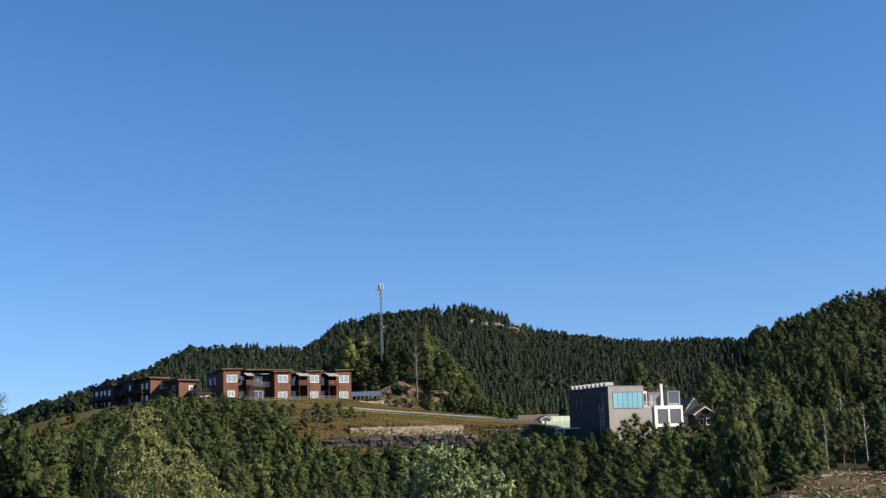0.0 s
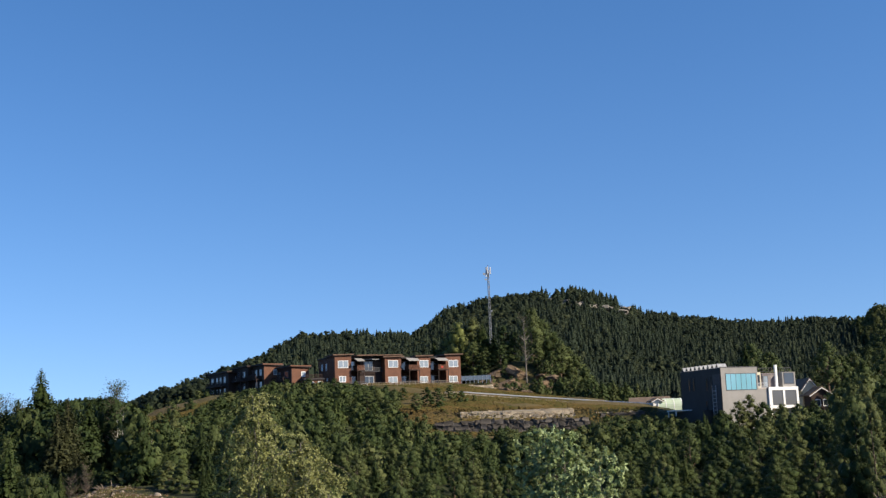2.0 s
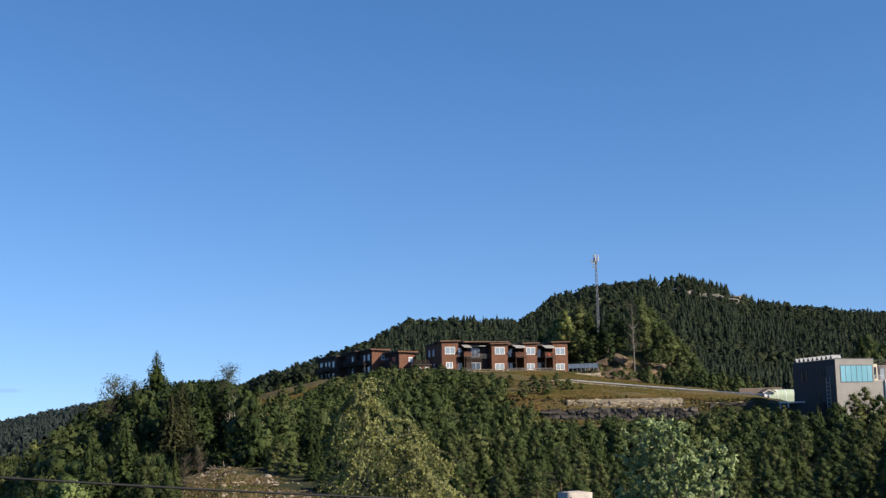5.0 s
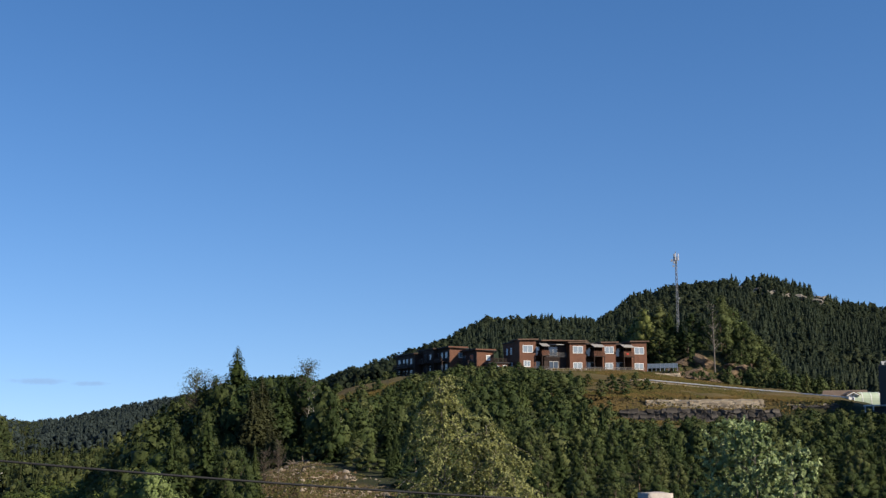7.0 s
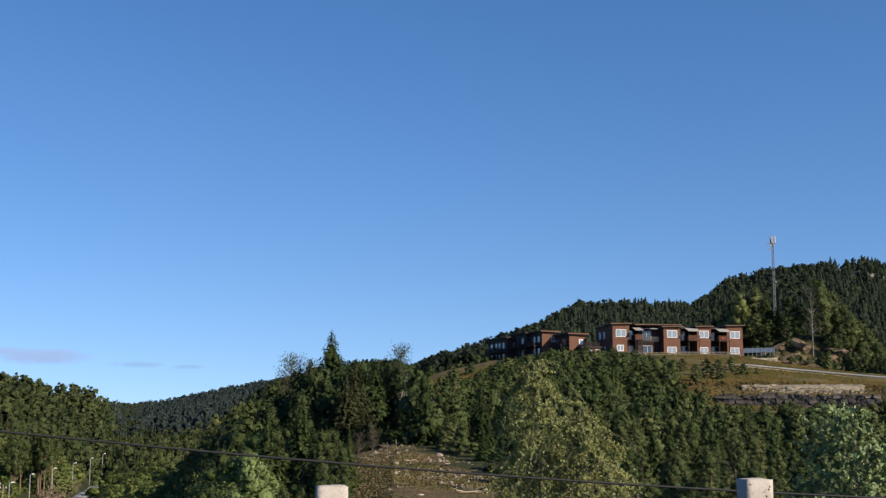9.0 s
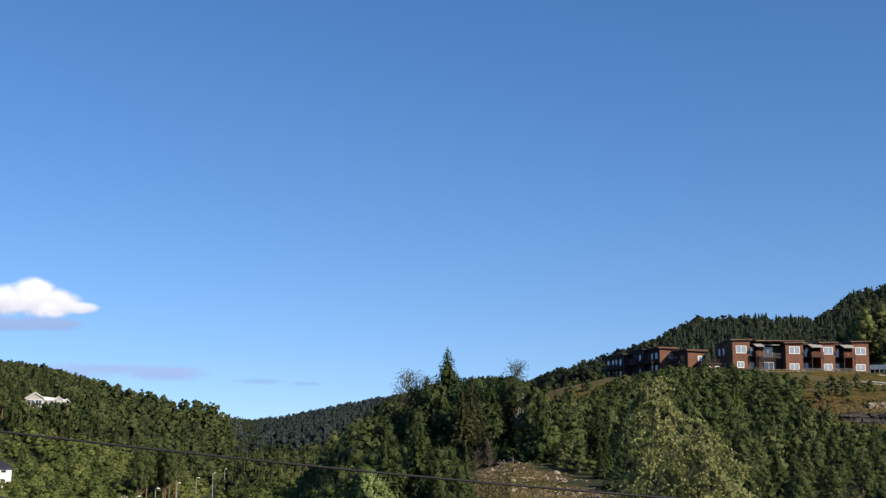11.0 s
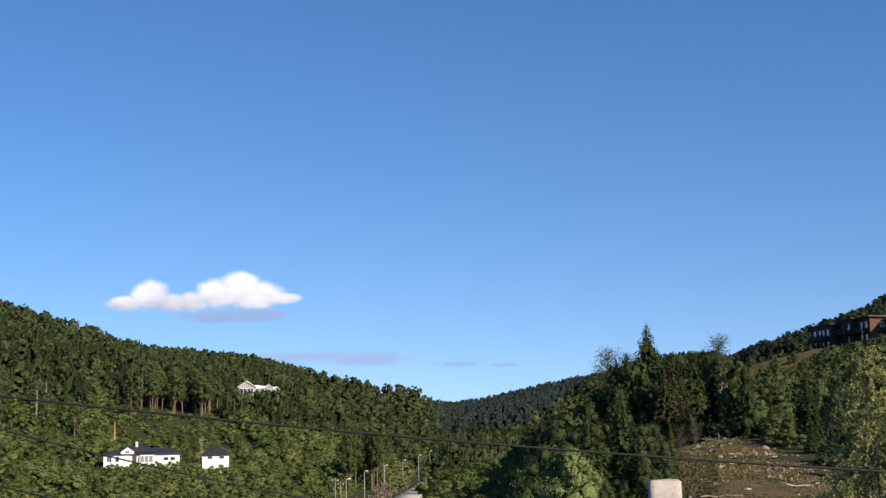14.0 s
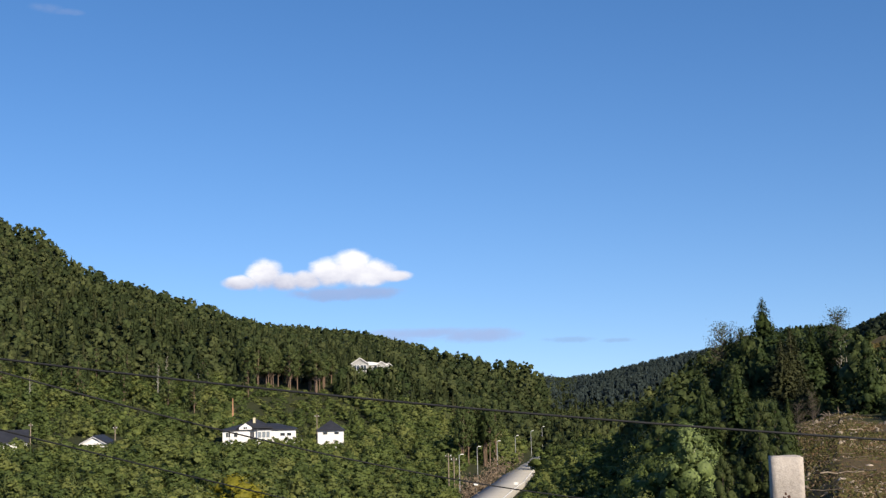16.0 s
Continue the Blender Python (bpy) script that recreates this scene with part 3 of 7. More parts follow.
def bare(seed, name, tall, wide, label, bark, twigs=60, group="", sparse=0):
    """A dead or nearly leafless tree of trunk, limbs and twigs."""
    rg = np.random.default_rng(seed)
    paths = [[((0, 0, -0.5), tall * 0.012), ((0.01 * tall, 0, tall * 0.5), tall * 0.009), ((0.02 * tall, 0.01 * tall, tall), 0.012)]]
    tips = []
    for i in range(twigs):
        t = rg.uniform(0.3, 0.97)
        a, q = rg.uniform(0, 6.28), wide / 2 * rg.uniform(0.35, 1) * (1.15 - 0.6 * t)
        p0 = np.array([0.02 * tall * t, 0.01 * tall * t, tall * t])
        p1 = p0 + np.array([q * math.cos(a) * 0.6, q * math.sin(a) * 0.6, q * 0.45])
        p2 = p0 + np.array([q * math.cos(a), q * math.sin(a), q * rg.uniform(0.5, 1.1)])
        paths.append([(p0, 0.045 * (1.2 - t)), (p1, 0.025), (p2, 0.008)])
        tips.append(p2)
    root = thing(name, Matrix(), label, "tree", group)
    v, q = tubes(paths, 5)
    part("trunk", mesh_from("trunk", v, [q], bark, smooth=True), bark, root)
    if sparse:
        tp = np.repeat(np.array(tips), sparse, axis=0)
        tp = tp + rg.normal(0, 0.03 * tall, tp.shape)
        cv, cf, cn = sprays(rg, tp, tp * np.array([1, 1, 0]) + unit(rg, len(tp)) * 0.5, 0.11)
        part("crown", mesh_from("crown", cv, [cf], LEAF, normals=cn), LEAF, root)
    return root


def plant(model, az, r, tall_to=None, model_tall=10.0, turn=None, wide=1.0, used=set()):
    """Moves a model to its first place, and copies it to the later ones."""
    x, y = polar(az, r)
    s = (tall_to / model_tall) if tall_to else 1.0
    sc = (s * wide, s * wide, s)
    m = pose(x, y, ground_at(x, y) - 0.15, 0, 0, turn if turn is not None else float(rng.uniform(0, 360)))
    if model.name in used:
        ob = copy_thing(model, m)
    else:
        used.add(model.name)
        ob = model
        ob.matrix_basis = m
    ob.scale = sc
    return ob


def forest(name, places, talls, wides, tints, kinds, mats, label, models=None):
    """Many far trees in one mesh: templates set down by arrays. places n x 3."""
    rg = np.random.default_rng(31)
    made = {}
    for mat_i, mat in enumerate(mats):
        V, F, T, N, base = [], [], [], [], 0
        sel_all = np.where(kinds // 10 == mat_i)[0]
        for k in np.unique(kinds[sel_all]):
            tv, tf, tn = (models or TEMPLATES)[k]
            sel = sel_all[kinds[sel_all] == k]
            a = rg.uniform(0, 2 * np.pi, len(sel))
            c, s = np.cos(a)[:, None], np.sin(a)[:, None]
            x = (tv[None, :, 0] * c - tv[None, :, 1] * s) * wides[sel][:, None] + places[sel][:, 0:1]
            y = (tv[None, :, 0] * s + tv[None, :, 1] * c) * wides[sel][:, None] + places[sel][:, 1:2]
            z = tv[None, :, 2] * talls[sel][:, None] + places[sel][:, 2:3]
            V.append(np.stack([x, y, z], -1).reshape(-1, 3))
            F.append((tf[None] + (np.arange(len(sel)) * len(tv))[:, None, None] + base).reshape(-1, 3))
            T.append(np.repeat(tints[sel], len(tv)))
            N.append(np.stack([tn[None, :, 0] * c - tn[None, :, 1] * s, tn[None, :, 0] * s + tn[None, :, 1] * c, np.broadcast_to(tn[None, :, 2], (len(sel), len(tn)))], -1).reshape(-1, 3))
            base += len(sel) * len(tv)
        if V:
            nm = name if mat_i == 0 else name + "_broadleaf"
            made[mat_i] = tagged(new(nm, mesh_from(nm, np.concatenate(V), [np.concatenate(F)], mat, np.concatenate(T), normals=np.concatenate(N))), label, "woods", kind="stuff")
    return made


def inner(rg, crown, wide, low, high):
    """A lumpy core of foliage, so that no sky shows through the far crowns."""
    V, F, N = crown
    a = np.linspace(0, 2 * np.pi, 6, endpoint=False)
    rings = [(low, 0.25), (low * 0.6 + high * 0.4, 0.36), (high * 0.85, 0.22)]
    P = [[wide * q * math.cos(t + z) * rg.uniform(0.8, 1.2), wide * q * math.sin(t + z) * rg.uniform(0.8, 1.2), z] for z, q in rings for t in a] + [[0, 0, high]]
    M = [[math.cos(t + z), math.sin(t + z), -0.1 + 0.6 * z] for z, q in rings for t in a] + [[0, 0, 1]]
    b = len(V)
    T = []
    for k in range(2):
        for i in range(6):
            j = (i + 1) % 6
            T += [(b + k * 6 + i, b + k * 6 + j, b + k * 6 + 6 + j), (b + k * 6 + i, b + k * 6 + 6 + j, b + k * 6 + 6 + i)]
    T += [(b + 12 + i, b + 12 + (i + 1) % 6, b + 18) for i in range(6)]
    M = np.array(M)
    return np.concatenate([V, np.array(P)]), np.concatenate([F, np.array(T)]), np.concatenate([N, M / np.linalg.norm(M, axis=1, keepdims=True)])


TEMPLATES, NEARER = {}, {}      # unit trees: 1 m tall, 1 m wide; 0..4 conifers, 10..14 broadleaf
for k in range(5):
    rg_t = np.random.default_rng(100 + k)
    TEMPLATES[k] = inner(rg_t, spruce_crown(rg_t, 1.0, 1.0, 12, 8, 1 + k % 2, 0.05, 0.3), 0.24, 0.04, 0.96)
    TEMPLATES[10 + k] = broad_crown(rg_t, 1.0, 1.0, 16 + k % 2, 12, 0.075, 0.02, 0.1 * k, 0.8, 0.175, 0.35)[0]
    NEARER[k] = inner(rg_t, spruce_crown(rg_t, 1.0, 1.0, 20, 9, 4, 0.06, 0.3, 0.8), 0.3, 0.04, 0.9)
    NEARER[10 + k] = broad_crown(rg_t, 1.0, 1.0, 15 + k, 30, 0.068, 0.02, 0.1 + 0.12 * k, 0.66, 0.19, 0.55)[0]


def scatter(az0, az1, r0, r1, gap, seed):
    """Places on a jittered grid over a stretch of the plan, with their bearings and distances."""
    rg = np.random.default_rng(seed)
    lim = max(abs(r1 * math.sin(radians(az0))), abs(r1 * math.sin(radians(az1)))) + gap
    gx, gy = np.meshgrid(np.arange(-lim, lim, gap), np.arange(-r1 * 0.2, r1, gap))
    x = gx.ravel() + rg.uniform(-0.5, 0.5, gx.size) * gap
    y = gy.ravel() + rg.uniform(-0.5, 0.5, gx.size) * gap
    az, r = np.degrees(np.arctan2(-x, y)), np.hypot(x, y)
    ok = (az > az0) & (az < az1) & (r > r0) & (r < r1)
    return x[ok], y[ok], az[ok], r[ok], rg


def far_woods(name, az0, az1, r0, gap, tall, conifers, mats, label, seed, skip=None, r_max=2500, wide=0.5, models=None):
    x, y, az, r, rg = scatter(az0, az1, r0, r_max, gap, seed)
    ok = r < np.interp(az, RIDGE_AT[:, 0], RIDGE_AT[:, 1]) + 12
    top = np.degrees(np.arctan2(ground_z(x, y) + tall * 1.1 - EYE, r))
    ok &= (top > np.interp(az, CANOPY[:, 0], CANOPY[:, 1]) - 0.1) | (az > 36)      # what the near slope hides is left out
    if skip is not None:
        ok &= ~skip(az, r)
    x, y, az, r = x[ok], y[ok], az[ok], r[ok]
    n = len(x)
    patch = np.array([noise.noise(Vector((a * 0.012, b * 0.012, seed))) for a, b in zip(x, y)])
    crest = np.clip((r - np.interp(az, RIDGE_AT[:, 0], RIDGE_AT[:, 1]) + 300) / 300, 0, 1)      # rounder pines along the crest
    is_leaf = rg.uniform(0, 1, n) + patch * 1.1 + 0.6 * crest > conifers
    is_leaf |= (az > 13.2) & (az < 20.5)
    kinds = np.where(is_leaf, 10, 0) + rg.integers(0, 5, n)
    talls = tall * rg.uniform(0.6, 1.15, n) * np.where(is_leaf, 0.8, 1.0)
    wides = talls * np.where(is_leaf, rg.uniform(0.85, 1.3, n), rg.uniform(0.75, 1.1, n) * wide)
    tints = np.clip(rg.uniform(0, 1, n) * 0.6 + 0.55 * patch + 0.2, 0, 0.98)
    places = np.stack([x, y, ground_z(x, y) - 0.3], -1)
    return forest(name, places, talls, wides, tints, kinds, mats, label, models)


# ---- woods ----
# highest that the crowns on the near slope may reach: bearing, degrees over the eye
CANOPY = np.array([(-30, 3.2), (-20, 2.4), (-18, 1.5), (-16, 1.6), (-13.5, 2.6), (-12.3, 1.75), (-11, 1.0), (-9.6, 1.1), (-8, 1.35), (-7, 1.1), (-5.6, 0.7), (-4.6, 0.95), (-3.2, 0.75), (-2.4, 1.1), (-1.4, 0.7), (-0.5, 0.45), (5, 0.35), (5.4, 1.0), (6.6, 1.9), (7.3, 2.35), (8, 2.6)])
CANOPY = np.concatenate([CANOPY, np.array([(9.5, 2.85), (11, 2.95), (12.6, 3.0), (14, 2.85), (15.5, 2.6), (16.5, 2.0), (17.5, 1.6), (18.5, 1.45), (19.5, 2.2), (20.5, 2.6), (22, 2.5), (24, 2.3), (25.7, 1.75), (26.8, 1.2), (28, 0.4), (30, -0.6), (31.5, -1.7),
                                  (32.8, -2.5), (33.6, -3.6), (34.6, -4.9), (35.2, -5.7), (37.3, -5.6), (37.9, -4.3), (38.4, -3.6), (39.5, -2.6), (42, -2.0), (42.6, -2.4), (48.6, -2.2), (49.4, -1.7), (52.6, -1.65), (53.2, -2.0), (55, -2.0), (55.6, -1.5), (56.2, -1.62), (60, -1.6), (66, -1.5)])])

FOREST_LABEL = "dense dark green spruce and pine woods on a hillside, haze in the colour"
LEAVES_LABEL = "mixed green broadleaf and conifer woods on a slope"


def house_hill(az, r):
    return ((r < 330) & (az > 3) & (az < 18.5)) | ((r < 320) & (az > -13.5) & (az < 4))


def left_open(az, r):
    house = ((az > 44.6) & (az < 48.8) & (r > 295) & (r < 313)) | ((az > 42.6) & (az < 44.3) & (r > 294) & (r < 306)) | ((az > 39.8) & (az < 43.2) & (r > 396) & (r < 415))
    house |= ((az > 53) & (az < 55) & (r > 285) & (r < 300)) | ((az > 56.3) & (az < 60) & (r > 277) & (r < 292))
    road = np.abs(az - np.interp(r, [200, 230, 330, 380], [37.8, 36.2, 34.2, 33.4])) < 0.85
    return house | (road & (r < 400))


CRAG_LINE = np.array([(-3.9, 5.6), (-0.9, 6.0), (0.0, 6.35), (0.4, 6.4)])      # height of the cliffs under the hilltop, degrees over the eye


def crags_open(az, r):
    x, y = -r * np.sin(np.radians(az)), r * np.cos(np.radians(az))
    rise = np.degrees(np.arctan2(ground_z(x, y) - EYE, r)) - np.interp(az, CRAG_LINE[:, 0], CRAG_LINE[:, 1])
    return (az > -3.9) & (az < 0.3) & (rise > -0.5) & (rise < 0.12) & (np.sin(az * 9.0) + np.sin(r * 0.19) > -0.6)


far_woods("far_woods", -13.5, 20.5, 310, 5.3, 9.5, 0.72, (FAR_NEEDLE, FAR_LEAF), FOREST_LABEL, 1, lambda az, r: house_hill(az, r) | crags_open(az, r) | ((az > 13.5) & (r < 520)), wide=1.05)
far_woods("side_woods", -31, -13.5, 250, 6.8, 9.8, 0.25, (HILL_PINE, HILL_LEAF), LEAVES_LABEL, 2, None, wide=0.7, models=NEARER)
far_woods("distant_woods", 20.5, 33.6, 560, 14.0, 12.0, 0.45, (DISTANT, DISTANT), "distant conifer woods across the valley, haze put into bluish leaf colour", 3)
far_woods("hillside_woods", 32, 62, 372, 5.5, 9.2, 0.5, (HILL_PINE, HILL_LEAF), LEAVES_LABEL, 4, lambda az, r: left_open(az, r) | ((az > 43.0) & (az < 47.6) & (r < 402)), wide=0.75)
far_woods("valley_woods", 28.6, 33.4, 300, 6.4, 9.0, 0.35, (HILL_PINE, HILL_LEAF), "green woods on the floor of the valley", 5, left_open, r_max=640)

BROAD = [broadleaf(40 + k, "broadleaf_tree", 10, 4.8 + 0.6 * k, 34, 74, 0.17, BARK, LEAF, "green broadleaf tree in summer leaf on the slope", 0.06, (0.2, 0.4, 0.7, 0.3, 0.55)[k], "trees on the slope") for k in range(5)]
DARK = [broadleaf(50 + k, "dark_broadleaf_tree", 10, 5.6 + 0.6 * k, 36, 74, 0.17, BARK, LEAF_DARK, "broadleaf tree on a wooded slope, dark green deepened for shade", 0.06, (0.2, 0.5, 0.35)[k], "trees on the slope") for k in range(3)]
SPRUCES = [spruce(60 + k, "spruce_tree", 10, 3.8 + 0.5 * k, "dark green spruce tree standing on the slope", group="trees on the slope") for k in range(3)]
PINES = [pine(70 + k, "pine_tree", 10, 4.6 + 0.5 * k, "pine tree with a bare reddish trunk", low=0.4, group="trees on the slope") for k in range(2)]
BUSHES = [broadleaf(80 + k, "bush", 10, 9.5 + k, 32, 70, 0.26, BARK, LEAF_BRIGHT, "bright green leafy bush on the valley floor", 0.02, 0.0, "bushes in the valley") for k in range(3)]


def near_woods():
    x, y, az, r, rg = scatter(-26, 62, 96, 385, 4.3, 11)
    cap = EYE + r * np.tan(np.radians(np.interp(az, CANOPY[:, 0], CANOPY[:, 1])))
    z = ground_z(x, y)
    cap = np.where((az > 22.5) & (az < 29) & (r < 132), EYE - r * math.tan(radians(3.1)), cap)      # low growth in front of the sapling
    cap = np.where((az > 19.8) & (az < 24.6) & (r < 166), EYE - r * math.tan(radians(0.6)), cap)      # the tall dry spruces stand free
    upper = ((az > 33) & (r > 307)) | ((az > 37.5) & (az < 42.2) & (r > 255))          # young growth over the houses in the valley
    cap = np.where(upper, z + 5.5, cap)
    cap = np.where((az > 42.8) & (az < 47.8) & (r > 325), z + 2.4, cap)      # open scrub before the tall pines
    room = cap - z
    c = cover(x, y)
    ok = (room > 0.6) & (c != 2) & ~((c == 1) & (rg.uniform(0, 1, len(x)) > 0.03))
    ok &= ~left_open(az, r) & ~((r > 200) & (az < 19) & (az > -12.5) & ~((az > 6.4) & (az < 16.4) & (r < 256))) & ~((az < 31) & (r > 300))
    left = az > 29.3
    tall = np.minimum(room, np.where(left, rg.uniform(2.2, 6.0, len(x)), np.where((az > -12) & (az < 18), rg.uniform(2.6, 6.2, len(x)), rg.uniform(3.0, 9.0, len(x)))))
    tall = np.where((az > 19) & (az < 29), np.minimum(room, rg.uniform(6, 12, len(x))), tall)
    pick = np.where(ok & (r < 215))[0]
    near_first = pick[np.argsort(r[pick])]
    pick = np.concatenate([near_first[~left[near_first]][:270], near_first[left[near_first]][:90]])
    for i in pick:
        u = rg.uniform()
        mound = 19.5 < az[i] < 27
        conifer = u < (0.42 if 19 < az[i] < 28 else 0.04 if az[i] < -8 else 0.10) and not left[i]
        if left[i] or (26.8 < az[i] and u < 0.8):
            plant(BUSHES[rg.integers(3)] if u < 0.75 else BROAD[rg.integers(5)], az[i], r[i], tall[i], 10.0, wide=float(rg.uniform(0.9, 1.3)))
        else:
            model = SPRUCES[rg.integers(3)] if conifer else (PINES[rg.integers(2)] if u > 0.95 else DARK[rg.integers(3)] if (mound and u > 0.42) or (-9 < az[i] < -5.5 and u > 0.5) else BROAD[rg.integers(5)])
            plant(model, az[i], r[i], tall[i] * (1.0 if not conifer else min(1.25, room[i] / tall[i])), 10.0, wide=float(np.clip(5.5 / tall[i], 0.75, 2.2)) if not conifer else 1.0)
    rest = np.setdiff1d(np.where(ok)[0], pick)
    # below the villa and on the mound, shade is painted by darker leaves
    deep = ((az > -9) & (az < -5.5)) | ((az > 19.5) & (az < 27.5))
    for name, sel, mats, label in (("slope_woods", rest[~left[rest] & ~deep[rest]], (NEEDLE, LEAF), "green broadleaf woods with some conifers on a slope"), ("mound_woods", rest[~left[rest] & deep[rest]], (NEEDLE, LEAF_DARK), "mixed woods on a steep slope, dark green deepened for shade"), ("valley_scrub", rest[left[rest]], (NEEDLE_PINE, LEAF_BRIGHT), "bright green young broadleaf scrub on the valley side")):
        n = len(sel)
        is_leaf = rg.uniform(0, 1, n) > 0.12
        kinds = np.where(is_leaf, 10, 0) + rg.integers(0, 5, n)
        t = tall[sel]
        forest(name, np.stack([x[sel], y[sel], z[sel] - 0.3], -1), t, np.maximum(t * np.where(is_leaf, rg.uniform(0.6, 0.95, n) if name != 'valley_scrub' else rg.uniform(1.1, 1.7, n), 0.5), np.where(is_leaf, 4.6, 1.2)), rg.uniform(0, 0.98, n), kinds, mats, label, NEARER)


near_woods()


# ---- buildings ----
def at_el(az, r, el):
    """The height of a point at that bearing and distance, el degrees over the eye."""
    return EYE + r * math.tan(radians(el))


def window(parent, m, w, h, cols=2, pane=None, frame_mat=None, bar=0.1, rows=1):
    """A window on a wall: frame bars proud of the wall, panes set back. m: x to the right, y into the wall."""
    bm = box(0, -0.07, 0, bar, 0.05, h)
    box(w - bar, -0.07, 0, w, 0.05, h, bm=bm)
    box(bar, -0.07, 0, w - bar, 0.05, bar, bm=bm)
    box(bar, -0.07, h - bar, w - bar, 0.05, h, bm=bm)
    for c in range(1, cols):
        x = w * c / cols
        box(x - bar * 0.4, -0.055, bar, x + bar * 0.4, 0.05, h - bar, bm=bm)
    for c in range(1, rows):
        z = h * c / rows
        box(bar, -0.05, z - bar * 0.3, w - bar, 0.05, z + bar * 0.3, bm=bm)
    bm.transform(m)
    f = part("window", bm, frame_mat or WHITE, parent)
    for c in range(cols):
        bm = box(w * c / cols + bar * 0.3, -0.045, bar * 0.3, w * (c + 1) / cols - bar * 0.3, 0.0, h - bar * 0.3)
        bm.transform(m)
        part("pane", bm, pane or GLASS, f)
    return f


def boards(x0, x1, z0, z1, y, step=0.28, thick=0.025):
    """Upright cladding battens proud of a wall."""
    bm = bmesh.new()
    n = max(1, int((x1 - x0) / step))
    for i in range(n):
        x = x0 + (x1 - x0) * (i + 0.5) / n
        box(x - 0.03, y - thick, z0, x + 0.03, y, z1, bm=bm)
    return bm


def roof_slab(x0, y0, x1, y1, z, thick=0.3, over=0.35, lift=0.0):
    bm = bmesh.new()
    prism([(x0 - over, z), (x1 + over, z + lift), (x1 + over, z + lift + thick), (x0 - over, z + thick)], y0 - over, y1 + over, bm)
    return bm


def railing(x0, x1, y, z, tall=1.0, gap=0.14):
    bm = box(x0, y - 0.03, z + tall - 0.06, x1, y + 0.03, z + tall)
    box(x0, y - 0.02, z + 0.05, x1, y + 0.02, z + 0.1, bm=bm)
    n = int((x1 - x0) / gap)
    for i in range(n + 1):
        x = x0 + (x1 - x0) * i / n
        box(x - 0.025, y - 0.015, z + 0.1, x + 0.025, y + 0.015, z + tall - 0.06, bm=bm)
    return bm


def apartment_house():
    x, y = polar(10.35, 258)
    root = thing("apartment_house", pose(x, y, 14.55, 0, 0, 31), "long two-storey red-brown timber apartment house with flat roofs and bays", "building")
    part("wall", box(0, 3.3, -1.0, 29.5, 10, 5.45), CLADDING, root)
    part("plinth", box(-0.05, 3.2, -1.6, 29.55, 10.05, -1.0), CONCRETE, root)
    part("roof", roof_slab(0, 3.3, 29.5, 10, 5.46, 0.22, 0.3), ROOFING, root, "flat dark felt roof")
    bays = ((0.0, 3.7, 5.75), (11.4, 15.2, 5.3), (19.0, 22.2, 5.45), (25.9, 29.5, 5.75))
    for i, (a, b, h) in enumerate(bays):
        bay = part("bay", box(a, 0, -1.2, b, 3.3, h - 0.002), CLADDING, root, "projecting bay clad in red-brown boards")
        part("batten", boards(a, b, -1.1, h, 0.0), CLADDING, bay)
        part("bay_roof", roof_slab(a, 0, b, 4.5, h, 0.24, 0.5, 0.12), ROOF_EDGE, root)
        w = 2.3 if i != 2 else 2.1
        window(root, pose(a + (b - a - w) / 2, 0, 3.15), w, 1.55, 2, GLASS_CURTAIN_SKY, bar=0.09)
        if i == 0:
            window(root, pose(a + 0.9, 0, 0.15), 1.5, 1.3, 2, GLASS_CURTAIN_SKY, bar=0.11)
        else:
            window(root, pose(a + (b - a - w) / 2, 0, -0.15), w - 0.2, 1.35, 2, GLASS_RAIL, bar=0.085)
    # the recessed flats between the bays, with balconies and awnings
    for a, b in ((3.7, 6.2), (15.2, 19.0), (22.2, 25.9)):
        c = a + 0.32 * (b - a)
        # panel over the red wall that paints the recess shade
        part("recess_wall", box(a + 0.01, 3.2, -1.0, b - 0.01, 3.29, 5.4), CLADDING_DARK, root, "boards of the recess, coloured dark for its shade")
        bal = part("balcony", box(c, -1.5, 2.42, b - 0.03, 3.2, 2.6), CLADDING_DARK, root, "balcony standing out before the bays, with a boarded railing")
        part("railing", railing(c, b - 0.05, -1.47, 2.6), CLADDING, bal)
        for k in range(4):
            part("rail_board", box(c + 0.03, -1.44, 2.72 + 0.2 * k, b - 0.08, -1.42, 2.86 + 0.2 * k), CLADDING, bal)
        part("side_screen", box(c, -1.44, 2.6, c + 0.05, 0.9, 3.6), CLADDING_DARK, bal)
        for xx in (c + 0.07, b - 0.12):
            part("post", box(xx - 0.06, -1.44, -1.2, xx + 0.06, -1.32, 2.42), CLADDING_DARK, bal)
        sl = [(-1.75, 4.42), (0.2, 5.12), (0.2, 5.22), (-1.75, 4.54)]
        bm = prism(sl, c - 0.1, b)
        bm.transform(Matrix(((0, 1, 0, 0), (1, 0, 0, 0), (0, 0, 1, 0), (0, 0, 0, 1))))
        part("awning", bm, GREY_RENDER, root, "pale grey sloping awning")
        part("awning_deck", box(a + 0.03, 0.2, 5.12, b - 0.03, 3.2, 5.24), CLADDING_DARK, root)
        window(root, pose(a + 0.35, 3.2, 2.75), b - a - 0.7, 1.95, 3, GLASS, GREY_BOARDS, bar=0.09)
        window(root, pose(a + 0.35, 3.2, -0.4), b - a - 0.7, 1.95, 3, GLASS, GREY_BOARDS, bar=0.09)
        part("terrace_rail", railing(a - 1.2, b - 0.05, -1.9, -0.75, 0.9, 0.2), STEEL_DARK, root)
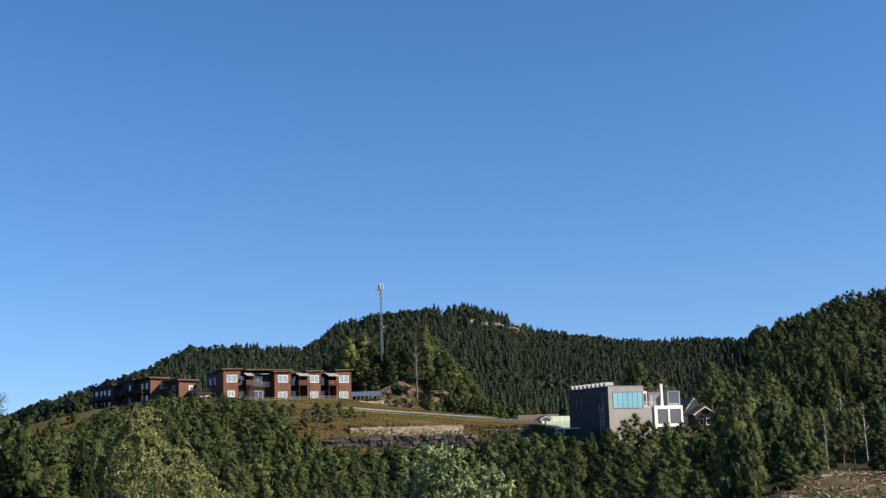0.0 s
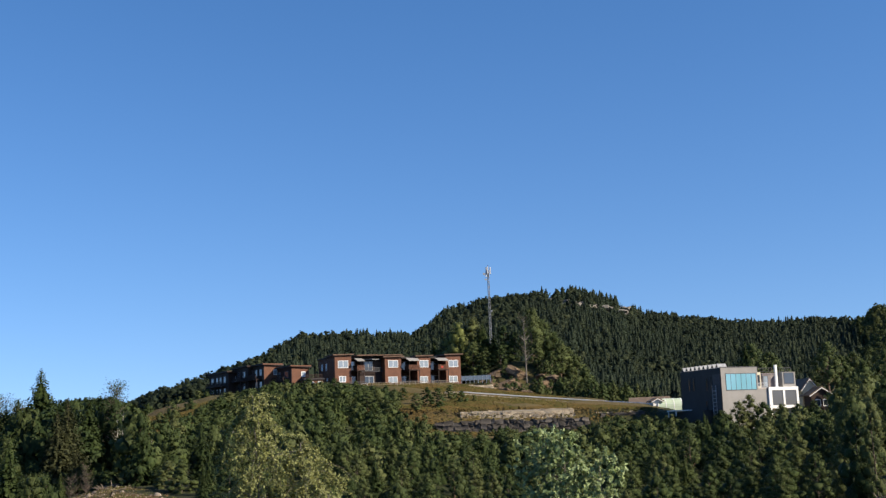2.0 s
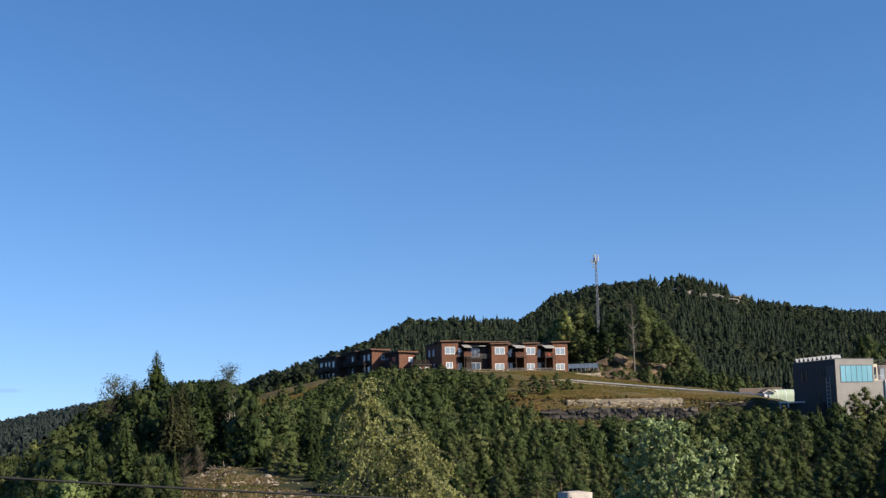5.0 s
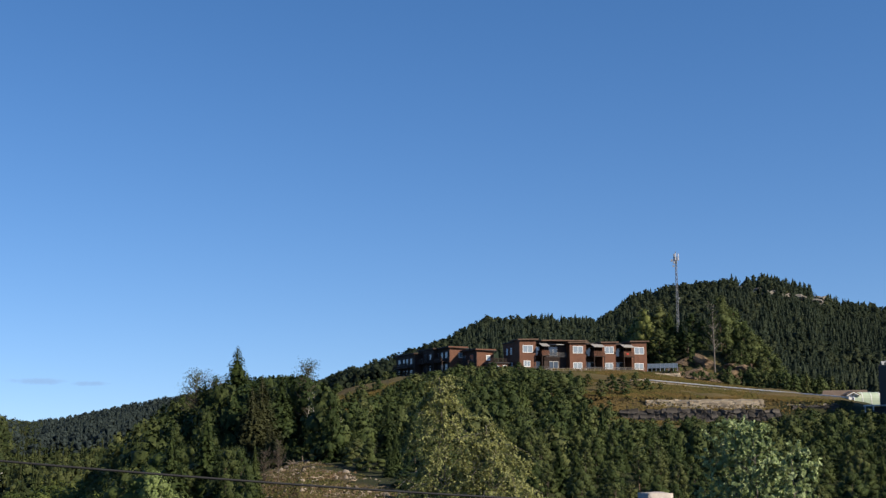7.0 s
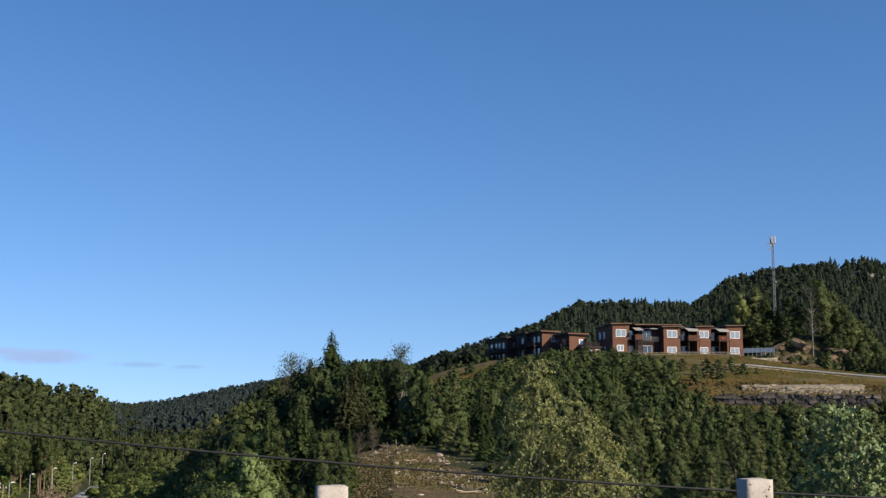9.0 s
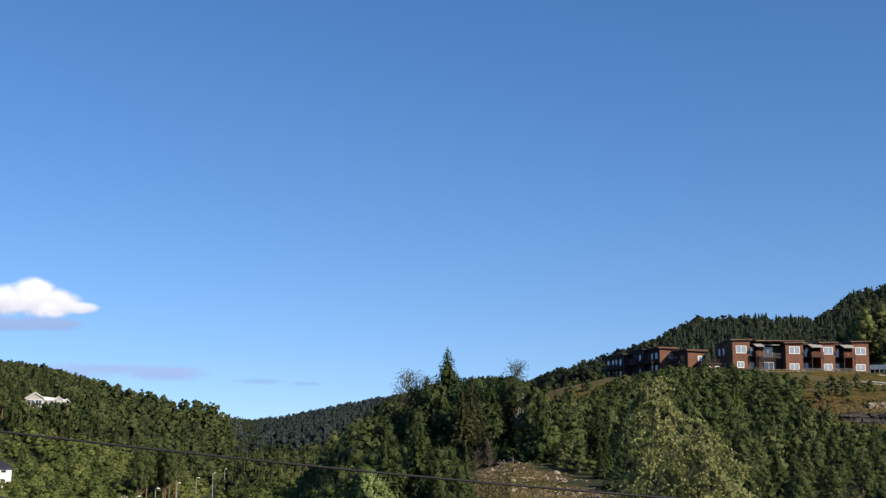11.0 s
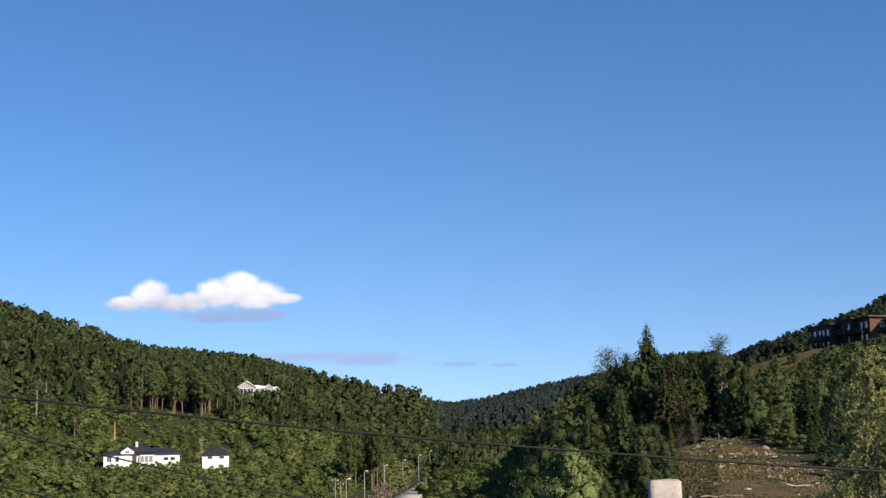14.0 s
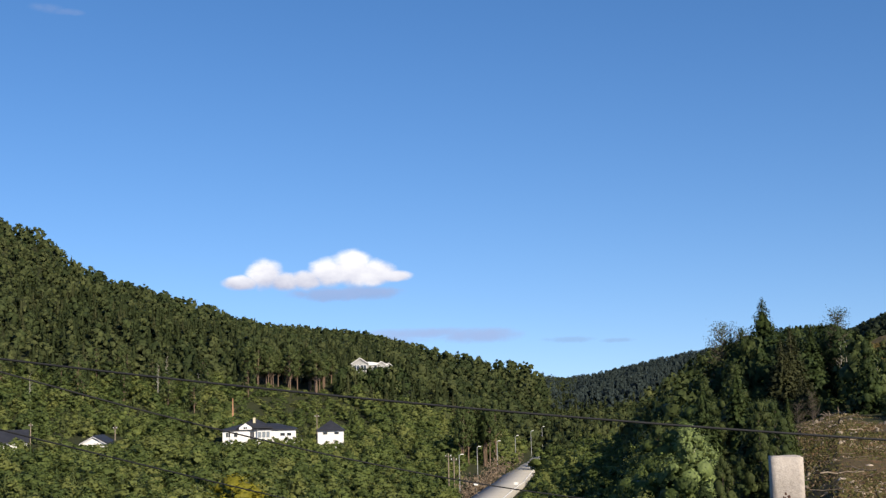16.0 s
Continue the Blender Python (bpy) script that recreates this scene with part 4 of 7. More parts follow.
    # shade of the deep recess is put into this block's colour
    flat = part("stair_block", box(6.25, 1.8, -1.2, 11.35, 3.3, 5.2), CLADDING_DARK, root, "recessed stair block, coloured dark for its shade")
    part("bay_roof", roof_slab(5.2, -0.2, 9.0, 4.5, 5.62, 0.24, 0.5, 0.1), ROOF_EDGE, root)
    part("bay_roof", roof_slab(10.2, 1.2, 15.4, 5.5, 5.78, 0.2, 0.5, 0.08), ROOF_EDGE, root)
    window(root, pose(7.3, 1.8, 2.6), 2.0, 2.0, 2, GLASS, GREY_BOARDS, bar=0.1)
    window(root, pose(7.3, 1.8, -0.5), 2.2, 2.0, 2, GLASS, GREY_BOARDS, bar=0.12)
    part("awning", prism([(6.9, 4.95), (10.6, 4.95), (10.6, 5.07), (6.9, 5.07)], 0.7, 1.8), GREY_BOARDS, root)
    part("railing", railing(6.4, 11.2, 0.9, 2.3), STEEL_DARK, root)
    part("sunshade", rod((3.95, 0.1, 3.6), (3.95, 0.1, 4.4), 0.28), WHITE, root, "folded white sunshade")
    part("banner", box(24.0, -1.56, 2.95, 24.5, -1.51, 3.2), RED, root, "red cloth on the railing")
    # the end wall that faces away from the sun
    end = Matrix.Translation((0, 10, 0)) @ pose(0, 0, 0, 0, 0, -90)
    window(root, end @ pose(2.0, 0, 3.0), 0.8, 1.4, 1, GLASS_CURTAIN_SKY, bar=0.12)
    window(root, end @ pose(4.6, 0, 3.0), 0.8, 1.4, 1, GLASS_CURTAIN_SKY, bar=0.12)
    window(root, end @ pose(5.0, 0, -0.1), 0.8, 1.4, 1, GLASS, bar=0.12)
    part("batten", (lambda bm: (bm.transform(end), bm)[1])(boards(0, 10, -1.0, 5.4, 0.0, 0.35)), CLADDING, root)
    for xx in (4.6, 16.0, 23.0):
        part("downpipe", rod((xx, 3.2, -1), (xx, 3.2, 5.4), 0.05, sides=6), STEEL_DARK, root)
    return root


apartment_house()


def garden_seat(az, r, turn):
    x, y = polar(az, r)
    root = thing("garden_table", pose(x, y, ground_at(x, y), 0, 0, turn), "small pale garden table standing on the grass", "table", "garden furniture")
    part("tabletop", box(-0.7, -0.4, 0.7, 0.7, 0.4, 0.76, 0.02), GREY_BOARDS, root)
    for sx in (-0.6, 0.6):
        for sy in (-0.3, 0.3):
            part("leg", box(sx - 0.04, sy - 0.04, -0.1, sx + 0.04, sy + 0.04, 0.7), GREY_BOARDS, root)


for a_t, r_t, t_t in ((9.0, 256.5, 20), (7.4, 259, 35), (5.9, 261, 30)):
    garden_seat(a_t, r_t, t_t)


def row_house(az, r, z, tall, face, deep, bays, end=None):
    """One unit of the stepped row: narrow sunlit gable end, long shaded front."""
    x, y = polar(az, r)
    root = thing("row_house", pose(x, y, z, 0, 0, 36), "brown timber row house with a flat overhanging roof, shaded front coloured darker", "house", "stepped row of houses")
    end = end or CLADDING
    part("wall", box(0, 0, -3.0, face, deep, tall), end, root)
    part("batten", boards(0, face, -2.5, tall, 0.0, 0.35), end, root)
    # thin sheet that puts the front's shade into its colour
    part("front_cladding", box(-0.05, -0.01, -3.0, 0.0, deep, tall), CLADDING_DARK, root, "boards of the long front, coloured dark for its shade")
    part("roof", roof_slab(0, 0, face, deep, tall, 0.3, 0.5, -0.25), ROOFING, root, "dark overhanging roof")
    part("fascia", box(-0.5, -0.56, tall - 0.02, face + 0.3, -0.5, tall + 0.24), end, root)
    window(root, pose(face * 0.55, 0, tall - 2.2), 0.95, 1.15, 1, GLASS_CURTAIN_SKY, bar=0.14)
    side = Matrix.Translation((-0.05, deep, 0)) @ pose(0, 0, 0, 0, 0, -90)
    for u, w in bays:
        # whitish frames coloured duller here, for the shade on this front
        window(root, side @ pose(u, 0, tall - 2.35), w, 1.5, 2, GLASS, MAUVE, bar=0.09)
        window(root, side @ pose(u, 0, tall - 5.2), w, 1.7, 2, GLASS, CLADDING_DARK, bar=0.08)
    part("balcony", (lambda bm: (bm.transform(side), bm)[1])(box(0.8, -1.3, tall - 3.1, deep - 1.2, 0, tall - 2.95)), CLADDING_DARK, root)
    part("railing", (lambda bm: (bm.transform(side), bm)[1])(railing(0.8, deep - 1.2, -1.28, tall - 2.95, 0.95, 0.16)), CLADDING_DARK, root)
    for u in (0.85, deep - 1.25):
        part("post", (lambda bm: (bm.transform(side), bm)[1])(box(u - 0.07, -1.3, -1.5, u + 0.07, -1.16, tall - 3.1)), CLADDING_DARK, root)
    return root


row_house(12.35, 262, 14.2, at_el(0, 262, 3.68) - 14.2, 4.0, 8.6, ((1.2, 1.7), (5.0, 1.9)))
row_house(13.62, 268, 14.0, at_el(0, 268, 3.80) - 14.0, 3.9, 8.6, ((1.0, 1.4), (3.6, 1.4), (6.2, 1.4)))
# no sun on these two gables: their shade is in the wall colour
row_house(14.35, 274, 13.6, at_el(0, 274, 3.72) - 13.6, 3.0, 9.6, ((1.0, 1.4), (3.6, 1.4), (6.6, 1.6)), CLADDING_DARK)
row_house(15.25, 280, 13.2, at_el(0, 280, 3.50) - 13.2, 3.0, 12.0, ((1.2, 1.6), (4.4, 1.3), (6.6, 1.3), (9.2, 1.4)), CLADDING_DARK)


def annex():
    x, y = polar(11.75, 258)
    root = thing("annex", pose(x, y, 13.2, 0, 0, 24), "low red-brown timber annex with a flat roof", "building")
    part("wall", box(0, 0, -2, 3.9, 5, at_el(0, 258, 3.05) - 13.2), CLADDING, root)
    part("roof", roof_slab(0, 0, 3.9, 5, at_el(0, 258, 3.05) - 13.2, 0.22, 0.3), ROOFING, root)
    window(root, pose(2.75, 0, 0.6), 0.9, 1.3, 1, GLASS_CURTAIN_SKY, bar=0.14)
    window(root, pose(0.8, 0, 0.7), 1.2, 1.1, 2, GLASS, bar=0.1)
    part("railing", railing(0.2, 3.8, 0.3, at_el(0, 258, 3.05) - 13.0, 0.9), CLADDING_DARK, root)


annex()


def grey_villa():
    x, y = polar(-7.44, 205)
    z0 = 2.2
    top = at_el(0, 205, 2.84) - z0
    root = thing("modern_villa", pose(x, y, z0, 0, 0, 26) @ Matrix.Diagonal((1.08, 0.56, 1, 1)), "modern pale grey flat-roofed villa with blue glazing and a white bay", "house")
    part("wall", box(0, 0, -2.5, 6.5, 22, top), GREY_RENDER, root, "smooth pale grey rendered wall")
    # panel colour is deepened for the shade on this side
    part("side_cladding", box(-0.06, 0.02, 0.5, 0, 22, top - 0.05), GREY_PANEL, root, "dark grey panelled side, deepened for its shade")
    part("parapet", (lambda bm: box(-0.08, 21.7, top, 6.58, 22.05, top + 0.12, bm=box(6.3, 0.2, top, 6.58, 21.7, top + 0.12, bm=box(-0.08, -0.08, top, 6.58, 0.2, top + 0.12))))(None), STEEL_DARK, root)
    # the glazed strip of the upper storey
    zt, zb = at_el(0, 205, 2.57) - z0, at_el(0, 205, 1.80) - z0
    window(root, pose(0.75, 0, zb), 5.5, zt - zb, 6, GLASS_BLUE, STEEL_DARK, bar=0.09)
    # dark side: narrow tall windows, ladder
    side = Matrix.Translation((-0.06, 22, 0)) @ pose(0, 0, 0, 0, 0, -90)
    for u, zz, h in ((4.5, top - 3.4, 2.2), (7.0, top - 3.4, 2.2), (14.2, top - 3.6, 2.3), (16.5, top - 3.6, 2.3), (13.6, top - 6.8, 1.6)):
        window(root, side @ pose(u, 0, zz), 0.75, h, 1, GLASS, STEEL_DARK, bar=0.06)
    lad = bmesh.new()
    for k in range(7):
        box(18.0, -0.32, 2.2 + k * 0.62, 19.9, -0.26, 2.29 + k * 0.62, bm=lad)
    for u in (18.0, 19.9):
        box(u - 0.04, -0.34, 1.2, u + 0.04, -0.24, 6.9, bm=lad)
    lad.transform(side)
    part("ladder", lad, STEEL, root, "pale metal ladder on the dark side")
    part("door_recess", (lambda bm: (bm.transform(side), bm)[1])(box(17.6, -0.03, 1.0, 21.6, 0.0, top - 1.0)), STEEL_DARK, root)
    for k in range(9):
        yy = 21.0 - k * 2.35
        sol = prism([(yy, top + 0.12), (yy + 0.1, top + 0.12), (yy + 0.55, top + 0.62), (yy + 1.3, top + 0.12), (yy + 1.42, top + 0.12), (yy + 0.57, top + 0.74)], 0.3, 1.9)
        sol.transform(pose(0, 0, 0, 0, 0, 90) @ Matrix.Scale(-1, 4, (0, 1, 0)))
        panel = part("solar_panel", sol, STEEL_MAST, root, "tilted solar collector on the roof")
    # lower right: white framed bay, terrace, set-back top storey
    wt = at_el(0, 208, 1.88) - z0
    part("wall_low", box(6.5, 0.05, -2.5, 8.2, 12, wt - 0.3), GREY_RENDER, root)
    wb = at_el(0, 208, 1.05) - z0
    bm = box(8.2, -0.5, wb - 0.5, 13.6, 6, wb)
    box(8.2, -0.5, wt - 0.55, 13.6, 6, wt, bm=bm)
    box(8.2, -0.5, wb, 8.75, 6, wt - 0.55, bm=bm)
    box(10.75, -0.5, wb, 11.1, -0.1, wt - 0.55, bm=bm)
    box(13.2, -0.5, wb, 13.6, 6, wt - 0.55, bm=bm)
    bay = part("white_bay", bm, WHITE, root, "white box frame round two large windows")
    for a, b in ((8.75, 10.75), (11.1, 13.2)):
        window(bay, pose(a, -0.3, wb), b - a, wt - 0.55 - wb, 1, GLASS_BLIND, STEEL_DARK, bar=0.07)
    part("terrace_floor", box(6.5, 0.0, wt - 0.3, 13.6, 9, wt - 0.12), CONCRETE, root)
    part("lower_wall", box(8.2, 1.2, -2.5, 13.2, 7, wb - 0.5), PALE_YELLOW, root, "cream wall under the white bay")
    part("column", box(8.2, -0.5, -2.5, 8.6, 0, wb - 0.5), WHITE, root)
    part("column", box(12.9, -0.5, -2.5, 13.6, 0, wb - 0.5), WHITE, root)
    pt = at_el(0, 210, 2.5) - z0
    ph = part("top_storey", box(6.5, 4.0, wt - 0.12, 11.6, 12, pt + 0.1), MAUVE, root, "set-back top storey in grey-brown cladding")
    part("top_wall", box(6.5, 2.2, wt - 0.12, 7.9, 4.0, pt + 0.2), PALE_YELLOW, root)
    part("top_storey", box(11.6, 1.6, wt - 0.12, 14.0, 12, pt + 0.15), GREY_RENDER, root)
    window(root, pose(11.85, 1.6, wt + 0.5), 1.9, 1.9, 1, GLASS, STEEL_DARK, bar=0.09)
    window(root, pose(8.9, 4.0, wt + 0.1), 0.95, 1.9, 1, GLASS_CURTAIN_SKY, STEEL_DARK, bar=0.09)
    window(root, pose(6.9, 2.2, wt + 0.2), 0.8, 1.9, 1, GLASS, STEEL_DARK, bar=0.07)
    part("chimney", rod((10.2, 0.9, wt - 0.1), (10.2, 0.9, at_el(0, 206, 2.92) - z0), 0.27, sides=14), WHITE, root, "white flue pipe")
    bm = railing(6.6, 13.8, 3.0, pt + 0.25, 0.7, 0.5)
    part("roof_rail", bm, STEEL_DARK, root)
    part("railing", railing(6.6, 8.2, 0.15, wt - 0.15, 0.9, 0.2), STEEL, root)
    cp = part("carport", (lambda bm: (bm.transform(side), bm)[1])(box(0.5, -3.0, 3.0, 5.5, 0, 3.2)), WHITE, root, "white-edged carport roof")
    for u in (0.8, 5.1):
        part("post", (lambda bm: (bm.transform(side), bm)[1])(box(u, -2.9, -2, u + 0.16, -2.74, 3.0)), WHITE, cp)
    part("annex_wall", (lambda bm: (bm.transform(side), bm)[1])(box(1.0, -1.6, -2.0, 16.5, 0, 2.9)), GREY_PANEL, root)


grey_villa()


def gable_house(name, az, r, z, wide, deep, eave, ridge, turn, wall, roof, label, along=False, over=0.4, windows=()):
    """A house with a pitched roof: the gable to the front, or the eaves when along."""
    x, y = polar(az, r)
    root = thing(name, pose(x, y, z, 0, 0, turn), label, "house")
    if along:
        body = prism([(0, -2.5), (deep, -2.5), (deep, eave), (deep / 2, ridge), (0, eave)], 0, wide)
        slope = [(-over, eave - over * (ridge - eave) / (deep / 2)), (deep / 2, ridge), (deep + over, eave - over * (ridge - eave) / (deep / 2))]
        rf = prism(slope + [(p, q + 0.2) for p, q in slope[::-1]], -over, wide + over)
        for b in (body, rf):
            b.transform(Matrix(((0, 1, 0, 0), (1, 0, 0, 0), (0, 0, 1, 0), (0, 0, 0, 1))))
    else:
        body = prism([(0, -2.5), (wide, -2.5), (wide, eave), (wide / 2, ridge), (0, eave)], 0, deep)
        slope = [(-over, eave - over * (ridge - eave) / (wide / 2)), (wide / 2, ridge), (wide + over, eave - over * (ridge - eave) / (wide / 2))]
        rf = prism(slope + [(p, q + 0.2) for p, q in slope[::-1]], -over, deep + over)
        bg = prism([(p, q - 0.14) for p, q in slope] + [(p, q - 0.004) for p, q in slope[::-1]], -over - 0.04, -over)
        part("bargeboard", bg, WHITE, root)
    part("wall", body, wall, root)
    part("roof", rf, roof, root)
    for u, zz, w, h, c in windows:
        window(root, pose(u, 0, zz), w, h, c, GLASS, bar=0.1)
    return root


def hip_roof(x0, x1, y0, y1, z, rise, over=0.5):
    """A hipped roof as a closed solid."""
    x0, x1, y0, y1 = x0 - over, x1 + over, y0 - over, y1 + over
    bm = bmesh.new()
    inset = min((y1 - y0) / 2, (x1 - x0) / 2)
    lo = [bm.verts.new(p) for p in ((x0, y0, z), (x1, y0, z), (x1, y1, z), (x0, y1, z))]
    up = [bm.verts.new((p.co.x, p.co.y, z + 0.18)) for p in lo]
    a, b = bm.verts.new((x0 + inset, (y0 + y1) / 2, z + rise)), bm.verts.new((x1 - inset + 0.02, (y0 + y1) / 2, z + rise))
    bm.faces.new(lo[::-1])
    for i in range(4):
        bm.faces.new((lo[i], lo[(i + 1) % 4], up[(i + 1) % 4], up[i]))
    bm.faces.new((up[0], up[1], b, a))
    bm.faces.new((up[1], up[2], b))
    bm.faces.new((up[2], up[3], a, b))
    bm.faces.new((up[3], up[0], a))
    return bm


def white_house():
    r = 300
    x, y = polar(48.35, r)
    z0 = -10.2
    e = at_el(0, r, -1.66) - z0
    root = thing("white_house", pose(x, y, z0, 0, 0, 46.7), "white one-storey house with black hipped roofs among bushes", "house")
    part("wall", box(0, 0, -2, 17.4, 9, e), WHITE, root)
    part("roof", hip_roof(0, 17.4, 0, 9, e, 1.5), ROOF_TILE, root, "black tiled hipped roof")
    part("upper_roof", hip_roof(3.6, 11.6, 0.3, 8.7, e + 0.5, 2.35, 0.3), ROOF_TILE, root, "black tiled hipped roof")
    dm = part("dormer", prism([(3.9, e), (6.9, e), (6.9, e + 0.75), (5.4, e + 1.75), (3.9, e + 0.75)], -0.25, 3.0), WHITE, root, "white gabled dormer")
    sl = [(3.5, e + 0.5), (5.4, e + 1.78), (7.3, e + 0.5)]
    part("dormer_roof", prism(sl + [(p, q + 0.16) for p, q in sl[::-1]], -0.1, 3.2), ROOF_TILE, dm)
    window(dm, pose(4.9, -0.25, e + 0.35), 1.0, 0.65, 2, GLASS, bar=0.08)
    part("chimney", box(7.2, 2.2, e, 7.8, 2.8, e + 3.0), PALE_YELLOW, root, "pale chimney")
    part("porch", box(1.8, -0.5, -1, 6.2, 0, e - 0.2), WHITE, root)
    for u, w, c in ((0.7, 1.2, 2), (2.6, 1.0, 1), (13.6, 1.3, 1), (15.2, 1.2, 1)):
        window(root, pose(u, -0.5 if 1.8 < u < 6 else 0, e - 1.55), w, 0.9 if u > 13 else 1.3, c, GLASS, bar=0.1)
    bayw = part("bay", box(8.2, -0.8, -1, 11.4, 0, e - 0.1), WHITE, root)
    for k in range(3):
        window(bayw, pose(8.35 + k * 1.0, -0.8, e - 1.75), 0.85, 1.45, 1, GLASS_CURTAIN_SKY, GREY_BOARDS, bar=0.1)
    part("door", box(6.5, -0.06, 0.2, 7.5, 0, e - 0.3), STEEL_DARK, root, "dark front door")
    part("terrace_wall", box(9.0, -2.6, -2.5, 20.6, -2.3, 0.75), WHITE, root, "low white terrace wall")
    part("deck", box(9.0, -2.3, -0.3, 17.4, 0, 0.1), WOOD_POLE, root)
    gx, gy = polar(44.02, 297)
    g0 = -10.6
    ge = at_el(0, 297, -1.78) - g0
    g = thing("garage", pose(gx, gy, g0, 0, 0, 43.4), "white garage with a black pyramid roof among bushes", "garage")
    part("wall", box(0, 0, -2.5, 6.2, 6, ge), WHITE, g)
    part("roof", hip_roof(0, 6.2, 0, 6, ge, 2.5, 0.35), ROOF_TILE, g, "black tiled pyramid roof")
    for u in (1.3, 4.0):
        window(g, pose(u, 0, ge - 0.75), 1.0, 0.5, 1, GLASS, STEEL_DARK, bar=0.06)


white_house()
gable_house("small_white_house", 54.55, 288, at_el(0, 288, -2.5), 5.2, 9, at_el(0, 288, -2.0) - at_el(0, 288, -2.5), at_el(0, 288, -1.72) - at_el(0, 288, -2.5), 40, WHITE, ROOF_TILE, "small white house with a black gable roof in bushes", windows=((1.9, 0.2, 1.2, 0.9, 2),))
gable_house("low_dark_roofed_house", 59.6, 280, at_el(0, 280, -2.5), 13.5, 8, at_el(0, 280, -1.85) - at_el(0, 280, -2.5), at_el(0, 280, -1.38) - at_el(0, 280, -2.5), 57, WHITE, ROOF_TILE, "low white house with a long dark roof in bushes", along=True, windows=((11.3, 0.2, 1.2, 1.3, 2),))


def far_house():
    r = 400
    z0 = at_el(0, r, 0.95)
    root = gable_house("hillside_house", 42.4, r, z0, 5.2, 9, at_el(0, r, 1.32) - z0, at_el(0, r, 1.56) - z0, 41.5, GREY_BOARDS, GREY_BOARDS, "pale grey timber house with gables on the wooded hillside", windows=((0.5, 0.1, 1.9, 1.9, 2), (2.8, 0.1, 1.9, 1.9, 2)))
    part("wing", box(5.2, 1.0, -2.5, 12.6, 8, 1.9), GREY_BOARDS, root)
    part("wing_roof", prism([(5.2, 1.85), (12.8, 1.85), (12.8, 2.1), (5.2, 3.0)], 0.6, 8.4), WHITE, root, "pale roof")
    for a, b, h in ((8.0, 11.0, 2.9), (11.0, 13.0, 2.3)):
        gb = part("gable", prism([(a, -2), (b, -2), (b, h - 1.0), ((a + b) / 2, h), (a, h - 1.0)], -0.4, 6), GREY_BOARDS, root)
        s2 = [(a - 0.3, h - 1.15), ((a + b) / 2, h + 0.05), (b + 0.3, h - 1.15)]
        part("gable_roof", prism(s2 + [(p, q + 0.22) for p, q in s2[::-1]], -0.7, 6), WHITE, gb)
        window(gb, pose(a + 0.7, -0.4, 0.0), b - a - 1.4, 1.4, 2, GLASS, bar=0.1)


far_house()
gable_house("barn", -3.25, 235, at_el(0, 235, 1.05), 7.0, 9, 0.7, 2.4, -8, MAUVE, ROOF_BROWN, "low barn with a brown pitched roof beside the lane", along=True)
gable_house("white_shed", -4.32, 232, at_el(0, 232, 1.05), 1.6, 3, 1.7, 2.1, 10, WHITE, ROOF_BROWN, "small white shed beside the barn")


def polytunnel():
    x, y = polar(-4.55, 232)
    root = thing("polytunnel", pose(x, y, at_el(0, 232, 0.95), 0, 0, 8), "pale green sheeted tunnel shed with white end frame", "shed")
    arc = [(0, 0)] + [(1.6 - 1.6 * math.cos(t), 1.0 + 1.5 * math.sin(t)) for t in np.linspace(0, math.pi, 12)] + [(3.2, 0)]
    bm = prism(arc, 0, 4.6)
    bm.transform(Matrix(((0, 1, 0, 0), (1, 0, 0, 0), (0, 0, 1, 0), (0, 0, 0, 1))))
    part("cover", bm, PALE_GREEN, root)
    for k in range(4):
        hoop = [(x0 * 1.02 - 0.03, z0 * 1.015) for x0, z0 in arc]
        h = prism(hoop, k * 1.5 - 0.05, k * 1.5 + 0.08)
        h.transform(Matrix(((0, 1, 0, 0), (1, 0, 0, 0), (0, 0, 1, 0), (0, 0, 0, 1))))
        part("hoop", h, WHITE, root)


polytunnel()
gable_house("cabin", -10.95, 222, at_el(0, 222, 0.75), 2.6, 6, at_el(0, 222, 1.75) - at_el(0, 222, 0.75), at_el(0, 222, 2.15) - at_el(0, 222, 0.75), 14, PALE_YELLOW, ROOF_BROWN, "cream timber cabin with small white gables", windows=((0.9, 2.6, 0.8, 0.9, 1),))
gable_house("cabin_porch", -11.3, 219, at_el(0, 219, 0.6), 3.6, 5, at_el(0, 219, 1.45) - at_el(0, 219, 0.6), at_el(0, 219, 1.75) - at_el(0, 219, 0.6), 10, CLADDING_DARK, ROOF_BROWN, "dark timber porch with a brown roof beside the cabin", windows=((0.7, 1.2, 0.9, 1.2, 1), (2.0, 1.2, 0.9, 1.2, 1)))


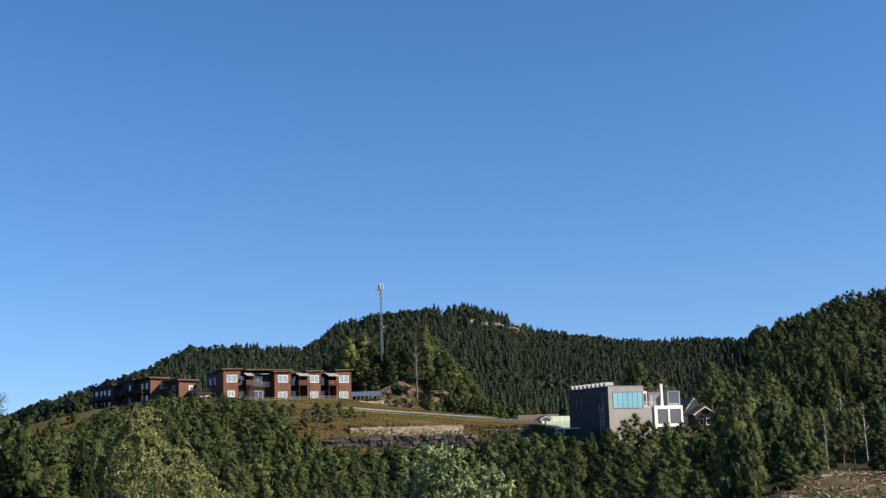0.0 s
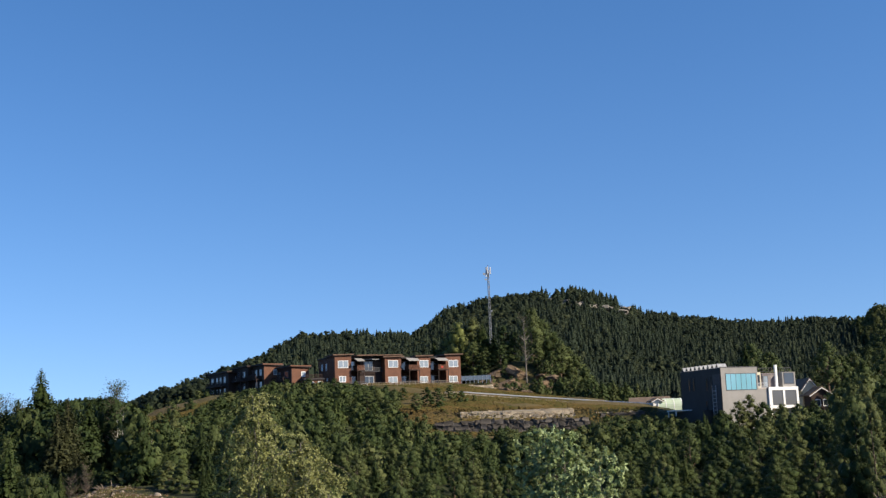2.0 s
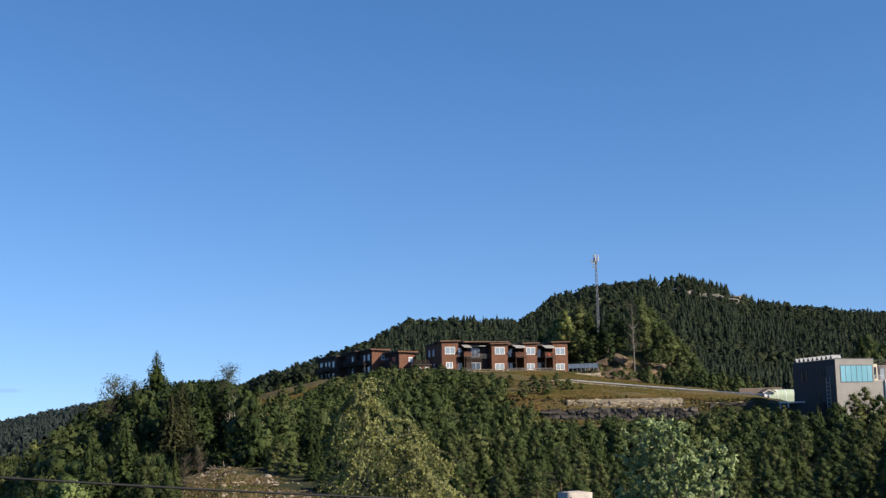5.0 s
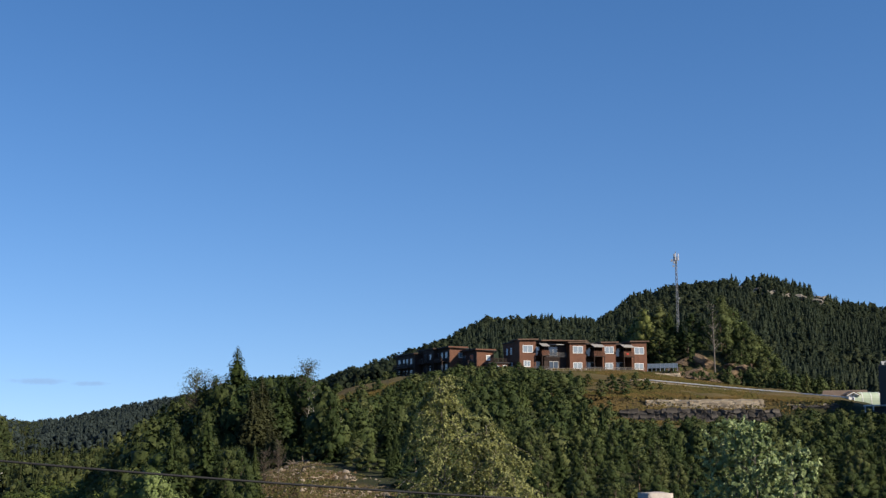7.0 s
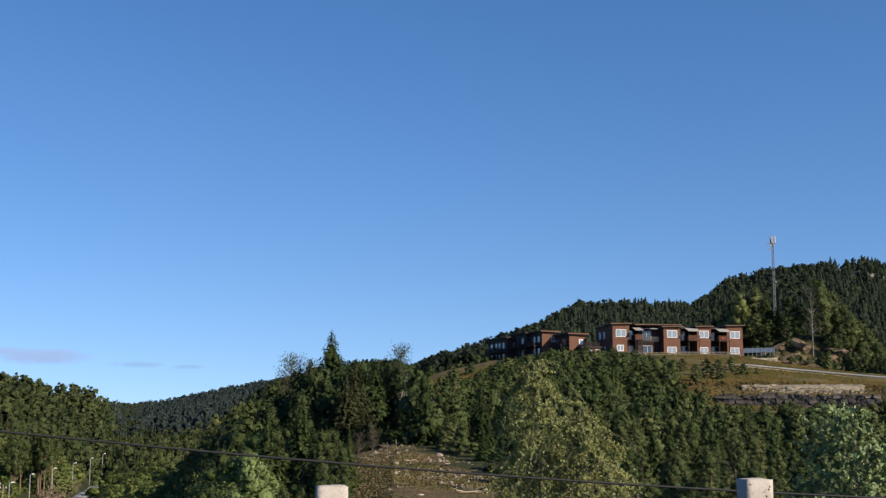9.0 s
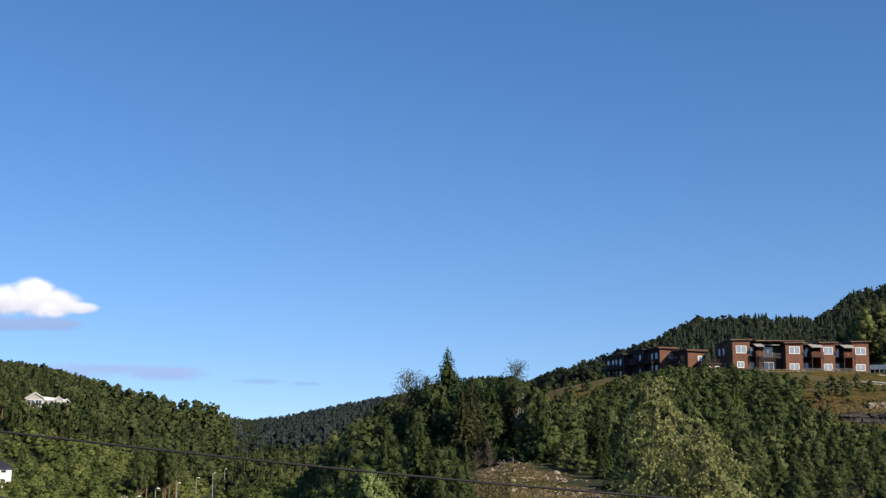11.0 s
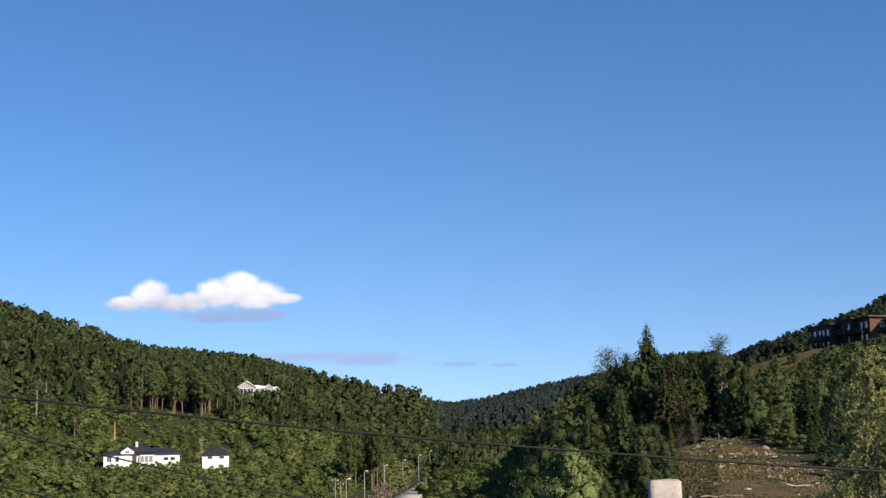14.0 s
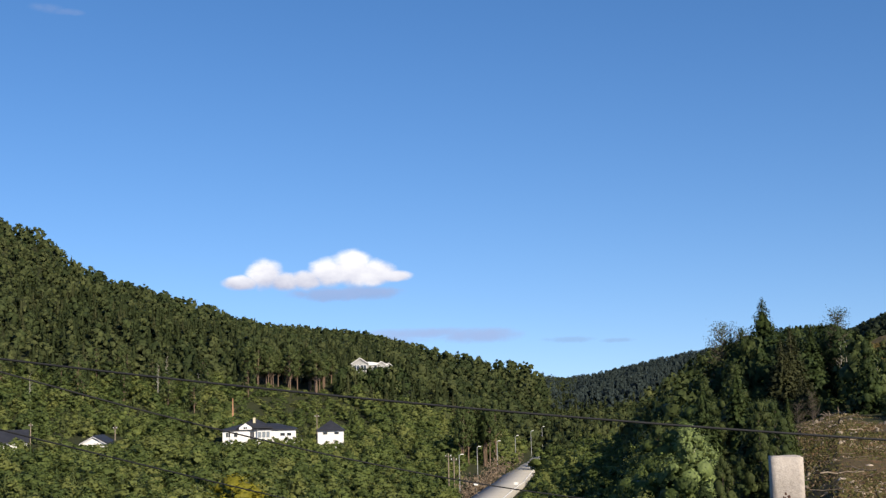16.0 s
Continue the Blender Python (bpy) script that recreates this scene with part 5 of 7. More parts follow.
# ---- mast ----
def mast():
    r = 305
    x, y = polar(3.01, r)
    z0 = ground_at(x, y)
    tall = at_el(0, r, 8.1) - z0
    root = thing("telecom_mast", pose(x, y, z0, 0, 0, 20), "tall grey lattice telecom mast with antennas behind the knoll", "mast")
    half = lambda t: 0.12 * (1 - t) + 0.17
    for sx, sy in ((-1, -1), (1, -1), (1, 1), (-1, 1)):
        part("leg", rod((sx * half(0), sy * half(0), -0.5), (sx * half(1), sy * half(1), tall * 0.93), 0.045, sides=6), STEEL_MAST, root)
    n = 22
    for k in range(n):
        t0, t1 = k / n, (k + 1) / n
        bm = bmesh.new()
        for a, b in (((-1, -1), (1, -1)), ((1, -1), (1, 1)), ((1, 1), (-1, 1)), ((-1, 1), (-1, -1))):
            rod((a[0] * half(t0), a[1] * half(t0), tall * 0.93 * t0), (b[0] * half(t1), b[1] * half(t1), tall * 0.93 * t1), 0.025, sides=4, bm=bm)
            rod((a[0] * half(t1), a[1] * half(t1), tall * 0.93 * t1), (b[0] * half(t1), b[1] * half(t1), tall * 0.93 * t1), 0.025, sides=4, bm=bm)
        part("brace", bm, STEEL_MAST, root)
    part("top_pole", rod((0, 0, tall * 0.9), (0, 0, tall), 0.08), STEEL_MAST, root)
    for a, zz in ((0, 0.955), (120, 0.955), (240, 0.955), (60, 0.93), (200, 0.93)):
        d = Vector((math.cos(radians(a)), math.sin(radians(a)), 0))
        p = d * 0.6 + Vector((0, 0, tall * zz))
        ant = part("antenna", box(p.x - 0.16, p.y - 0.12, p.z - 0.9, p.x + 0.16, p.y + 0.12, p.z + 0.9, 0.04), STEEL, root, "pale panel antenna")
        part("bracket", rod(p, (0, 0, p.z), 0.04, sides=5), STEEL_MAST, ant)
    for zz, sx, rad in ((0.925, -1.15, 0.32), (0.88, -0.8, 0.26), (0.62, 0.4, 0.25)):
        dish = part("dish", rod((sx, -0.4, tall * zz), (sx, -0.05, tall * zz), rad, rad * 0.7, 14), STEEL_MAST, root, "pale drum dish antenna")
        part("bracket", rod((sx, -0.2, tall * zz), (0, 0, tall * zz), 0.05, sides=5), STEEL_MAST, dish)


mast()


# ---- stone work, lane and fences ----
def rock_mesh(name, seed, mat, squash=0.7, cut=0.25, level=2):
    rg = np.random.default_rng(seed)
    bm = bmesh.new()
    bmesh.ops.create_icosphere(bm, subdivisions=level, radius=0.5)
    for v in bm.verts:
        d = noise.noise(v.co * 2.6 + Vector((seed, 0, 0))) * cut * 1.4
        v.co = v.co * (1 + d)
        v.co.z *= squash
    for k in range(5):
        nrm = Vector(unit(rg, 1)[0])
        for v in bm.verts:
            over = v.co.dot(nrm) - 0.36
            if over > 0:
                v.co -= nrm * over
    me = bpy.data.meshes.new(name)
    bm.to_mesh(me)
    bm.free()
    me.materials.append(mat)
    return me


def block_mesh(name, seed, mat, jag=0.035):
    """A rough-hewn block of unit size."""
    rg = np.random.default_rng(seed)
    bm = box(-0.5, -0.5, 0, 0.5, 0.5, 1, 0.07)
    for v in bm.verts:
        v.co += Vector(rg.normal(0, jag, 3))
    me = bpy.data.meshes.new(name)
    bm.to_mesh(me)
    bm.free()
    me.materials.append(mat)
    return me


def stone_wall(name, az0, az1, r, foot, courses, length, tall, mats, label, seed, lean=0.12, rough=False):
    """Courses of separate stones along an arc of the slope."""
    rg = np.random.default_rng(seed)
    root = tagged(thing(name, Matrix(), label, "wall"), kind="structure")
    pieces = [block_mesh("stone", seed + k, m, 0.085 if rough else 0.035) for k, m in enumerate(mats)]
    x0, y0 = polar(az0, r)
    x1, y1 = polar(az1, r)
    span = math.hypot(x1 - x0, y1 - y0)
    turn = math.degrees(math.atan2(y1 - y0, x1 - x0))
    back = box(0, 0.35, -1.0, span, 0.8, courses * tall - (0.55 if rough else 0.1))
    back.transform(pose(x0, y0, foot, 0, 0, turn))
    part("backing", back, STONE_DARK if rough else GRAVEL, root)
    for k in range(courses):
        s = rg.uniform(-0.3, 0.2)
        while s < span:
            w = length * rg.uniform(0.65, 1.4)
            h = tall * rg.uniform(0.8, 1.12) * (1.0 if k < courses - 1 else rg.uniform(0.5, 1.1))
            ob = new("stone", pieces[rg.integers(len(pieces))])
            ob.parent = root
            p = pose(x0, y0, foot, 0, 0, turn) @ pose(min(s + w / 2, span), lean * k + rg.normal(0, 0.04) + 0.1, k * tall - 0.03, rg.normal(0, 2), rg.normal(0, 2.5), rg.normal(0, 3))
            if rough:
                p = p @ pose(0, 0, 0, rg.normal(0, 5), rg.normal(0, 6), rg.normal(0, 12))
            ob.matrix_world = p @ Matrix.Diagonal((w * (1.02 if rough else 0.97), rg.uniform(0.6, 0.8) * (1.4 if rough else 1), h * (1.08 if rough else 1), 1))
            s += w
    return root


stone_wall("boulder_wall", 5.75, -1.25, 211.0, at_el(0, 211, 0.26), 3, 1.15, 0.80, (STONE_DARK,) * 4, "retaining wall of large dark boulders on the slope", 11, rough=True)
stone_wall("granite_wall", 4.6, -0.6, 213.2, at_el(0, 213, 0.86), 6, 0.95, 0.29, (STONE_PALE,) * 4, "dry retaining wall of pale granite blocks", 21)
stone_wall("dark_revetment", -1.9, -3.75, 213.0, at_el(0, 213, 0.55), 4, 1.1, 0.45, (STONE_DARK,) * 3, "dark stone revetment below the lane", 31, rough=True)


stone_wall("lane_edge", -1.7, -3.8, 214.5, at_el(0, 214, 0.98), 1, 1.0, 0.35, (STONE_PALE,) * 3, "row of pale stones along the lane edge", 61)


def strip(name, points, wide, mat, label, category, lift=0.06, kind="structure", level=None):
    """A lane laid over the ground along (bearing, distance) points."""
    az, rr = np.array(points, float).T
    t = np.linspace(0, len(az) - 1, 40)
    az, rr = np.interp(t, range(len(az)), az), np.interp(t, range(len(rr)), rr)
    p = np.stack([-rr * np.sin(np.radians(az)), rr * np.cos(np.radians(az))], -1)
    d = np.gradient(p, axis=0)
    side = np.stack([-d[:, 1], d[:, 0]], -1) / np.linalg.norm(d, axis=1, keepdims=True)
    z = ground_z(p[:, 0], p[:, 1]) + lift if level is None else np.interp(t, np.linspace(0, t[-1], len(level)), level)
    V, Q = [], []
    for k, off in enumerate((-wide / 2, wide / 2)):
        q = p + side * off
        V += [np.column_stack([q, z]), np.column_stack([q, z - 1.2])]
    n = len(t)
    V = np.concatenate(V)
    a = np.arange(n - 1)
    for i, j in ((0, 2), (1, 0), (2, 3)):
        Q.append(np.stack([i * n + a, i * n + a + 1, j * n + a + 1, j * n + a], -1))
    return tagged(new(name, mesh_from(name, V, [np.concatenate(Q)], mat)), label, category, kind=kind)


LANE = ((5.2, 242), (4.2, 241), (2.0, 240), (0, 239), (-2, 238), (-3.6, 236), (-5.0, 234))
strip("lane", LANE, 2.6, GRAVEL, "pale gravel lane climbing along the meadow", "lane", 0.25)


def guard_rail():
    root = thing("guard_rail", Matrix(), "guard rail on posts along the lane, white for the sunlit lane edge", "fence")
    pts = []
    az, rr = np.array(LANE, float).T
    for t in np.linspace(0.6, len(az) - 1.3, 24):
        x, y = polar(np.interp(t, range(len(az)), az), np.interp(t, range(len(rr)), rr) - 1.9)
        pts.append(Vector((x, y, ground_at(x, y))))
    for k, p in enumerate(pts):
        part("post", box(p.x - 0.07, p.y - 0.07, p.z - 0.4, p.x + 0.07, p.y + 0.07, p.z + 0.95), WOOD_POLE, root)
    for p, q in zip(pts, pts[1:]):
        m = Matrix.Translation(p) @ (q - p).to_track_quat("X", "Z").to_matrix().to_4x4()
        bm = box(0, -0.12, 0.66, (q - p).length, -0.06, 0.86)
        box(0, -0.14, 0.72, (q - p).length, -0.12, 0.80, bm=bm)
        bm.transform(m)
        # white rail colour stands in for sunlight along the lane edge
        part("rail", bm, WHITE, root)


guard_rail()


def glass_fence():
    root = thing("glass_fence", Matrix(), "clouded glass fence on a low stone footing by the apartments", "fence")
    p0, p1 = Vector((*polar(4.45, 262), 0)), Vector((*polar(3.1, 261), 0))
    n = 7
    for k in range(n + 1):
        p = p0.lerp(p1, k / n)
        p.z = at_el(0, 262, 2.72)
        part("post", box(p.x - 0.05, p.y - 0.05, p.z - 0.5, p.x + 0.05, p.y + 0.05, p.z + 1.15), STEEL, root)
        if k < n:
            q = p0.lerp(p1, (k + 1) / n)
            q.z = p.z
            bm = box(0.08, -0.02, 0.15, (q - p).length - 0.08, 0.02, 1.1)
            bm.transform(Matrix.Translation(p) @ (q - p).to_track_quat("X", "Z").to_matrix().to_4x4())
            part("pane", bm, GLASS_RAIL, root)
    stone_wall("terrace_footing", 4.5, 3.05, 260.5, at_el(0, 260, 2.35), 2, 0.8, 0.45, (STONE_PALE,) * 3, "rough stone footing of the terrace", 41)


glass_fence()
stone_wall("meadow_steps", 5.2, 4.55, 240, ground_at(*polar(4.9, 240)) - 0.1, 2, 0.9, 0.4, (STONE_PALE,) * 2, "short row of pale stones in the meadow", 51)


def wood_fence():
    root = thing("meadow_fence", Matrix(), "low wooden fence along the meadow edge by the apartments", "fence")
    pts = [Vector((*polar(a, 255.5 + k * 0.35), 0)) for k, a in enumerate(np.linspace(8.9, 4.6, 16))]
    for p in pts:
        p.z = ground_at(p.x, p.y)
        part("post", box(p.x - 0.05, p.y - 0.05, p.z - 0.3, p.x + 0.05, p.y + 0.05, p.z + 1.0), WOOD_POLE, root)
    for p, q in zip(pts, pts[1:]):
        for h in (0.5, 0.9):
            part("rail", rod(p + Vector((0, 0, h)), q + Vector((0, 0, h)), 0.04, sides=5), WOOD_POLE, root)


wood_fence()

# ---- rocks ----
ROCKS = [rock_mesh("rock", 300 + k, STONE_SCREE, 0.65) for k in range(5)]
CRAGS = [rock_mesh("outcrop", 320 + k, CLIFF, 0.8, 0.9, 3) for k in range(4)]
TORS = [rock_mesh("crag", 330 + k, CRAG, 0.8, 0.9, 3) for k in range(4)]


def lay(name, meshes, az, r, size, label, category, group="", sink=0.25, tilt=12, rg=rng, lift=0.0):
    x, y = polar(az, r)
    ob = new(name, meshes[rg.integers(len(meshes))])
    ob.matrix_world = pose(x, y, ground_at(x, y) + size[2] * (0.35 - sink) + lift, rg.normal(0, tilt), rg.normal(0, tilt), rg.uniform(0, 360)) @ Matrix.Diagonal((*size, 1))
    return tagged(ob, label, category, group)


rk = np.random.default_rng(5)
for a, r, s in ((3.2, 272, 4.0), (2.4, 271, 5.0), (1.7, 270, 4.0), (1.0, 270, 5.5), (0.3, 270, 5.0), (-0.4, 270, 4.5), (-1.0, 272, 3.5), (1.9, 276, 5), (0.6, 275, 5), (-0.2, 276, 4.5), (2.8, 277, 4), (-1.6, 274, 3), (1.2, 266, 3.5), (2.1, 266, 3), (-0.5, 265, 2.5), (3.6, 270, 3)):
    lay("rock_outcrop", CRAGS, a, r, (s * rk.uniform(0.8, 1.3), s * 0.9, s * rk.uniform(0.55, 0.8)), "lichened grey-brown rock outcrop on the knoll", "rock", "rocks on the knoll", 0.3, 10, rk)
for k in range(34):
    a, r, s = rk.uniform(-1.6, 3.6), rk.uniform(259, 273), rk.uniform(0.8, 2.2)
    lay("rock_outcrop", CRAGS, a, r, (s * rk.uniform(0.8, 1.5), s, s * rk.uniform(0.6, 1.0)), "lichened grey-brown rock outcrop on the knoll", "rock", "rocks on the knoll", 0.25, 16, rk)
# bare crags near the top of the great hill, in long ledges
for k in range(22):
    a = -3.8 + 0.18 * k + rk.uniform(-0.06, 0.06)
    along = np.linspace(560, np.interp(a, RIDGE_AT[:, 0], RIDGE_AT[:, 1]), 90)
    px, py = -along * math.sin(radians(a)), along * math.cos(radians(a))
    rise = np.degrees(np.arctan2(ground_z(px, py) - EYE, along))
    n_at = int(np.argmin(np.abs(rise - np.interp(a, CRAG_LINE[:, 0], CRAG_LINE[:, 1]) - rk.uniform(-0.14, 0.08))))
    s = rk.uniform(5.5, 10.0)
    ob = new("crag", TORS[rk.integers(4)])
    ob.matrix_world = pose(px[n_at], py[n_at], ground_at(px[n_at], py[n_at]) + 0.6, 0, rk.normal(6, 6), a + rk.normal(0, 12)) @ Matrix.Diagonal((s * 1.4, s, s * rk.uniform(0.5, 0.8), 1))
    tagged(ob, "pale bare crag among woods near the hilltop", "rock", "crags on the hill")


# ---- cleared slopes: stones, logs, stumps, branches ----
def log_mesh(seed):
    rg = np.random.default_rng(seed)
    path = [((t - 0.5, rg.normal(0, 0.012), rg.normal(0, 0.012)), 0.012 * (1 - 0.5 * t)) for t in np.linspace(0, 1, 6)]
    paths = [path]
    for k in range(3):
        t = rg.uniform(0.4, 0.9)
        paths.append([((t - 0.5, 0, 0), 0.009), ((t - 0.4, rg.normal(0, 0.06), abs(rg.normal(0, 0.06))), 0.003)])
    v, q = tubes(paths, 6)
    return mesh_from("log", v, [q], WOOD_CUT, smooth=True)


LOGS = [log_mesh(400 + k) for k in range(4)]
for az0, az1, r0, r1, n_rock, n_log in ((15.0, 22.3, 80, 152, 190, 40), (-20.5, -13.2, 78, 130, 120, 44)):
    for k in range(n_rock):
        a, r = rk.uniform(az0, az1), math.sqrt(rk.uniform(r0 ** 2, r1 ** 2))
        if cover(*(np.array([c]) for c in polar(a, r)))[0] != 2:
            continue
        s = rk.uniform(0.2, 0.5) if rk.uniform() < 0.85 else rk.uniform(0.5, 0.9)
        lay("stone", ROCKS, a, r, (s, s * rk.uniform(0.6, 1), s * rk.uniform(0.5, 0.9)), "broken pale stone lying on the cleared slope", "stone", "stones on the cleared slope", 0.1, 15, rk)
    for k in range(n_log):
        a, r = rk.uniform(az0, az1), math.sqrt(rk.uniform(r0 ** 2, r1 ** 2))
        x, y = polar(a, r)
        if cover(np.array([x]), np.array([y]))[0] != 2:
            continue
        ln = rk.uniform(1.5, 5.0)
        ob = new("log", LOGS[rk.integers(4)])
        ob.matrix_world = pose(x, y, ground_at(x, y) + 0.2, rk.uniform(0, 360), rk.normal(0, 7), rk.uniform(0, 180)) @ Matrix.Diagonal((ln, ln * 1.6, ln * 1.6, 1))
        tagged(ob, "grey felled branch lying on the cleared slope", "log", "felled wood")


def litter():
    """Twigs, chips and low plants on the cleared ground."""
    rg = np.random.default_rng(9)
    for name, mat, n, size, label in (("slash", SLASH, 40000, 0.16, "dry twigs and chips strewn over the cleared slopes"), ("ground_plants", GROUND_PLANT, 30000, 0.2, "low green plants growing on the cleared slopes")):
        left = rg.uniform(0, 1, n) < 0.55
        az = np.where(left, rg.uniform(14.3, 22.4, n), rg.uniform(-24, -12.3, n))
        r = np.sqrt(np.where(left, rg.uniform(66 ** 2, 152 ** 2, n), rg.uniform(66 ** 2, 132 ** 2, n)))
        x, y = -r * np.sin(np.radians(az)), r * np.cos(np.radians(az))
        keep = np.array([noise.noise(Vector((a * 0.11, b * 0.11, 3.0 if mat is GROUND_PLANT else 8.0))) for a, b in zip(x, y)]) > -0.4
        keep &= cover(x, y) == 2
        p = np.stack([x, y, ground_z(x, y) + 0.1], -1)[keep]
        v, f, nm = sprays(rg, p, unit(rg, len(p)) * 0.7 + np.array([0.35, -0.6, 0.7]), size, 0.1, 0.8, 2.4)
        tagged(new(name, mesh_from(name, v, [f], mat, np.repeat(rg.uniform(0, 0.98, len(p)), 3), normals=nm)), label, "ground litter", kind="stuff")
    # broken stone and thin branches, too many to count
    n = 5200
    left = rg.uniform(0, 1, n) < 0.55
    az = np.where(left, rg.uniform(14.3, 22.4, n), rg.uniform(-24, -12.3, n))
    r = np.sqrt(np.where(left, rg.uniform(72 ** 2, 152 ** 2, n), rg.uniform(72 ** 2, 132 ** 2, n)))
    x, y = -r * np.sin(np.radians(az)), r * np.cos(np.radians(az))
    heap = np.array([noise.noise(Vector((a * 0.16, b * 0.16, 21.0))) for a, b in zip(x, y)])
    keep = (cover(x, y) == 2) & (heap > rg.uniform(-0.15, 0.5, n))
    x, y = x[keep], y[keep]
    n = len(x)
    size = np.exp(rg.normal(-2.1, 0.42, n))[:, None, None] * rg.uniform(0.6, 1.2, (n, 1, 3))
    v = np.stack([x, y, ground_z(x, y) + 0.04], -1)[:, None] + BALL_V[None] * size * (1 + rg.normal(0, 0.22, (n, 12, 1)))
    f = (BALL_F[None] + (np.arange(n) * 12)[:, None, None]).reshape(-1, 3)
    tagged(new("rubble", mesh_from("rubble", v.reshape(-1, 3), [f], STONE_RUBBLE)), "broken pale stones strewn over the cleared slopes", "stones", kind="stuff")
    sticks = []
    for k in rg.permutation(n)[:420]:
        d = np.array([rg.normal(), rg.normal(), rg.normal(0, 0.22)])
        d *= rg.uniform(0.5, 1.6) / np.linalg.norm(d)
        p0 = np.array([x[k] + rg.normal(0, 1.5), y[k] + rg.normal(0, 1.5), 0.0])
        p0[2] = ground_at(p0[0], p0[1]) + 0.12
        sticks.append([(p0 - d, 0.028), (p0 + rg.normal(0, 0.05, 3), 0.022), (p0 + d, 0.01)])
    v, q = tubes(sticks, 4)
    tagged(new("branches", mesh_from("branches", v, [q], WOOD_CUT)), "grey cut branches strewn over the cleared slopes", "branches", kind="stuff")
    # tall dry grass on the meadow
    n = 46000
    az = np.where(rg.uniform(0, 1, n) < 0.7, rg.uniform(-4.5, 9.2, n), rg.uniform(12.8, 19.2, n))
    r = np.where(az < 10, rg.uniform(206.5, 262, n), rg.uniform(205, 272, n))
    x, y = -r * np.sin(np.radians(az)), r * np.cos(np.radians(az))
    p = np.stack([x, y, ground_z(x, y) + 0.22], -1)
    patch = np.array([noise.noise(Vector((a * 0.13, b * 0.13, 1.0))) for a, b in zip(x, y)])
    v, f, nm = sprays(rg, p, np.tile([0.2, -0.7, 0.8], (n, 1)), 0.34, -0.6, 0.8, 2.0)
    tagged(new("meadow_grass", mesh_from("meadow_grass", v, [f], GRASS_BLADE, np.repeat(np.clip(0.45 + patch * 0.9 + rg.normal(0, 0.12, n), 0, 0.98), 3), normals=nm)), "dry orange and green meadow grass on the slope", "grass", kind="stuff")


litter()

SCRUB = []      # bearing, distance, height and width of low growth


def scrub(az, r, tall, wide=1.3):
    SCRUB.append((az, r, tall, tall * wide))


# ---- trees that stand out ----
tall_spruce = spruce(501, "tall_spruce", 10, 4.6, "tall dark spruce rising over the other trees", whorls=34, arms=15, per=13, low=0.08, ragged=0.38)


def to_el(az, r, el):
    return at_el(az, r, el) - ground_at(*polar(az, r))


plant(tall_spruce, 23.45, 178, to_el(23.45, 178, 3.85), 10, wide=1.3)
dry_spruce = spruce(502, "thin_dry_spruce", 10, 3.8, "tall thin spruce with dry brownish needles", NEEDLE_DRY, whorls=40, arms=16, per=12, low=0.16, ragged=0.35)
plant(dry_spruce, 22.3, 165, to_el(22.3, 165, 2.55), 10, wide=1.35)
plant(dry_spruce, 22.75, 163, to_el(22.75, 163, 2.0), 10, wide=1.3)
plant(dry_spruce, 21.9, 158, to_el(21.9, 158, 0.3), 10, wide=1.5)
for a, r, e in ((21.4, 172, 2.6), (20.9, 178, 2.2), (24.4, 176, 2.5), (23.0, 184, 2.7), (24.9, 182, 2.3)):
    plant(SPRUCES[int(rk.integers(3))], a, r, to_el(a, r, e), 10, wide=1.25)
leafless = bare(511, "leafless_tree", 10, 4.2, "nearly leafless tree with a fan of thin twigs", BARK, 170, sparse=14)
for a, r, e in ((20.25, 176, 2.95), (25.35, 182, 2.45), (24.5, 184, 2.25)):
    plant(leafless, a, r, to_el(a, r, e), 10, wide=1.1)
thin_birch = bare(521, "thin_birch", 10, 2.4, "thin birch with a pale bare trunk", BARK_PALE, 26, sparse=14)
for a, r, b, e in ((19.98, 172, 0, 1.9), (20.2, 173, 0, 1.6), (19.3, 176, 0, 1.3), (18.7, 178, 0, 1.0), (-16.9, 134, 0, 1.2), (-14.9, 133, 0, 0.2), (-18.6, 136, 0, 1.6), (-17.6, 150, 0, 2.3)):
    plant(thin_birch, a, r, to_el(a, r, e), 10)
tall_pine = pine(531, "tall_pine", 10, 4.4, "tall pine with a bare lower trunk by the villa", 26, 95, 0.5)
for a, r, e in ((-12.1, 224, 3.8), (-12.6, 228, 3.2), (-13.2, 230, 3.3), (-8.85, 246, 3.9), (-9.6, 250, 3.5), (-14.3, 222, 3.1), (-17.3, 200, 2.4)):
    plant(tall_pine, a, r, to_el(a, r, e), 10)
for a, r, e in ((-13.6, 205, 3.0), (-14.6, 200, 3.4), (-15.3, 205, 2.6), (-12.9, 200, 2.2), (-16.2, 190, 2.2), (-12.4, 232, 2.6), (-11.5, 246, 2.6), (-10.4, 252, 2.7), (-7.2, 262, 2.7)):
    plant(BROAD[int(rk.integers(5))], a, r, to_el(a, r, e), 10)
plant(SPRUCES[0], -8.6, 244, to_el(-8.6, 244, 4.0), 10, wide=1.1)
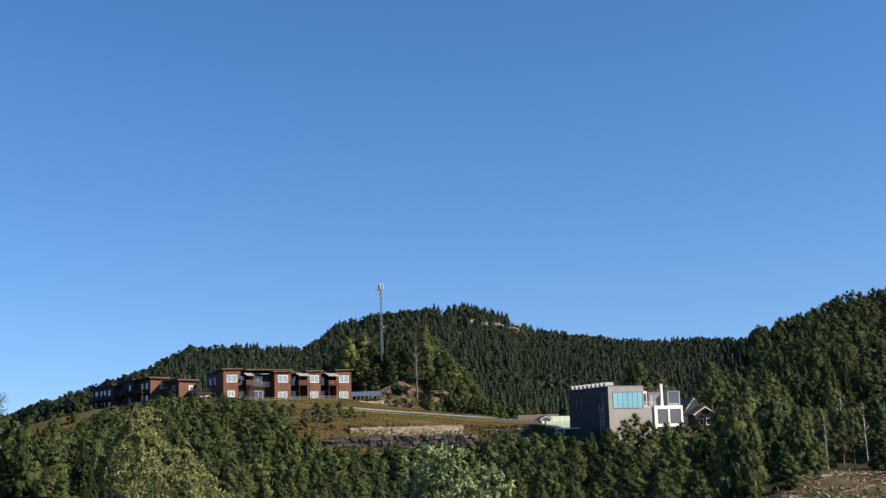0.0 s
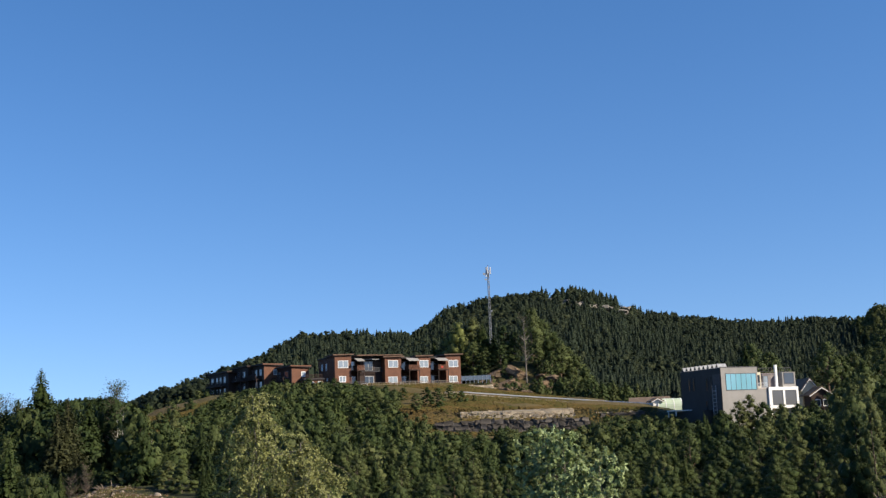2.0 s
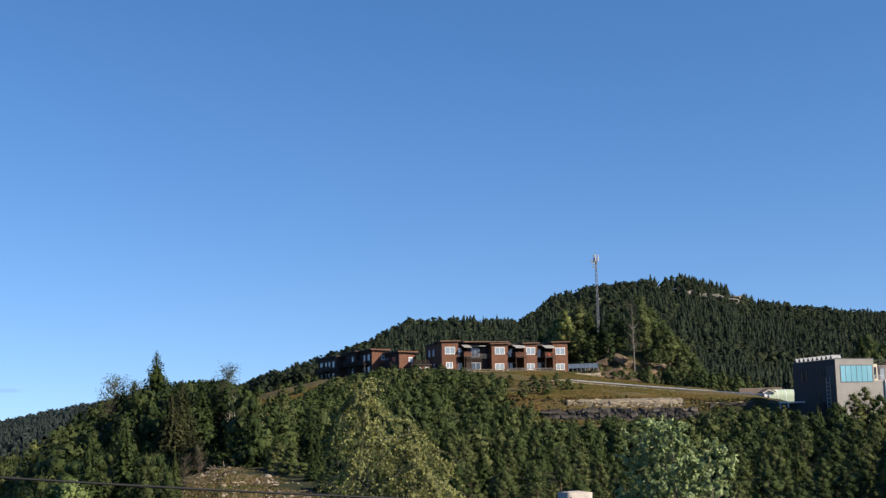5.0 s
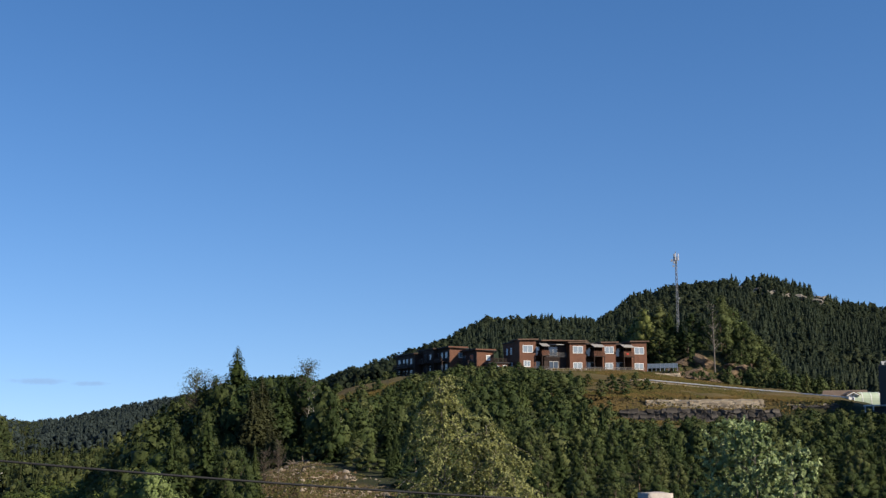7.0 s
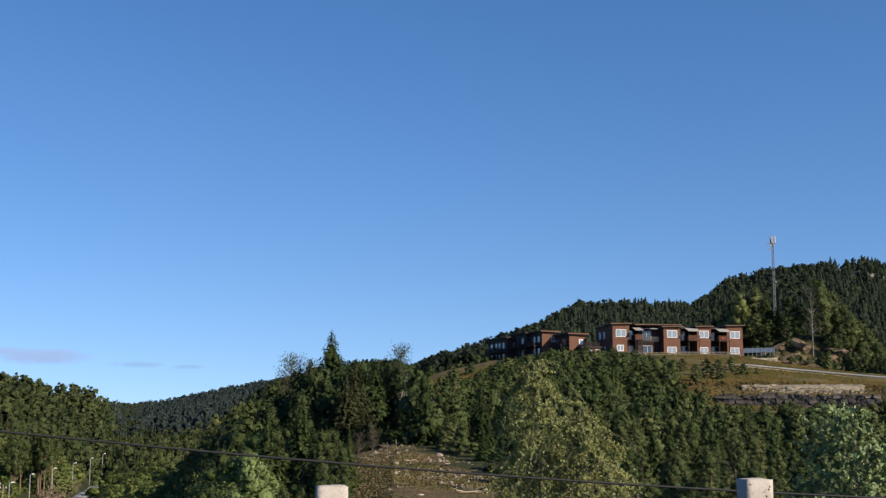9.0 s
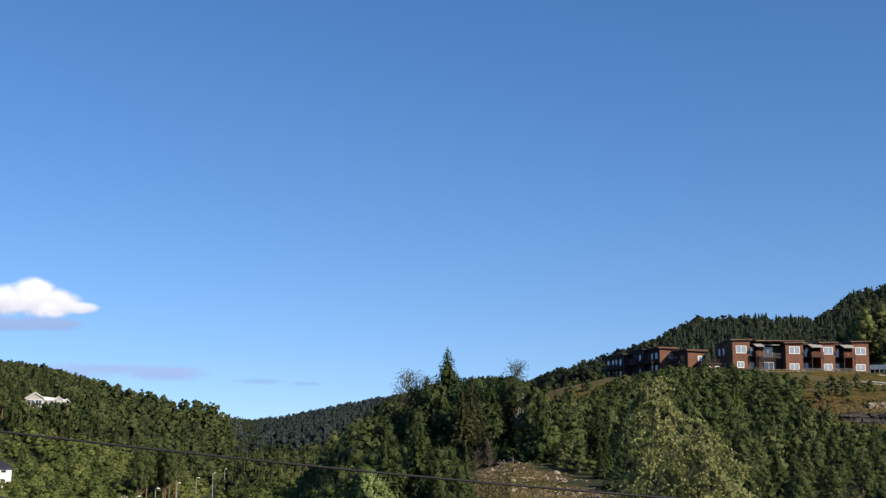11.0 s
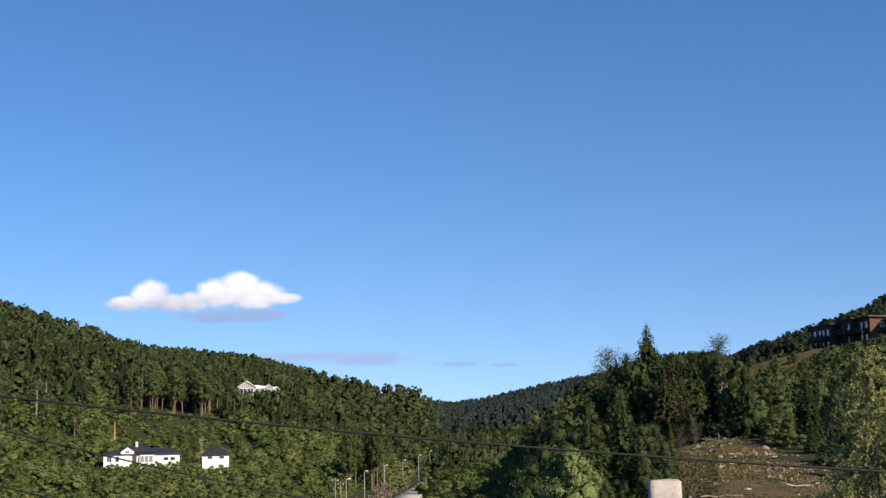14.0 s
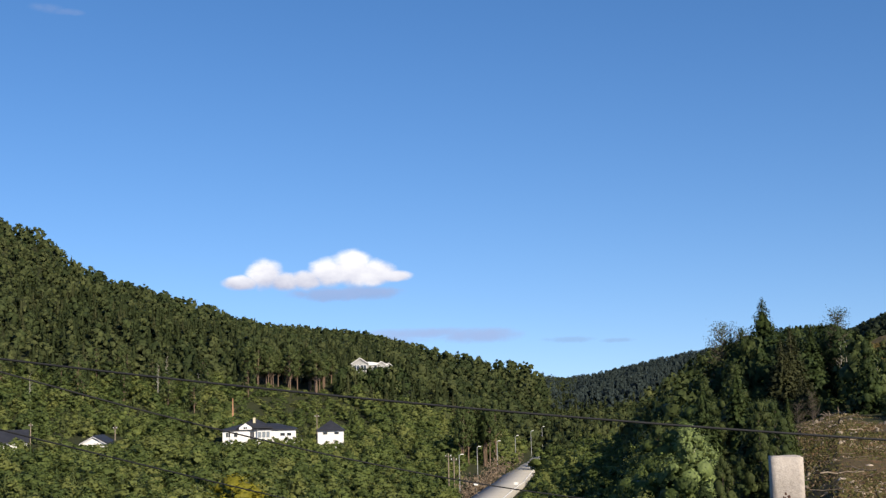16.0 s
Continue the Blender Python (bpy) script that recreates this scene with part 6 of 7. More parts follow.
# trees on the knoll and behind the apartments
knoll_pine = pine(541, "knoll_pine", 10, 6.0, "spreading dark pine on the rocky knoll", 46, 110, 0.2)
for a, r, e, w in ((1.1, 284, 6.05, 0.9), (0.6, 287, 5.5, 1.1), (0.1, 286, 4.9, 1.2), (-0.5, 284, 4.2, 1.2), (-0.9, 280, 3.8, 1.2), (0.9, 279, 4.6, 1.0), (0.2, 277, 4.0, 1.1), (-0.2, 279, 4.4, 1.2), (-1.3, 277, 3.2, 1.2), (0.5, 274, 3.6, 1.1), (-0.7, 273, 3.2, 1.2)):
    plant(knoll_pine, a, r, to_el(a, r, e), 10, wide=w)
plant(bare(551, "dead_pine", 10, 3.4, "dead grey pine with bare branches on the knoll", BARK_GREY, 60, sparse=9), 1.42, 272, to_el(1.42, 272, 5.7), 10)
for a, r, e in ((4.9, 292, 5.2), (4.4, 290, 5.6), (3.9, 290, 5.75), (3.4, 288, 5.4), (2.9, 286, 5.0), (2.4, 285, 5.3), (1.9, 284, 5.0), (5.3, 294, 4.6), (2.6, 279, 4.4), (3.3, 280, 4.3), (3.9, 281, 4.6), (4.4, 284, 4.7), (5.7, 296, 4.6)):
    model = (SPRUCES if rk.uniform() < 0.2 else BROAD if rk.uniform() < 0.82 else BUSHES)[int(rk.integers(3))]
    plant(model, a, r, to_el(a, r, e), 10, wide=0.8 if model in BUSHES else 1.4)
for k in range(44):
    a = rk.uniform(-3.2, 1.3)
    r = 263 - 3.0 * abs(a) + rk.uniform(-3, 3)
    scrub(a, r, rk.uniform(2.2, 4.6), 0.9)
for k in range(14):
    a = rk.uniform(-5.2, -1.2)
    plant(BROAD[int(rk.integers(5))], a, rk.uniform(240, 275), rk.uniform(3, 5), 10)
for a, r, h in ((5.0, 230, 3.2), (4.5, 226, 2.5), (3.9, 228, 1.6), (8.0, 238, 2.5), (7.2, 228, 3.0), (6.1, 222, 3.6), (5.6, 218, 3.8), (6.6, 215, 3.4), (8.6, 226, 3.8), (7.6, 220, 3.6), (9.4, 232, 4), (10.4, 236, 4.4), (11.6, 240, 4.5), (12.6, 244, 4.2), (13.2, 240, 4.5), (11.0, 226, 5), (12.1, 222, 5), (9.9, 218, 5), (13.5, 226, 5), (14.4, 232, 4), (15.2, 224, 4.6), (8.9, 212, 5), (7.9, 206, 5), (13.0, 210, 5.5), (11.0, 208, 6), (15.8, 214, 4.5), (16.6, 208, 4)):
    plant(BROAD[int(rk.integers(5))], a, r, h, 10, wide=1.7)
for k in range(30):
    a = rk.uniform(6.2, 17)
    r = rk.uniform(202, 252 if a < 11 else 258)
    cap_k = to_el(a, r, float(np.interp(a, CANOPY[:, 0], CANOPY[:, 1])))
    if cap_k > 1.5:
        scrub(a, r, min(cap_k, rk.uniform(3.0, 6)), 0.8)
for k in range(32):
    a = 42.3 + k * 0.21
    plant(BUSHES[k % 3], a, 290 + rk.uniform(-2, 2), max(1.0, to_el(a, 290, (-2.22 if a < 44.4 else -2.0) + rk.uniform(-0.12, 0.06))), 10, wide=1.1)


dead_conifer = bare(561, "dead_conifer", 10, 6.5, "dead brown conifer with bare spreading branches", BARK, 130, sparse=5)
for a, r, e, w in ((22.2, 128, -0.9, 1.0), (22.9, 122, -1.6, 1.2), (21.5, 140, -0.4, 0.8)):
    plant(dead_conifer, a, r, to_el(a, r, e), 10, wide=w)
# low bushes at the foot of the walls, and on the knoll
for k in range(46):
    a = rk.uniform(-4.2, 6.2)
    r = rk.uniform(199, 208.5)
    scrub(a, r, max(0.8, to_el(a, r, rk.uniform(0.35, 0.66))), 1.3)
for k in range(26):
    a, r = rk.uniform(-1.8, 4.0), rk.uniform(266, 284)
    scrub(a, r, rk.uniform(1.0, 2.6))

for k in range(46):      # scrub on the face of the knoll
    a, r = rk.uniform(-1.4, 3.4), rk.uniform(258, 270)
    scrub(a, r, rk.uniform(0.9, 2.4))
for k in range(44):      # bushes round the dry grass on the brow
    a = rk.uniform(14.6, 19.6)
    r = rk.uniform(272, 300) if k % 2 else rk.uniform(222, 250)
    scrub(a, r, rk.uniform(1.2, 3.2))
for k in range(22):      # hedge below the lane
    a, r = rk.uniform(-5.4, -1.5), rk.uniform(205, 210)
    scrub(a, r, max(0.8, to_el(a, r, rk.uniform(0.55, 0.95))), 1.2)
# trees before the villa, and green growth under the rocks of the knoll
for a, r, el in ((-8.6, 192, 1.78), (-8.1, 190, 1.5), (-9.2, 193, 1.45), (-7.3, 191, 1.15), (-10.0, 192, 1.3), (-10.7, 193, 1.3), (-11.4, 194, 1.4)):
    plant(BROAD[(0, 3)[int(r) % 2]], a, r, to_el(a, r, el - 0.12), 10, wide=1.25)
for k in range(34):
    a, r = rk.uniform(-3.6, 1.2), rk.uniform(262, 271)
    scrub(a, r, rk.uniform(1.6, 3.6), 1.0)


def near_birch(seed, name, az, r, el, wide, boughs, twigs, leaves, size, leaf, label, droop, lean=(0.0, 0.0), tip=0.8):
    """A slender tree: boughs that rise and arch over, with leafy twigs hanging or standing along them."""
    rg = np.random.default_rng(seed)
    tall = to_el(az, r, el)
    stem = lambda t: np.array([lean[0] * t * t, lean[1] * t * t, tall * 0.99 * t])
    paths = [[(stem(t) - np.array([0, 0, 0.6 if t == 0 else 0]), 0.07 * (1 - 0.93 * t) + 0.006) for t in np.linspace(0, 1, 12)]]
    P, O = [], []
    for i in range(boughs):
        t = 0.16 + 0.835 * (i + rg.uniform(0, 1)) / boughs
        a = i * 2.39996 + rg.normal(0, 0.4)
        ln = wide / 2 * (1.03 - t) ** tip * rg.uniform(0.7, 1.15) + 0.2
        d = np.array([math.cos(a), math.sin(a), 0])
        p0 = stem(t)
        q = np.linspace(0, 1, 7)[:, None]
        arc = p0 + d * ln * q + np.array([0, 0, 1]) * ln * (0.9 * q - (0.45 + 0.5 * droop) * q * q)
        paths.append([(p, 0.018 * (1.1 - t) * (1 - 0.8 * j / 6) + 0.004) for j, p in enumerate(arc)])
        for k in range(max(7, int(twigs * (0.35 + 0.65 * ln / (wide / 2))))):
            f = rg.uniform(0.18, 1.0) ** 0.7
            b0 = arc[min(6, int(f * 6.99))] + rg.normal(0, 0.05, 3)
            tw = rg.normal(0, 0.42, 3) + d * 0.3 + np.array([0, 0, 0.55 - 1.35 * droop])
            tl = rg.uniform(0.45, 1.1) * (0.4 + 0.5 * ln)
            mid = b0 + tw * tl * 0.55 + np.array([0, 0, 0.1 * tl])
            end = b0 + tw * tl + np.array([0, 0, -0.25 * droop * tl])
            if k % 3 == 0:
                paths.append([(b0, 0.007), (mid, 0.005), (end, 0.003)])
            g = rg.uniform(0.05, 1.0, leaves)[:, None]
            along = b0 * (1 - g) ** 2 + mid * 2 * g * (1 - g) + end * g * g
            P.append(along + rg.normal(0, 0.03, along.shape))
            O.append(np.tile(d * 0.6 + np.array([0, 0, 0.35]), (leaves, 1)) + rg.normal(0, 0.45, along.shape))
    P, O = np.concatenate(P), np.concatenate(O)
    root = tree_thing(name, tubes(paths, 5), sprays(rg, P, O, size, 0.5 * droop, 0.8, 1.5, True), BARK_GREY, leaf, label)
    plant(root, az, r, None, turn=0)


near_birch(601, "birch", 13.65, 42, 2.75, 7.6, 96, 18, 34, 0.058, LEAF_BIRCH, "birch with fine yellow-green leaves on hanging twigs", 0.75, (-0.35, 0.0), 0.95)
near_birch(603, "birch", 11.3, 41.5, 0.5, 6.6, 80, 18, 34, 0.058, LEAF_BIRCH, "smaller birch with fine yellow-green leaves beside a taller one", 0.75, (-0.5, 0.0), 0.75)
near_birch(602, "aspen", 0.95, 46, 0.36, 5.0, 60, 11, 18, 0.10, LEAF_ASPEN, "young tree with glittering silvery green leaves", 0.1, (0.2, 0.0), 0.85)
near_birch(604, "aspen", -0.3, 45, 0.02, 4.8, 56, 11, 18, 0.10, LEAF_ASPEN, "lower young tree with glittering silvery green leaves", 0.1, (-0.2, 0.0), 0.85)
near_birch(605, "aspen", -1.9, 45, -0.75, 4.4, 46, 11, 18, 0.10, LEAF_ASPEN, "low young tree with glittering silvery green leaves", 0.1, (-0.2, 0.0), 0.8)
sapling = broadleaf(611, "sapling", 10, 5.4, 36, 74, 0.2, BARK_PALE, LEAF_SAPLING, "pale green young broadleaf tree among darker trees", 0.2, 0.1)
plant(sapling, 27.05, 104, to_el(27.05, 104, -1.7), 10)
plant(sapling, 26.3, 106, to_el(26.3, 106, -2.5), 10)
plant(broadleaf(621, "yellow_bush", 10, 10, 34, 74, 0.28, BARK, LEAF_YELLOW, "yellow-green bush in the valley", 0.02), 47.9, 168, to_el(47.9, 168, -3.5), 10, wide=1.4)
# pines and pale trunks on the far left hillside
for k in range(44):
    a = rk.uniform(43.2, 47.3)
    r = rk.uniform(384, 402)
    plant(tall_pine if k % 3 else PINES[k % 2], a, r, rk.uniform(10, 13.5), 10)
for k in range(30):
    a = rk.uniform(46.8, 60)
    r = rk.uniform(345, 385)
    plant(PINES[k % 2] if k % 6 else thin_birch, a, r, rk.uniform(8, 11), 10)
for k in range(16):
    a = 40.2 + k * 0.18
    scrub(a, 392 + rk.uniform(-3, 3), to_el(a, 392, 1.2 + rk.uniform(-0.1, 0.12)), 0.8)
for k in range(30):
    a, r = rk.uniform(38.3, 41.6), rk.uniform(246, 322)
    plant(BUSHES[k % 3] if k % 2 else BROAD[k % 5], a, r, rk.uniform(2.2, 3.8), 10, wide=1.2)


def scrub_mesh():
    az, r, tall, wide = np.array(SCRUB).T
    x, y = -r * np.sin(np.radians(az)), r * np.cos(np.radians(az))
    rg = np.random.default_rng(66)
    forest("hill_scrub", np.stack([x, y, ground_z(x, y) - 0.2], -1), tall, wide, rg.uniform(0, 0.98, len(x)), 10 + rg.integers(0, 5, len(x)), (NEEDLE, LEAF), "low green broadleaf scrub round walls, rocks and meadow", NEARER)


scrub_mesh()
for k in range(15):      # tall pines beyond the road
    a, r = rk.uniform(35.7, 37.7), rk.uniform(298, 318)
    plant(tall_pine if k % 2 else PINES[k % 4 // 2], a, r, to_el(a, r, rk.uniform(-1.1, -0.45)), 10, wide=0.75)
peeled = thing("peeled_trunk", pose(*polar(47.9, 330), ground_at(*polar(47.9, 330))), "broken orange tree trunk standing in the scrub", "tree trunk")
pv, pq = tubes([[((0, 0, -0.5), 0.32), ((0.1, 0, 4), 0.25), ((0.0, 0.1, 8.2), 0.1)], [((0.05, 0, 4.5), 0.1), ((0.9, 0, 5.6), 0.03)], [((0.05, 0, 2.4), 0.1), ((-0.8, 0.2, 3.2), 0.03)]], 8)
part("trunk", mesh_from("trunk", pv, [pq], BARK_ORANGE, smooth=True), BARK_ORANGE, peeled)

# ---- road and lamps ----
strip("road", ((39.5, 180), (37.8, 203), (36.25, 230), (35.2, 268), (34.35, 325), (33.6, 375), (33.0, 440)), 6.6, ASPHALT, "pale sunlit asphalt road along the valley", "road", level=(-18.6, -18.5, -18.45, -18.5, -18.6, -18.6, -18.6))
strip("edge_line", ((36.9, 205), (35.5, 230), (34.55, 268), (33.85, 325)), 0.18, WHITE, "white painted line along the road edge", "road marking", level=(-18.44, -18.39, -18.44, -18.54))
LAMP_HEADS = ((36.66, 271), (35.73, 298), (34.88, 328), (34.15, 363), (33.63, 400), (37.5, 240))
first_lamp = None
for a, r in LAMP_HEADS:
    x, y = polar(a, r)
    m = pose(x, y, -18.8, 0, 0, a + 180)
    if first_lamp is None:
        first_lamp = thing("street_lamp", m, "slim galvanised street lamp on the road verge", "street lamp", "street lamps")
        part("pole", rod((0, 0, -0.5), (0, 0, 7.8), 0.11, 0.07), STEEL, first_lamp)
        part("arm", rod((0, 0, 7.75), (-0.4, 0, 7.95), 0.05), STEEL, first_lamp)
        part("lamp_head", box(-0.9, -0.17, 7.88, -0.25, 0.17, 8.05, 0.04), WHITE, first_lamp, "white lamp head")
    else:
        copy_thing(first_lamp, m)
for a, r, h in ((38.0, 236, 8.2), (37.75, 238, 7.4), (47.4 - 3.35, 305, 8.0), (53.1, 292, 5.0), (56.7, 285, 6.0)):
    x, y = polar(a, r)
    up = thing("utility_pole", pose(x, y, ground_at(x, y)), "weathered wooden utility pole with a crossbar", "pole", "utility poles")
    part("pole", rod((0, 0, -0.6), (0, 0, h), 0.14, 0.1), WOOD_POLE, up)
    part("crossbar", box(-0.7, -0.06, h - 0.7, 0.7, 0.06, h - 0.56), WOOD_POLE, up)
    for sx in (-0.6, 0.6):
        part("insulator", rod((sx, 0, h - 0.56), (sx, 0, h - 0.3), 0.06), WHITE, up)
for a, r, lab in ((36.75, 246, "small white road sign on a post"), (34.9, 246, "small white marker board on a post")):
    x, y = polar(a, r)
    sg = thing("road_sign", pose(x, y, -18.5, 0, 0, a), lab, "sign")
    part("post", rod((0, 0, -0.4), (0, 0, 1.5), 0.04), STEEL, sg)
    part("board", box(-0.45, -0.06, 1.2, 0.45, -0.03, 1.65, 0.01), WHITE, sg)


def brush():
    rg = np.random.default_rng(77)
    n = 5200
    r = rg.uniform(228, 345, n)
    az = np.interp(r, [203, 230, 268, 325, 375], [38.9, 37.4, 36.25, 35.15, 34.3]) + rg.normal(0, 0.16, n)
    x, y = -r * np.sin(np.radians(az)), r * np.cos(np.radians(az))
    lump = np.array([noise.noise(Vector((a * 0.2, b * 0.2, 5))) for a, b in zip(x, y)])
    z = -18.8 + np.abs(rg.normal(0, 1, n)) * np.clip(1.4 + 2.2 * lump, 0.3, 4)
    v, f, nm = sprays(rg, np.stack([x, y, z], -1), unit(rg, n) + np.array([0.6, -0.6, 0.5]), 0.26, -0.9, 0.4, 3.4)
    tagged(new("roadside_brush", mesh_from("roadside_brush", v, [f], BRUSH, np.repeat(rg.uniform(0, 0.98, n), 3), normals=nm)), "pinkish brown dry brush along the road verge", "brush", kind="stuff")


brush()


# ---- at the terrace edge: posts, cables ----
def concrete_post(az, r, marks, turn):
    x, y = polar(az, r)
    x, y = x - ARM * math.sin(radians(turn)), y + ARM * math.cos(radians(turn))
    root = thing("concrete_post", pose(x, y, ground_at(x, y), 0, 0, 28), "square weathered concrete post with worn edges", "post", "concrete posts")
    bm = bmesh.new()
    bmesh.ops.create_cube(bm, size=1.0, matrix=Matrix.Translation((0, 0, 0.435)) @ Matrix.Diagonal((0.275, 0.275, 1.27, 1)))
    bmesh.ops.subdivide_edges(bm, edges=bm.edges[:], cuts=5, use_grid_fill=True)
    for v in bm.verts:
        edge = sum(abs(abs(c) - h) < 0.02 for c, h in ((v.co.x, 0.1375), (v.co.y, 0.1375), (v.co.z - 0.435, 0.635)))
        v.co += Vector((noise.noise(v.co * 9), noise.noise(v.co * 9 + Vector((5, 0, 0))), noise.noise(v.co * 9 + Vector((0, 7, 0))))) * 0.006
        if edge >= 2:
            v.co = Vector((v.co.x * 0.965, v.co.y * 0.965, v.co.z - 0.006))
    for f in bm.faces:
        f.smooth = True
    part("shaft", bm, CONCRETE, root)
    for u, zz, s in marks:
        sp = bmesh.new()
        bmesh.ops.create_icosphere(sp, subdivisions=2, radius=s, matrix=Matrix.Translation((u, -0.136, zz)) @ Matrix.Diagonal((1, 0.22, 0.85, 1)))
        for v in sp.verts:
            v.co += Vector((noise.noise(v.co * 40), 0, noise.noise(v.co * 40 + Vector((3, 0, 0))))) * s * 0.5
        part("lichen", sp, LICHEN, root, "dark lichen spot")


fleck = np.random.default_rng(88)
concrete_post(22.75, 11.0, [(fleck.normal(-0.02, 0.035), 0.70 + fleck.normal(0, 0.04), fleck.uniform(0.006, 0.017)) for k in range(26)], 38)
concrete_post(4.2, 12.6, [(fleck.uniform(-0.11, 0.11), fleck.uniform(0.82, 1.02), fleck.uniform(0.005, 0.013)) for k in range(18)], 16)
rx_, ry_ = polar(18.3, 12.4)
red_thing = thing("red_marker_post", pose(rx_, ry_, ground_at(rx_, ry_)), "round-topped red plastic marker post", "marker post")
rb = bmesh.new()
bmesh.ops.create_cone(rb, cap_ends=True, segments=20, radius1=0.09, radius2=0.085, depth=0.66, matrix=Matrix.Translation((0, 0, 0.29)))
part("post", rb, RED, red_thing)
rb = bmesh.new()
bmesh.ops.create_uvsphere(rb, u_segments=20, v_segments=8, radius=0.098, matrix=Matrix.Translation((0, 0, 0.62)) @ Matrix.Diagonal((1, 1, 0.5, 1)))
part("cap", rb, RED, red_thing)


def cable(p, q, s0, s1, a, b, c, thick, label):
    """A hanging cable over the plan line p to q, its height a s^2 + b s + c."""
    p, q = Vector(p), Vector(q)
    pts = [(tuple(p.lerp(q, s)) + (a * s * s + b * s + c,), thick) for s in np.linspace(s0, s1, 60)]
    v, f = tubes([pts], 6)
    tagged(new("overhead_cable", mesh_from("overhead_cable", v, [f], RUBBER, smooth=True)), label, "cable", "overhead cables")


cable((-25.98, 15.0), (7.07, 33.26), -0.25, 0.98, 2.186, -5.421, 2.791, 0.026, "thick black overhead cable sagging across the valley")
cable((-22.52, 13.0), (-18.71, 42.02), -0.12, 0.9, 2.98, -8.35, 2.573, 0.019, "thin black overhead cable sagging across the valley")
cable((-19.42, 10.33), (-23.14, 27.58), -0.1, 0.8, 0.262, -4.081, 1.702, 0.016, "thin black overhead cable sagging across the valley")


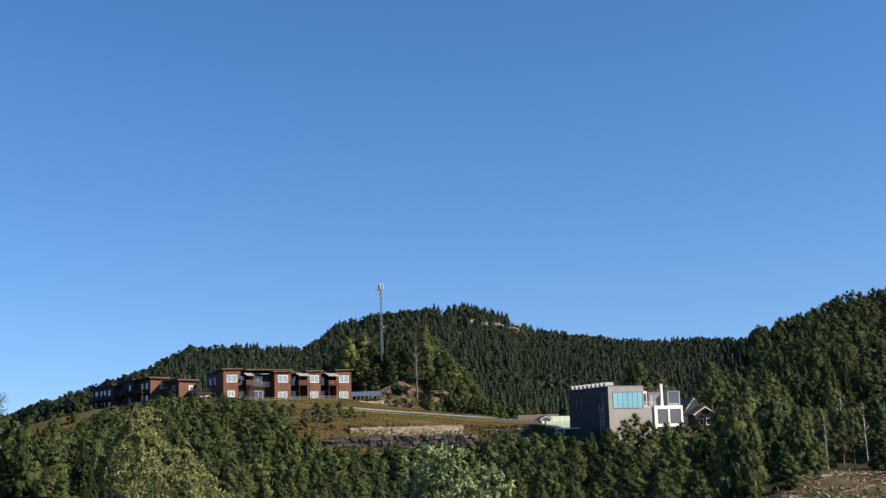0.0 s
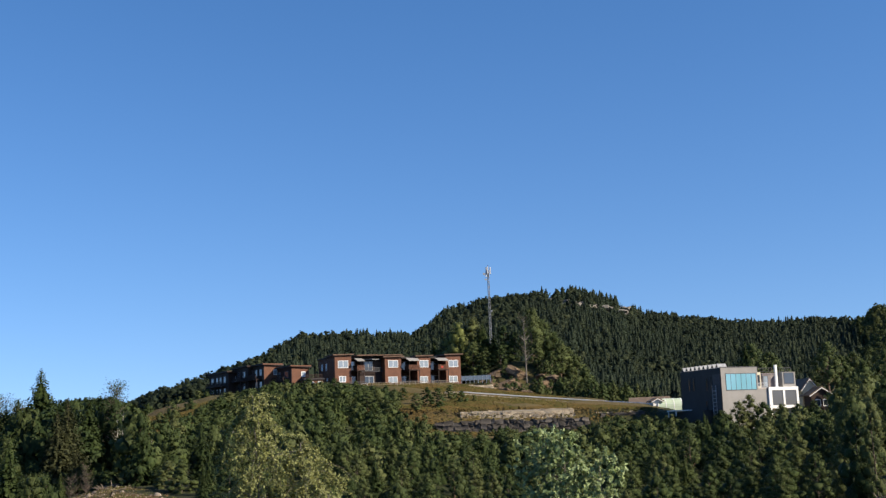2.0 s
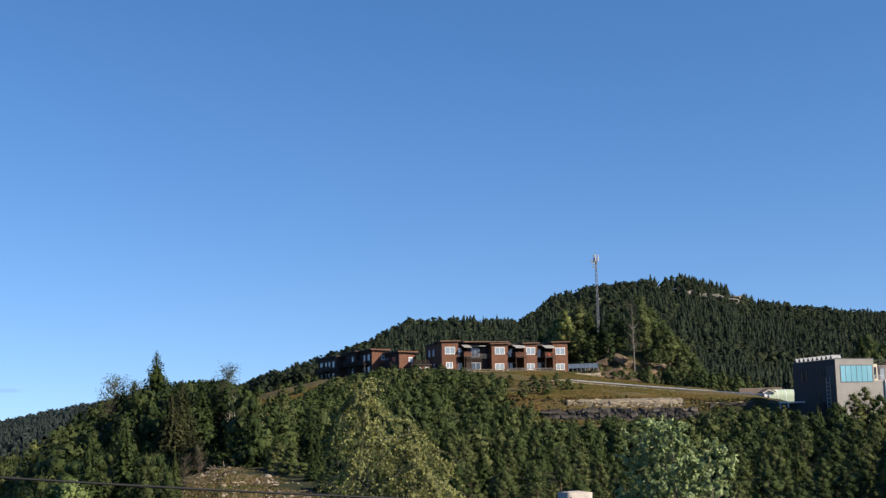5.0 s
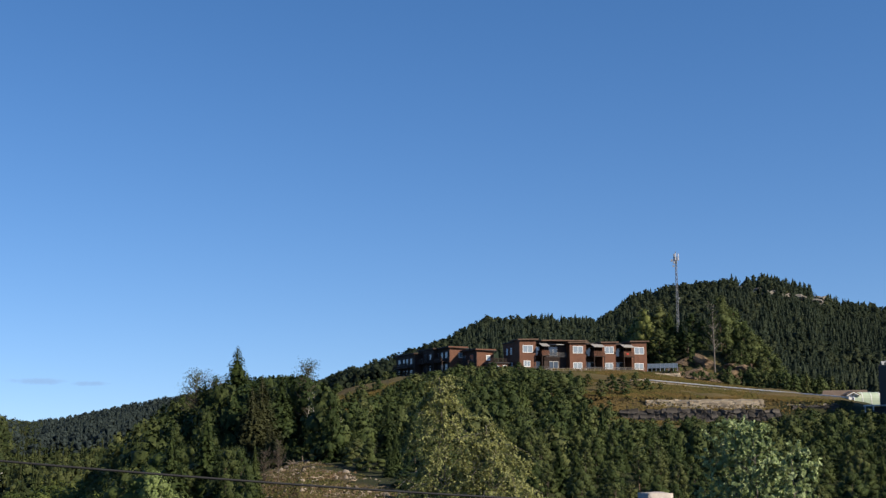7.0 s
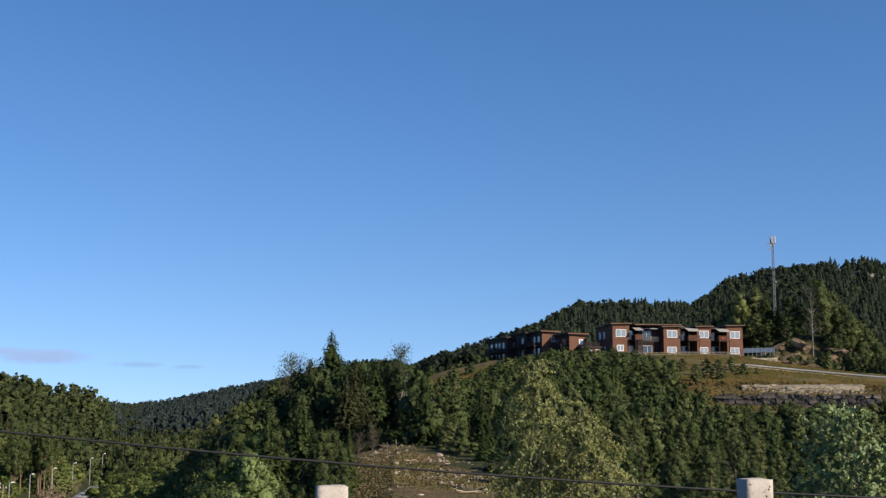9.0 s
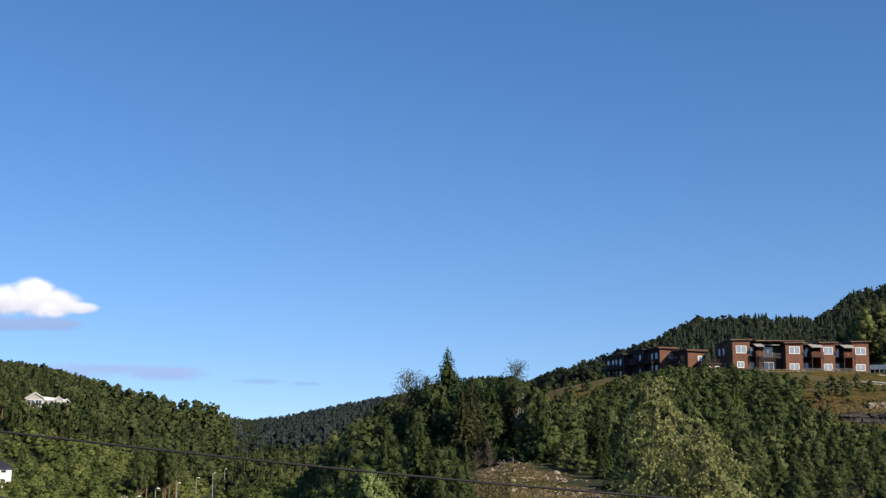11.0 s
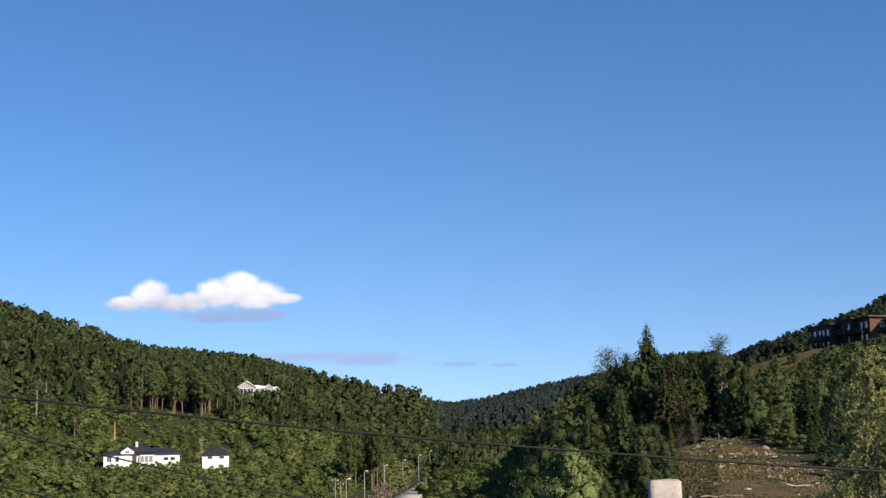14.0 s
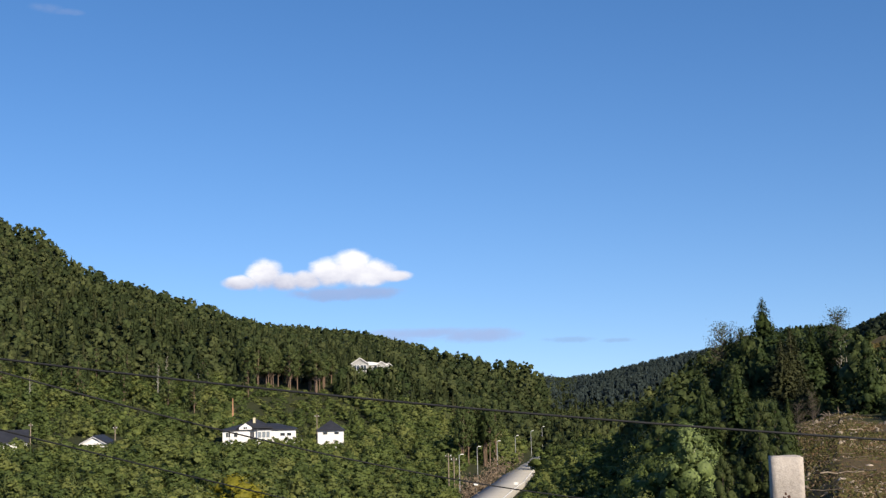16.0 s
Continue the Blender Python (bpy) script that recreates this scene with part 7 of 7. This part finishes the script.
# ---- clouds, far behind everything ----
def cloud(name, az, el, wide, tall, lumps, tone, soft, opacity, label, scale=1.0):
    """A far cloud bank: a flat sheet whose density is a heap of round lumps frayed by noise."""
    r = 4300.0
    w, h = 2 * r * math.tan(radians(wide / 2)), 2 * r * math.tan(radians(tall / 2))
    x, y = polar(az, r)
    m = bpy.data.materials.new(name + "_vapour")
    m.use_nodes = True
    n, l = m.node_tree.nodes, m.node_tree.links
    n.remove(n["Principled BSDF"])
    tc = n.new("ShaderNodeTexCoord")
    fray = n.new("ShaderNodeTexNoise")
    fray.inputs["Scale"].default_value, fray.inputs["Detail"].default_value, fray.inputs["Roughness"].default_value = 2.6 * scale, 7, 0.6
    stretch = n.new("ShaderNodeMapping")
    stretch.inputs["Scale"].default_value = (w / h * 0.62, 1, 1)
    l.new(tc.outputs["Generated"], stretch.inputs[0])
    l.new(stretch.outputs[0], fray.inputs["Vector"])

    def math_node(op, a, b=None):
        k = n.new("ShaderNodeMath")
        k.operation = op
        for i, v in enumerate((a, b)):
            if v is None:
                continue
            if isinstance(v, (int, float)):
                k.inputs[i].default_value = v
            else:
                l.new(v, k.inputs[i])
        return k.outputs[0]

    split = n.new("ShaderNodeSeparateXYZ")
    l.new(tc.outputs["Generated"], split.inputs[0])
    u, v = split.outputs[0], split.outputs[1]
    field = None
    for cx, cy, rx, ry in lumps:
        du = math_node("DIVIDE", math_node("SUBTRACT", u, cx), rx)
        dv = math_node("DIVIDE", math_node("SUBTRACT", v, cy), ry)
        one = math_node("SUBTRACT", 1.0, math_node("ADD", math_node("MULTIPLY", du, du), math_node("MULTIPLY", dv, dv)))
        one = math_node("MAXIMUM", one, -1.0)
        field = one if field is None else math_node("MAXIMUM", field, one)
    ragged = math_node("ADD", field, math_node("MULTIPLY", math_node("SUBTRACT", fray.outputs[0], 0.5), 1.5))
    rampa = n.new("ShaderNodeMapRange")
    rampa.interpolation_type = "SMOOTHSTEP"
    l.new(ragged, rampa.inputs[0])
    rampa.inputs[1].default_value, rampa.inputs[2].default_value, rampa.inputs[4].default_value = 0.0, soft, opacity
    # sunlit top and shaded underside are painted by height into the glow
    shade = n.new("ShaderNodeValToRGB")
    shade.color_ramp.elements[0].position, shade.color_ramp.elements[0].color = 0.18, (*tone[0], 1)
    shade.color_ramp.elements[1].position, shade.color_ramp.elements[1].color = 0.62, (*tone[1], 1)
    lit = math_node("ADD", v, math_node("MULTIPLY", math_node("SUBTRACT", fray.outputs[0], 0.5), 0.7))
    l.new(lit, shade.inputs[0])
    em, tr, ms = n.new("ShaderNodeEmission"), n.new("ShaderNodeBsdfTransparent"), n.new("ShaderNodeMixShader")
    l.new(shade.outputs[0], em.inputs[0])
    l.new(rampa.outputs[0], ms.inputs[0])
    l.new(tr.outputs[0], ms.inputs[1])
    l.new(em.outputs[0], ms.inputs[2])
    l.new(ms.outputs[0], n["Material Output"].inputs[0])
    me = mesh_from(name, np.array([(-w / 2, -h / 2, 0), (w / 2, -h / 2, 0), (w / 2, h / 2, 0), (-w / 2, h / 2, 0)]), [np.array([[0, 1, 2, 3]])], m)
    ob = new(name, me)
    ob.matrix_world = pose(x, y, EYE + r * math.tan(radians(el)), 90, 0, az)
    ob.visible_shadow = False
    return tagged(ob, label, "cloud", kind="structure")


cloud("cloud", 43.75, 5.65, 10.4, 3.4, ((0.25, 0.47, 0.095, 0.27), (0.14, 0.34, 0.10, 0.12), (0.33, 0.36, 0.10, 0.16), (0.43, 0.38, 0.10, 0.16), (0.53, 0.48, 0.11, 0.24), (0.63, 0.53, 0.13, 0.28), (0.74, 0.48, 0.12, 0.21), (0.82, 0.42, 0.10, 0.10)), ((0.36, 0.37, 0.47), (0.78, 0.765, 0.775)), 0.75, 0.97, "small cumulus cloud, white lit top and grey shaded underside painted in")
cloud("cloud_shred", 42.6, 4.55, 6.5, 1.3, ((0.35, 0.5, 0.3, 0.3), (0.65, 0.55, 0.3, 0.3)), ((0.21, 0.26, 0.42), (0.27, 0.3, 0.45)), 0.9, 0.6, "thin grey shred of cloud under a cumulus", 0.8)
cloud("cloud_shred", 39.2, 2.5, 12.0, 1.6, ((0.3, 0.45, 0.28, 0.25), (0.72, 0.5, 0.22, 0.28), (0.5, 0.6, 0.3, 0.2)), ((0.24, 0.26, 0.43), (0.28, 0.30, 0.46)), 1.1, 0.55, "thin lilac streaks of cloud low in the sky", 0.8)
cloud("cloud_shred", 31.5, 2.2, 5.0, 0.9, ((0.35, 0.5, 0.3, 0.2), (0.8, 0.4, 0.2, 0.15)), ((0.18, 0.24, 0.4), (0.2, 0.27, 0.43)), 1.2, 0.4, "faint streak of cloud low in the sky", 0.8)
cloud("cloud_shred", 56.0, 17.3, 3.0, 1.0, ((0.4, 0.5, 0.3, 0.3), (0.7, 0.4, 0.3, 0.2)), ((0.17, 0.24, 0.44), (0.2, 0.27, 0.45)), 1.2, 0.35, "faint wisp of cloud high in the sky", 0.8)
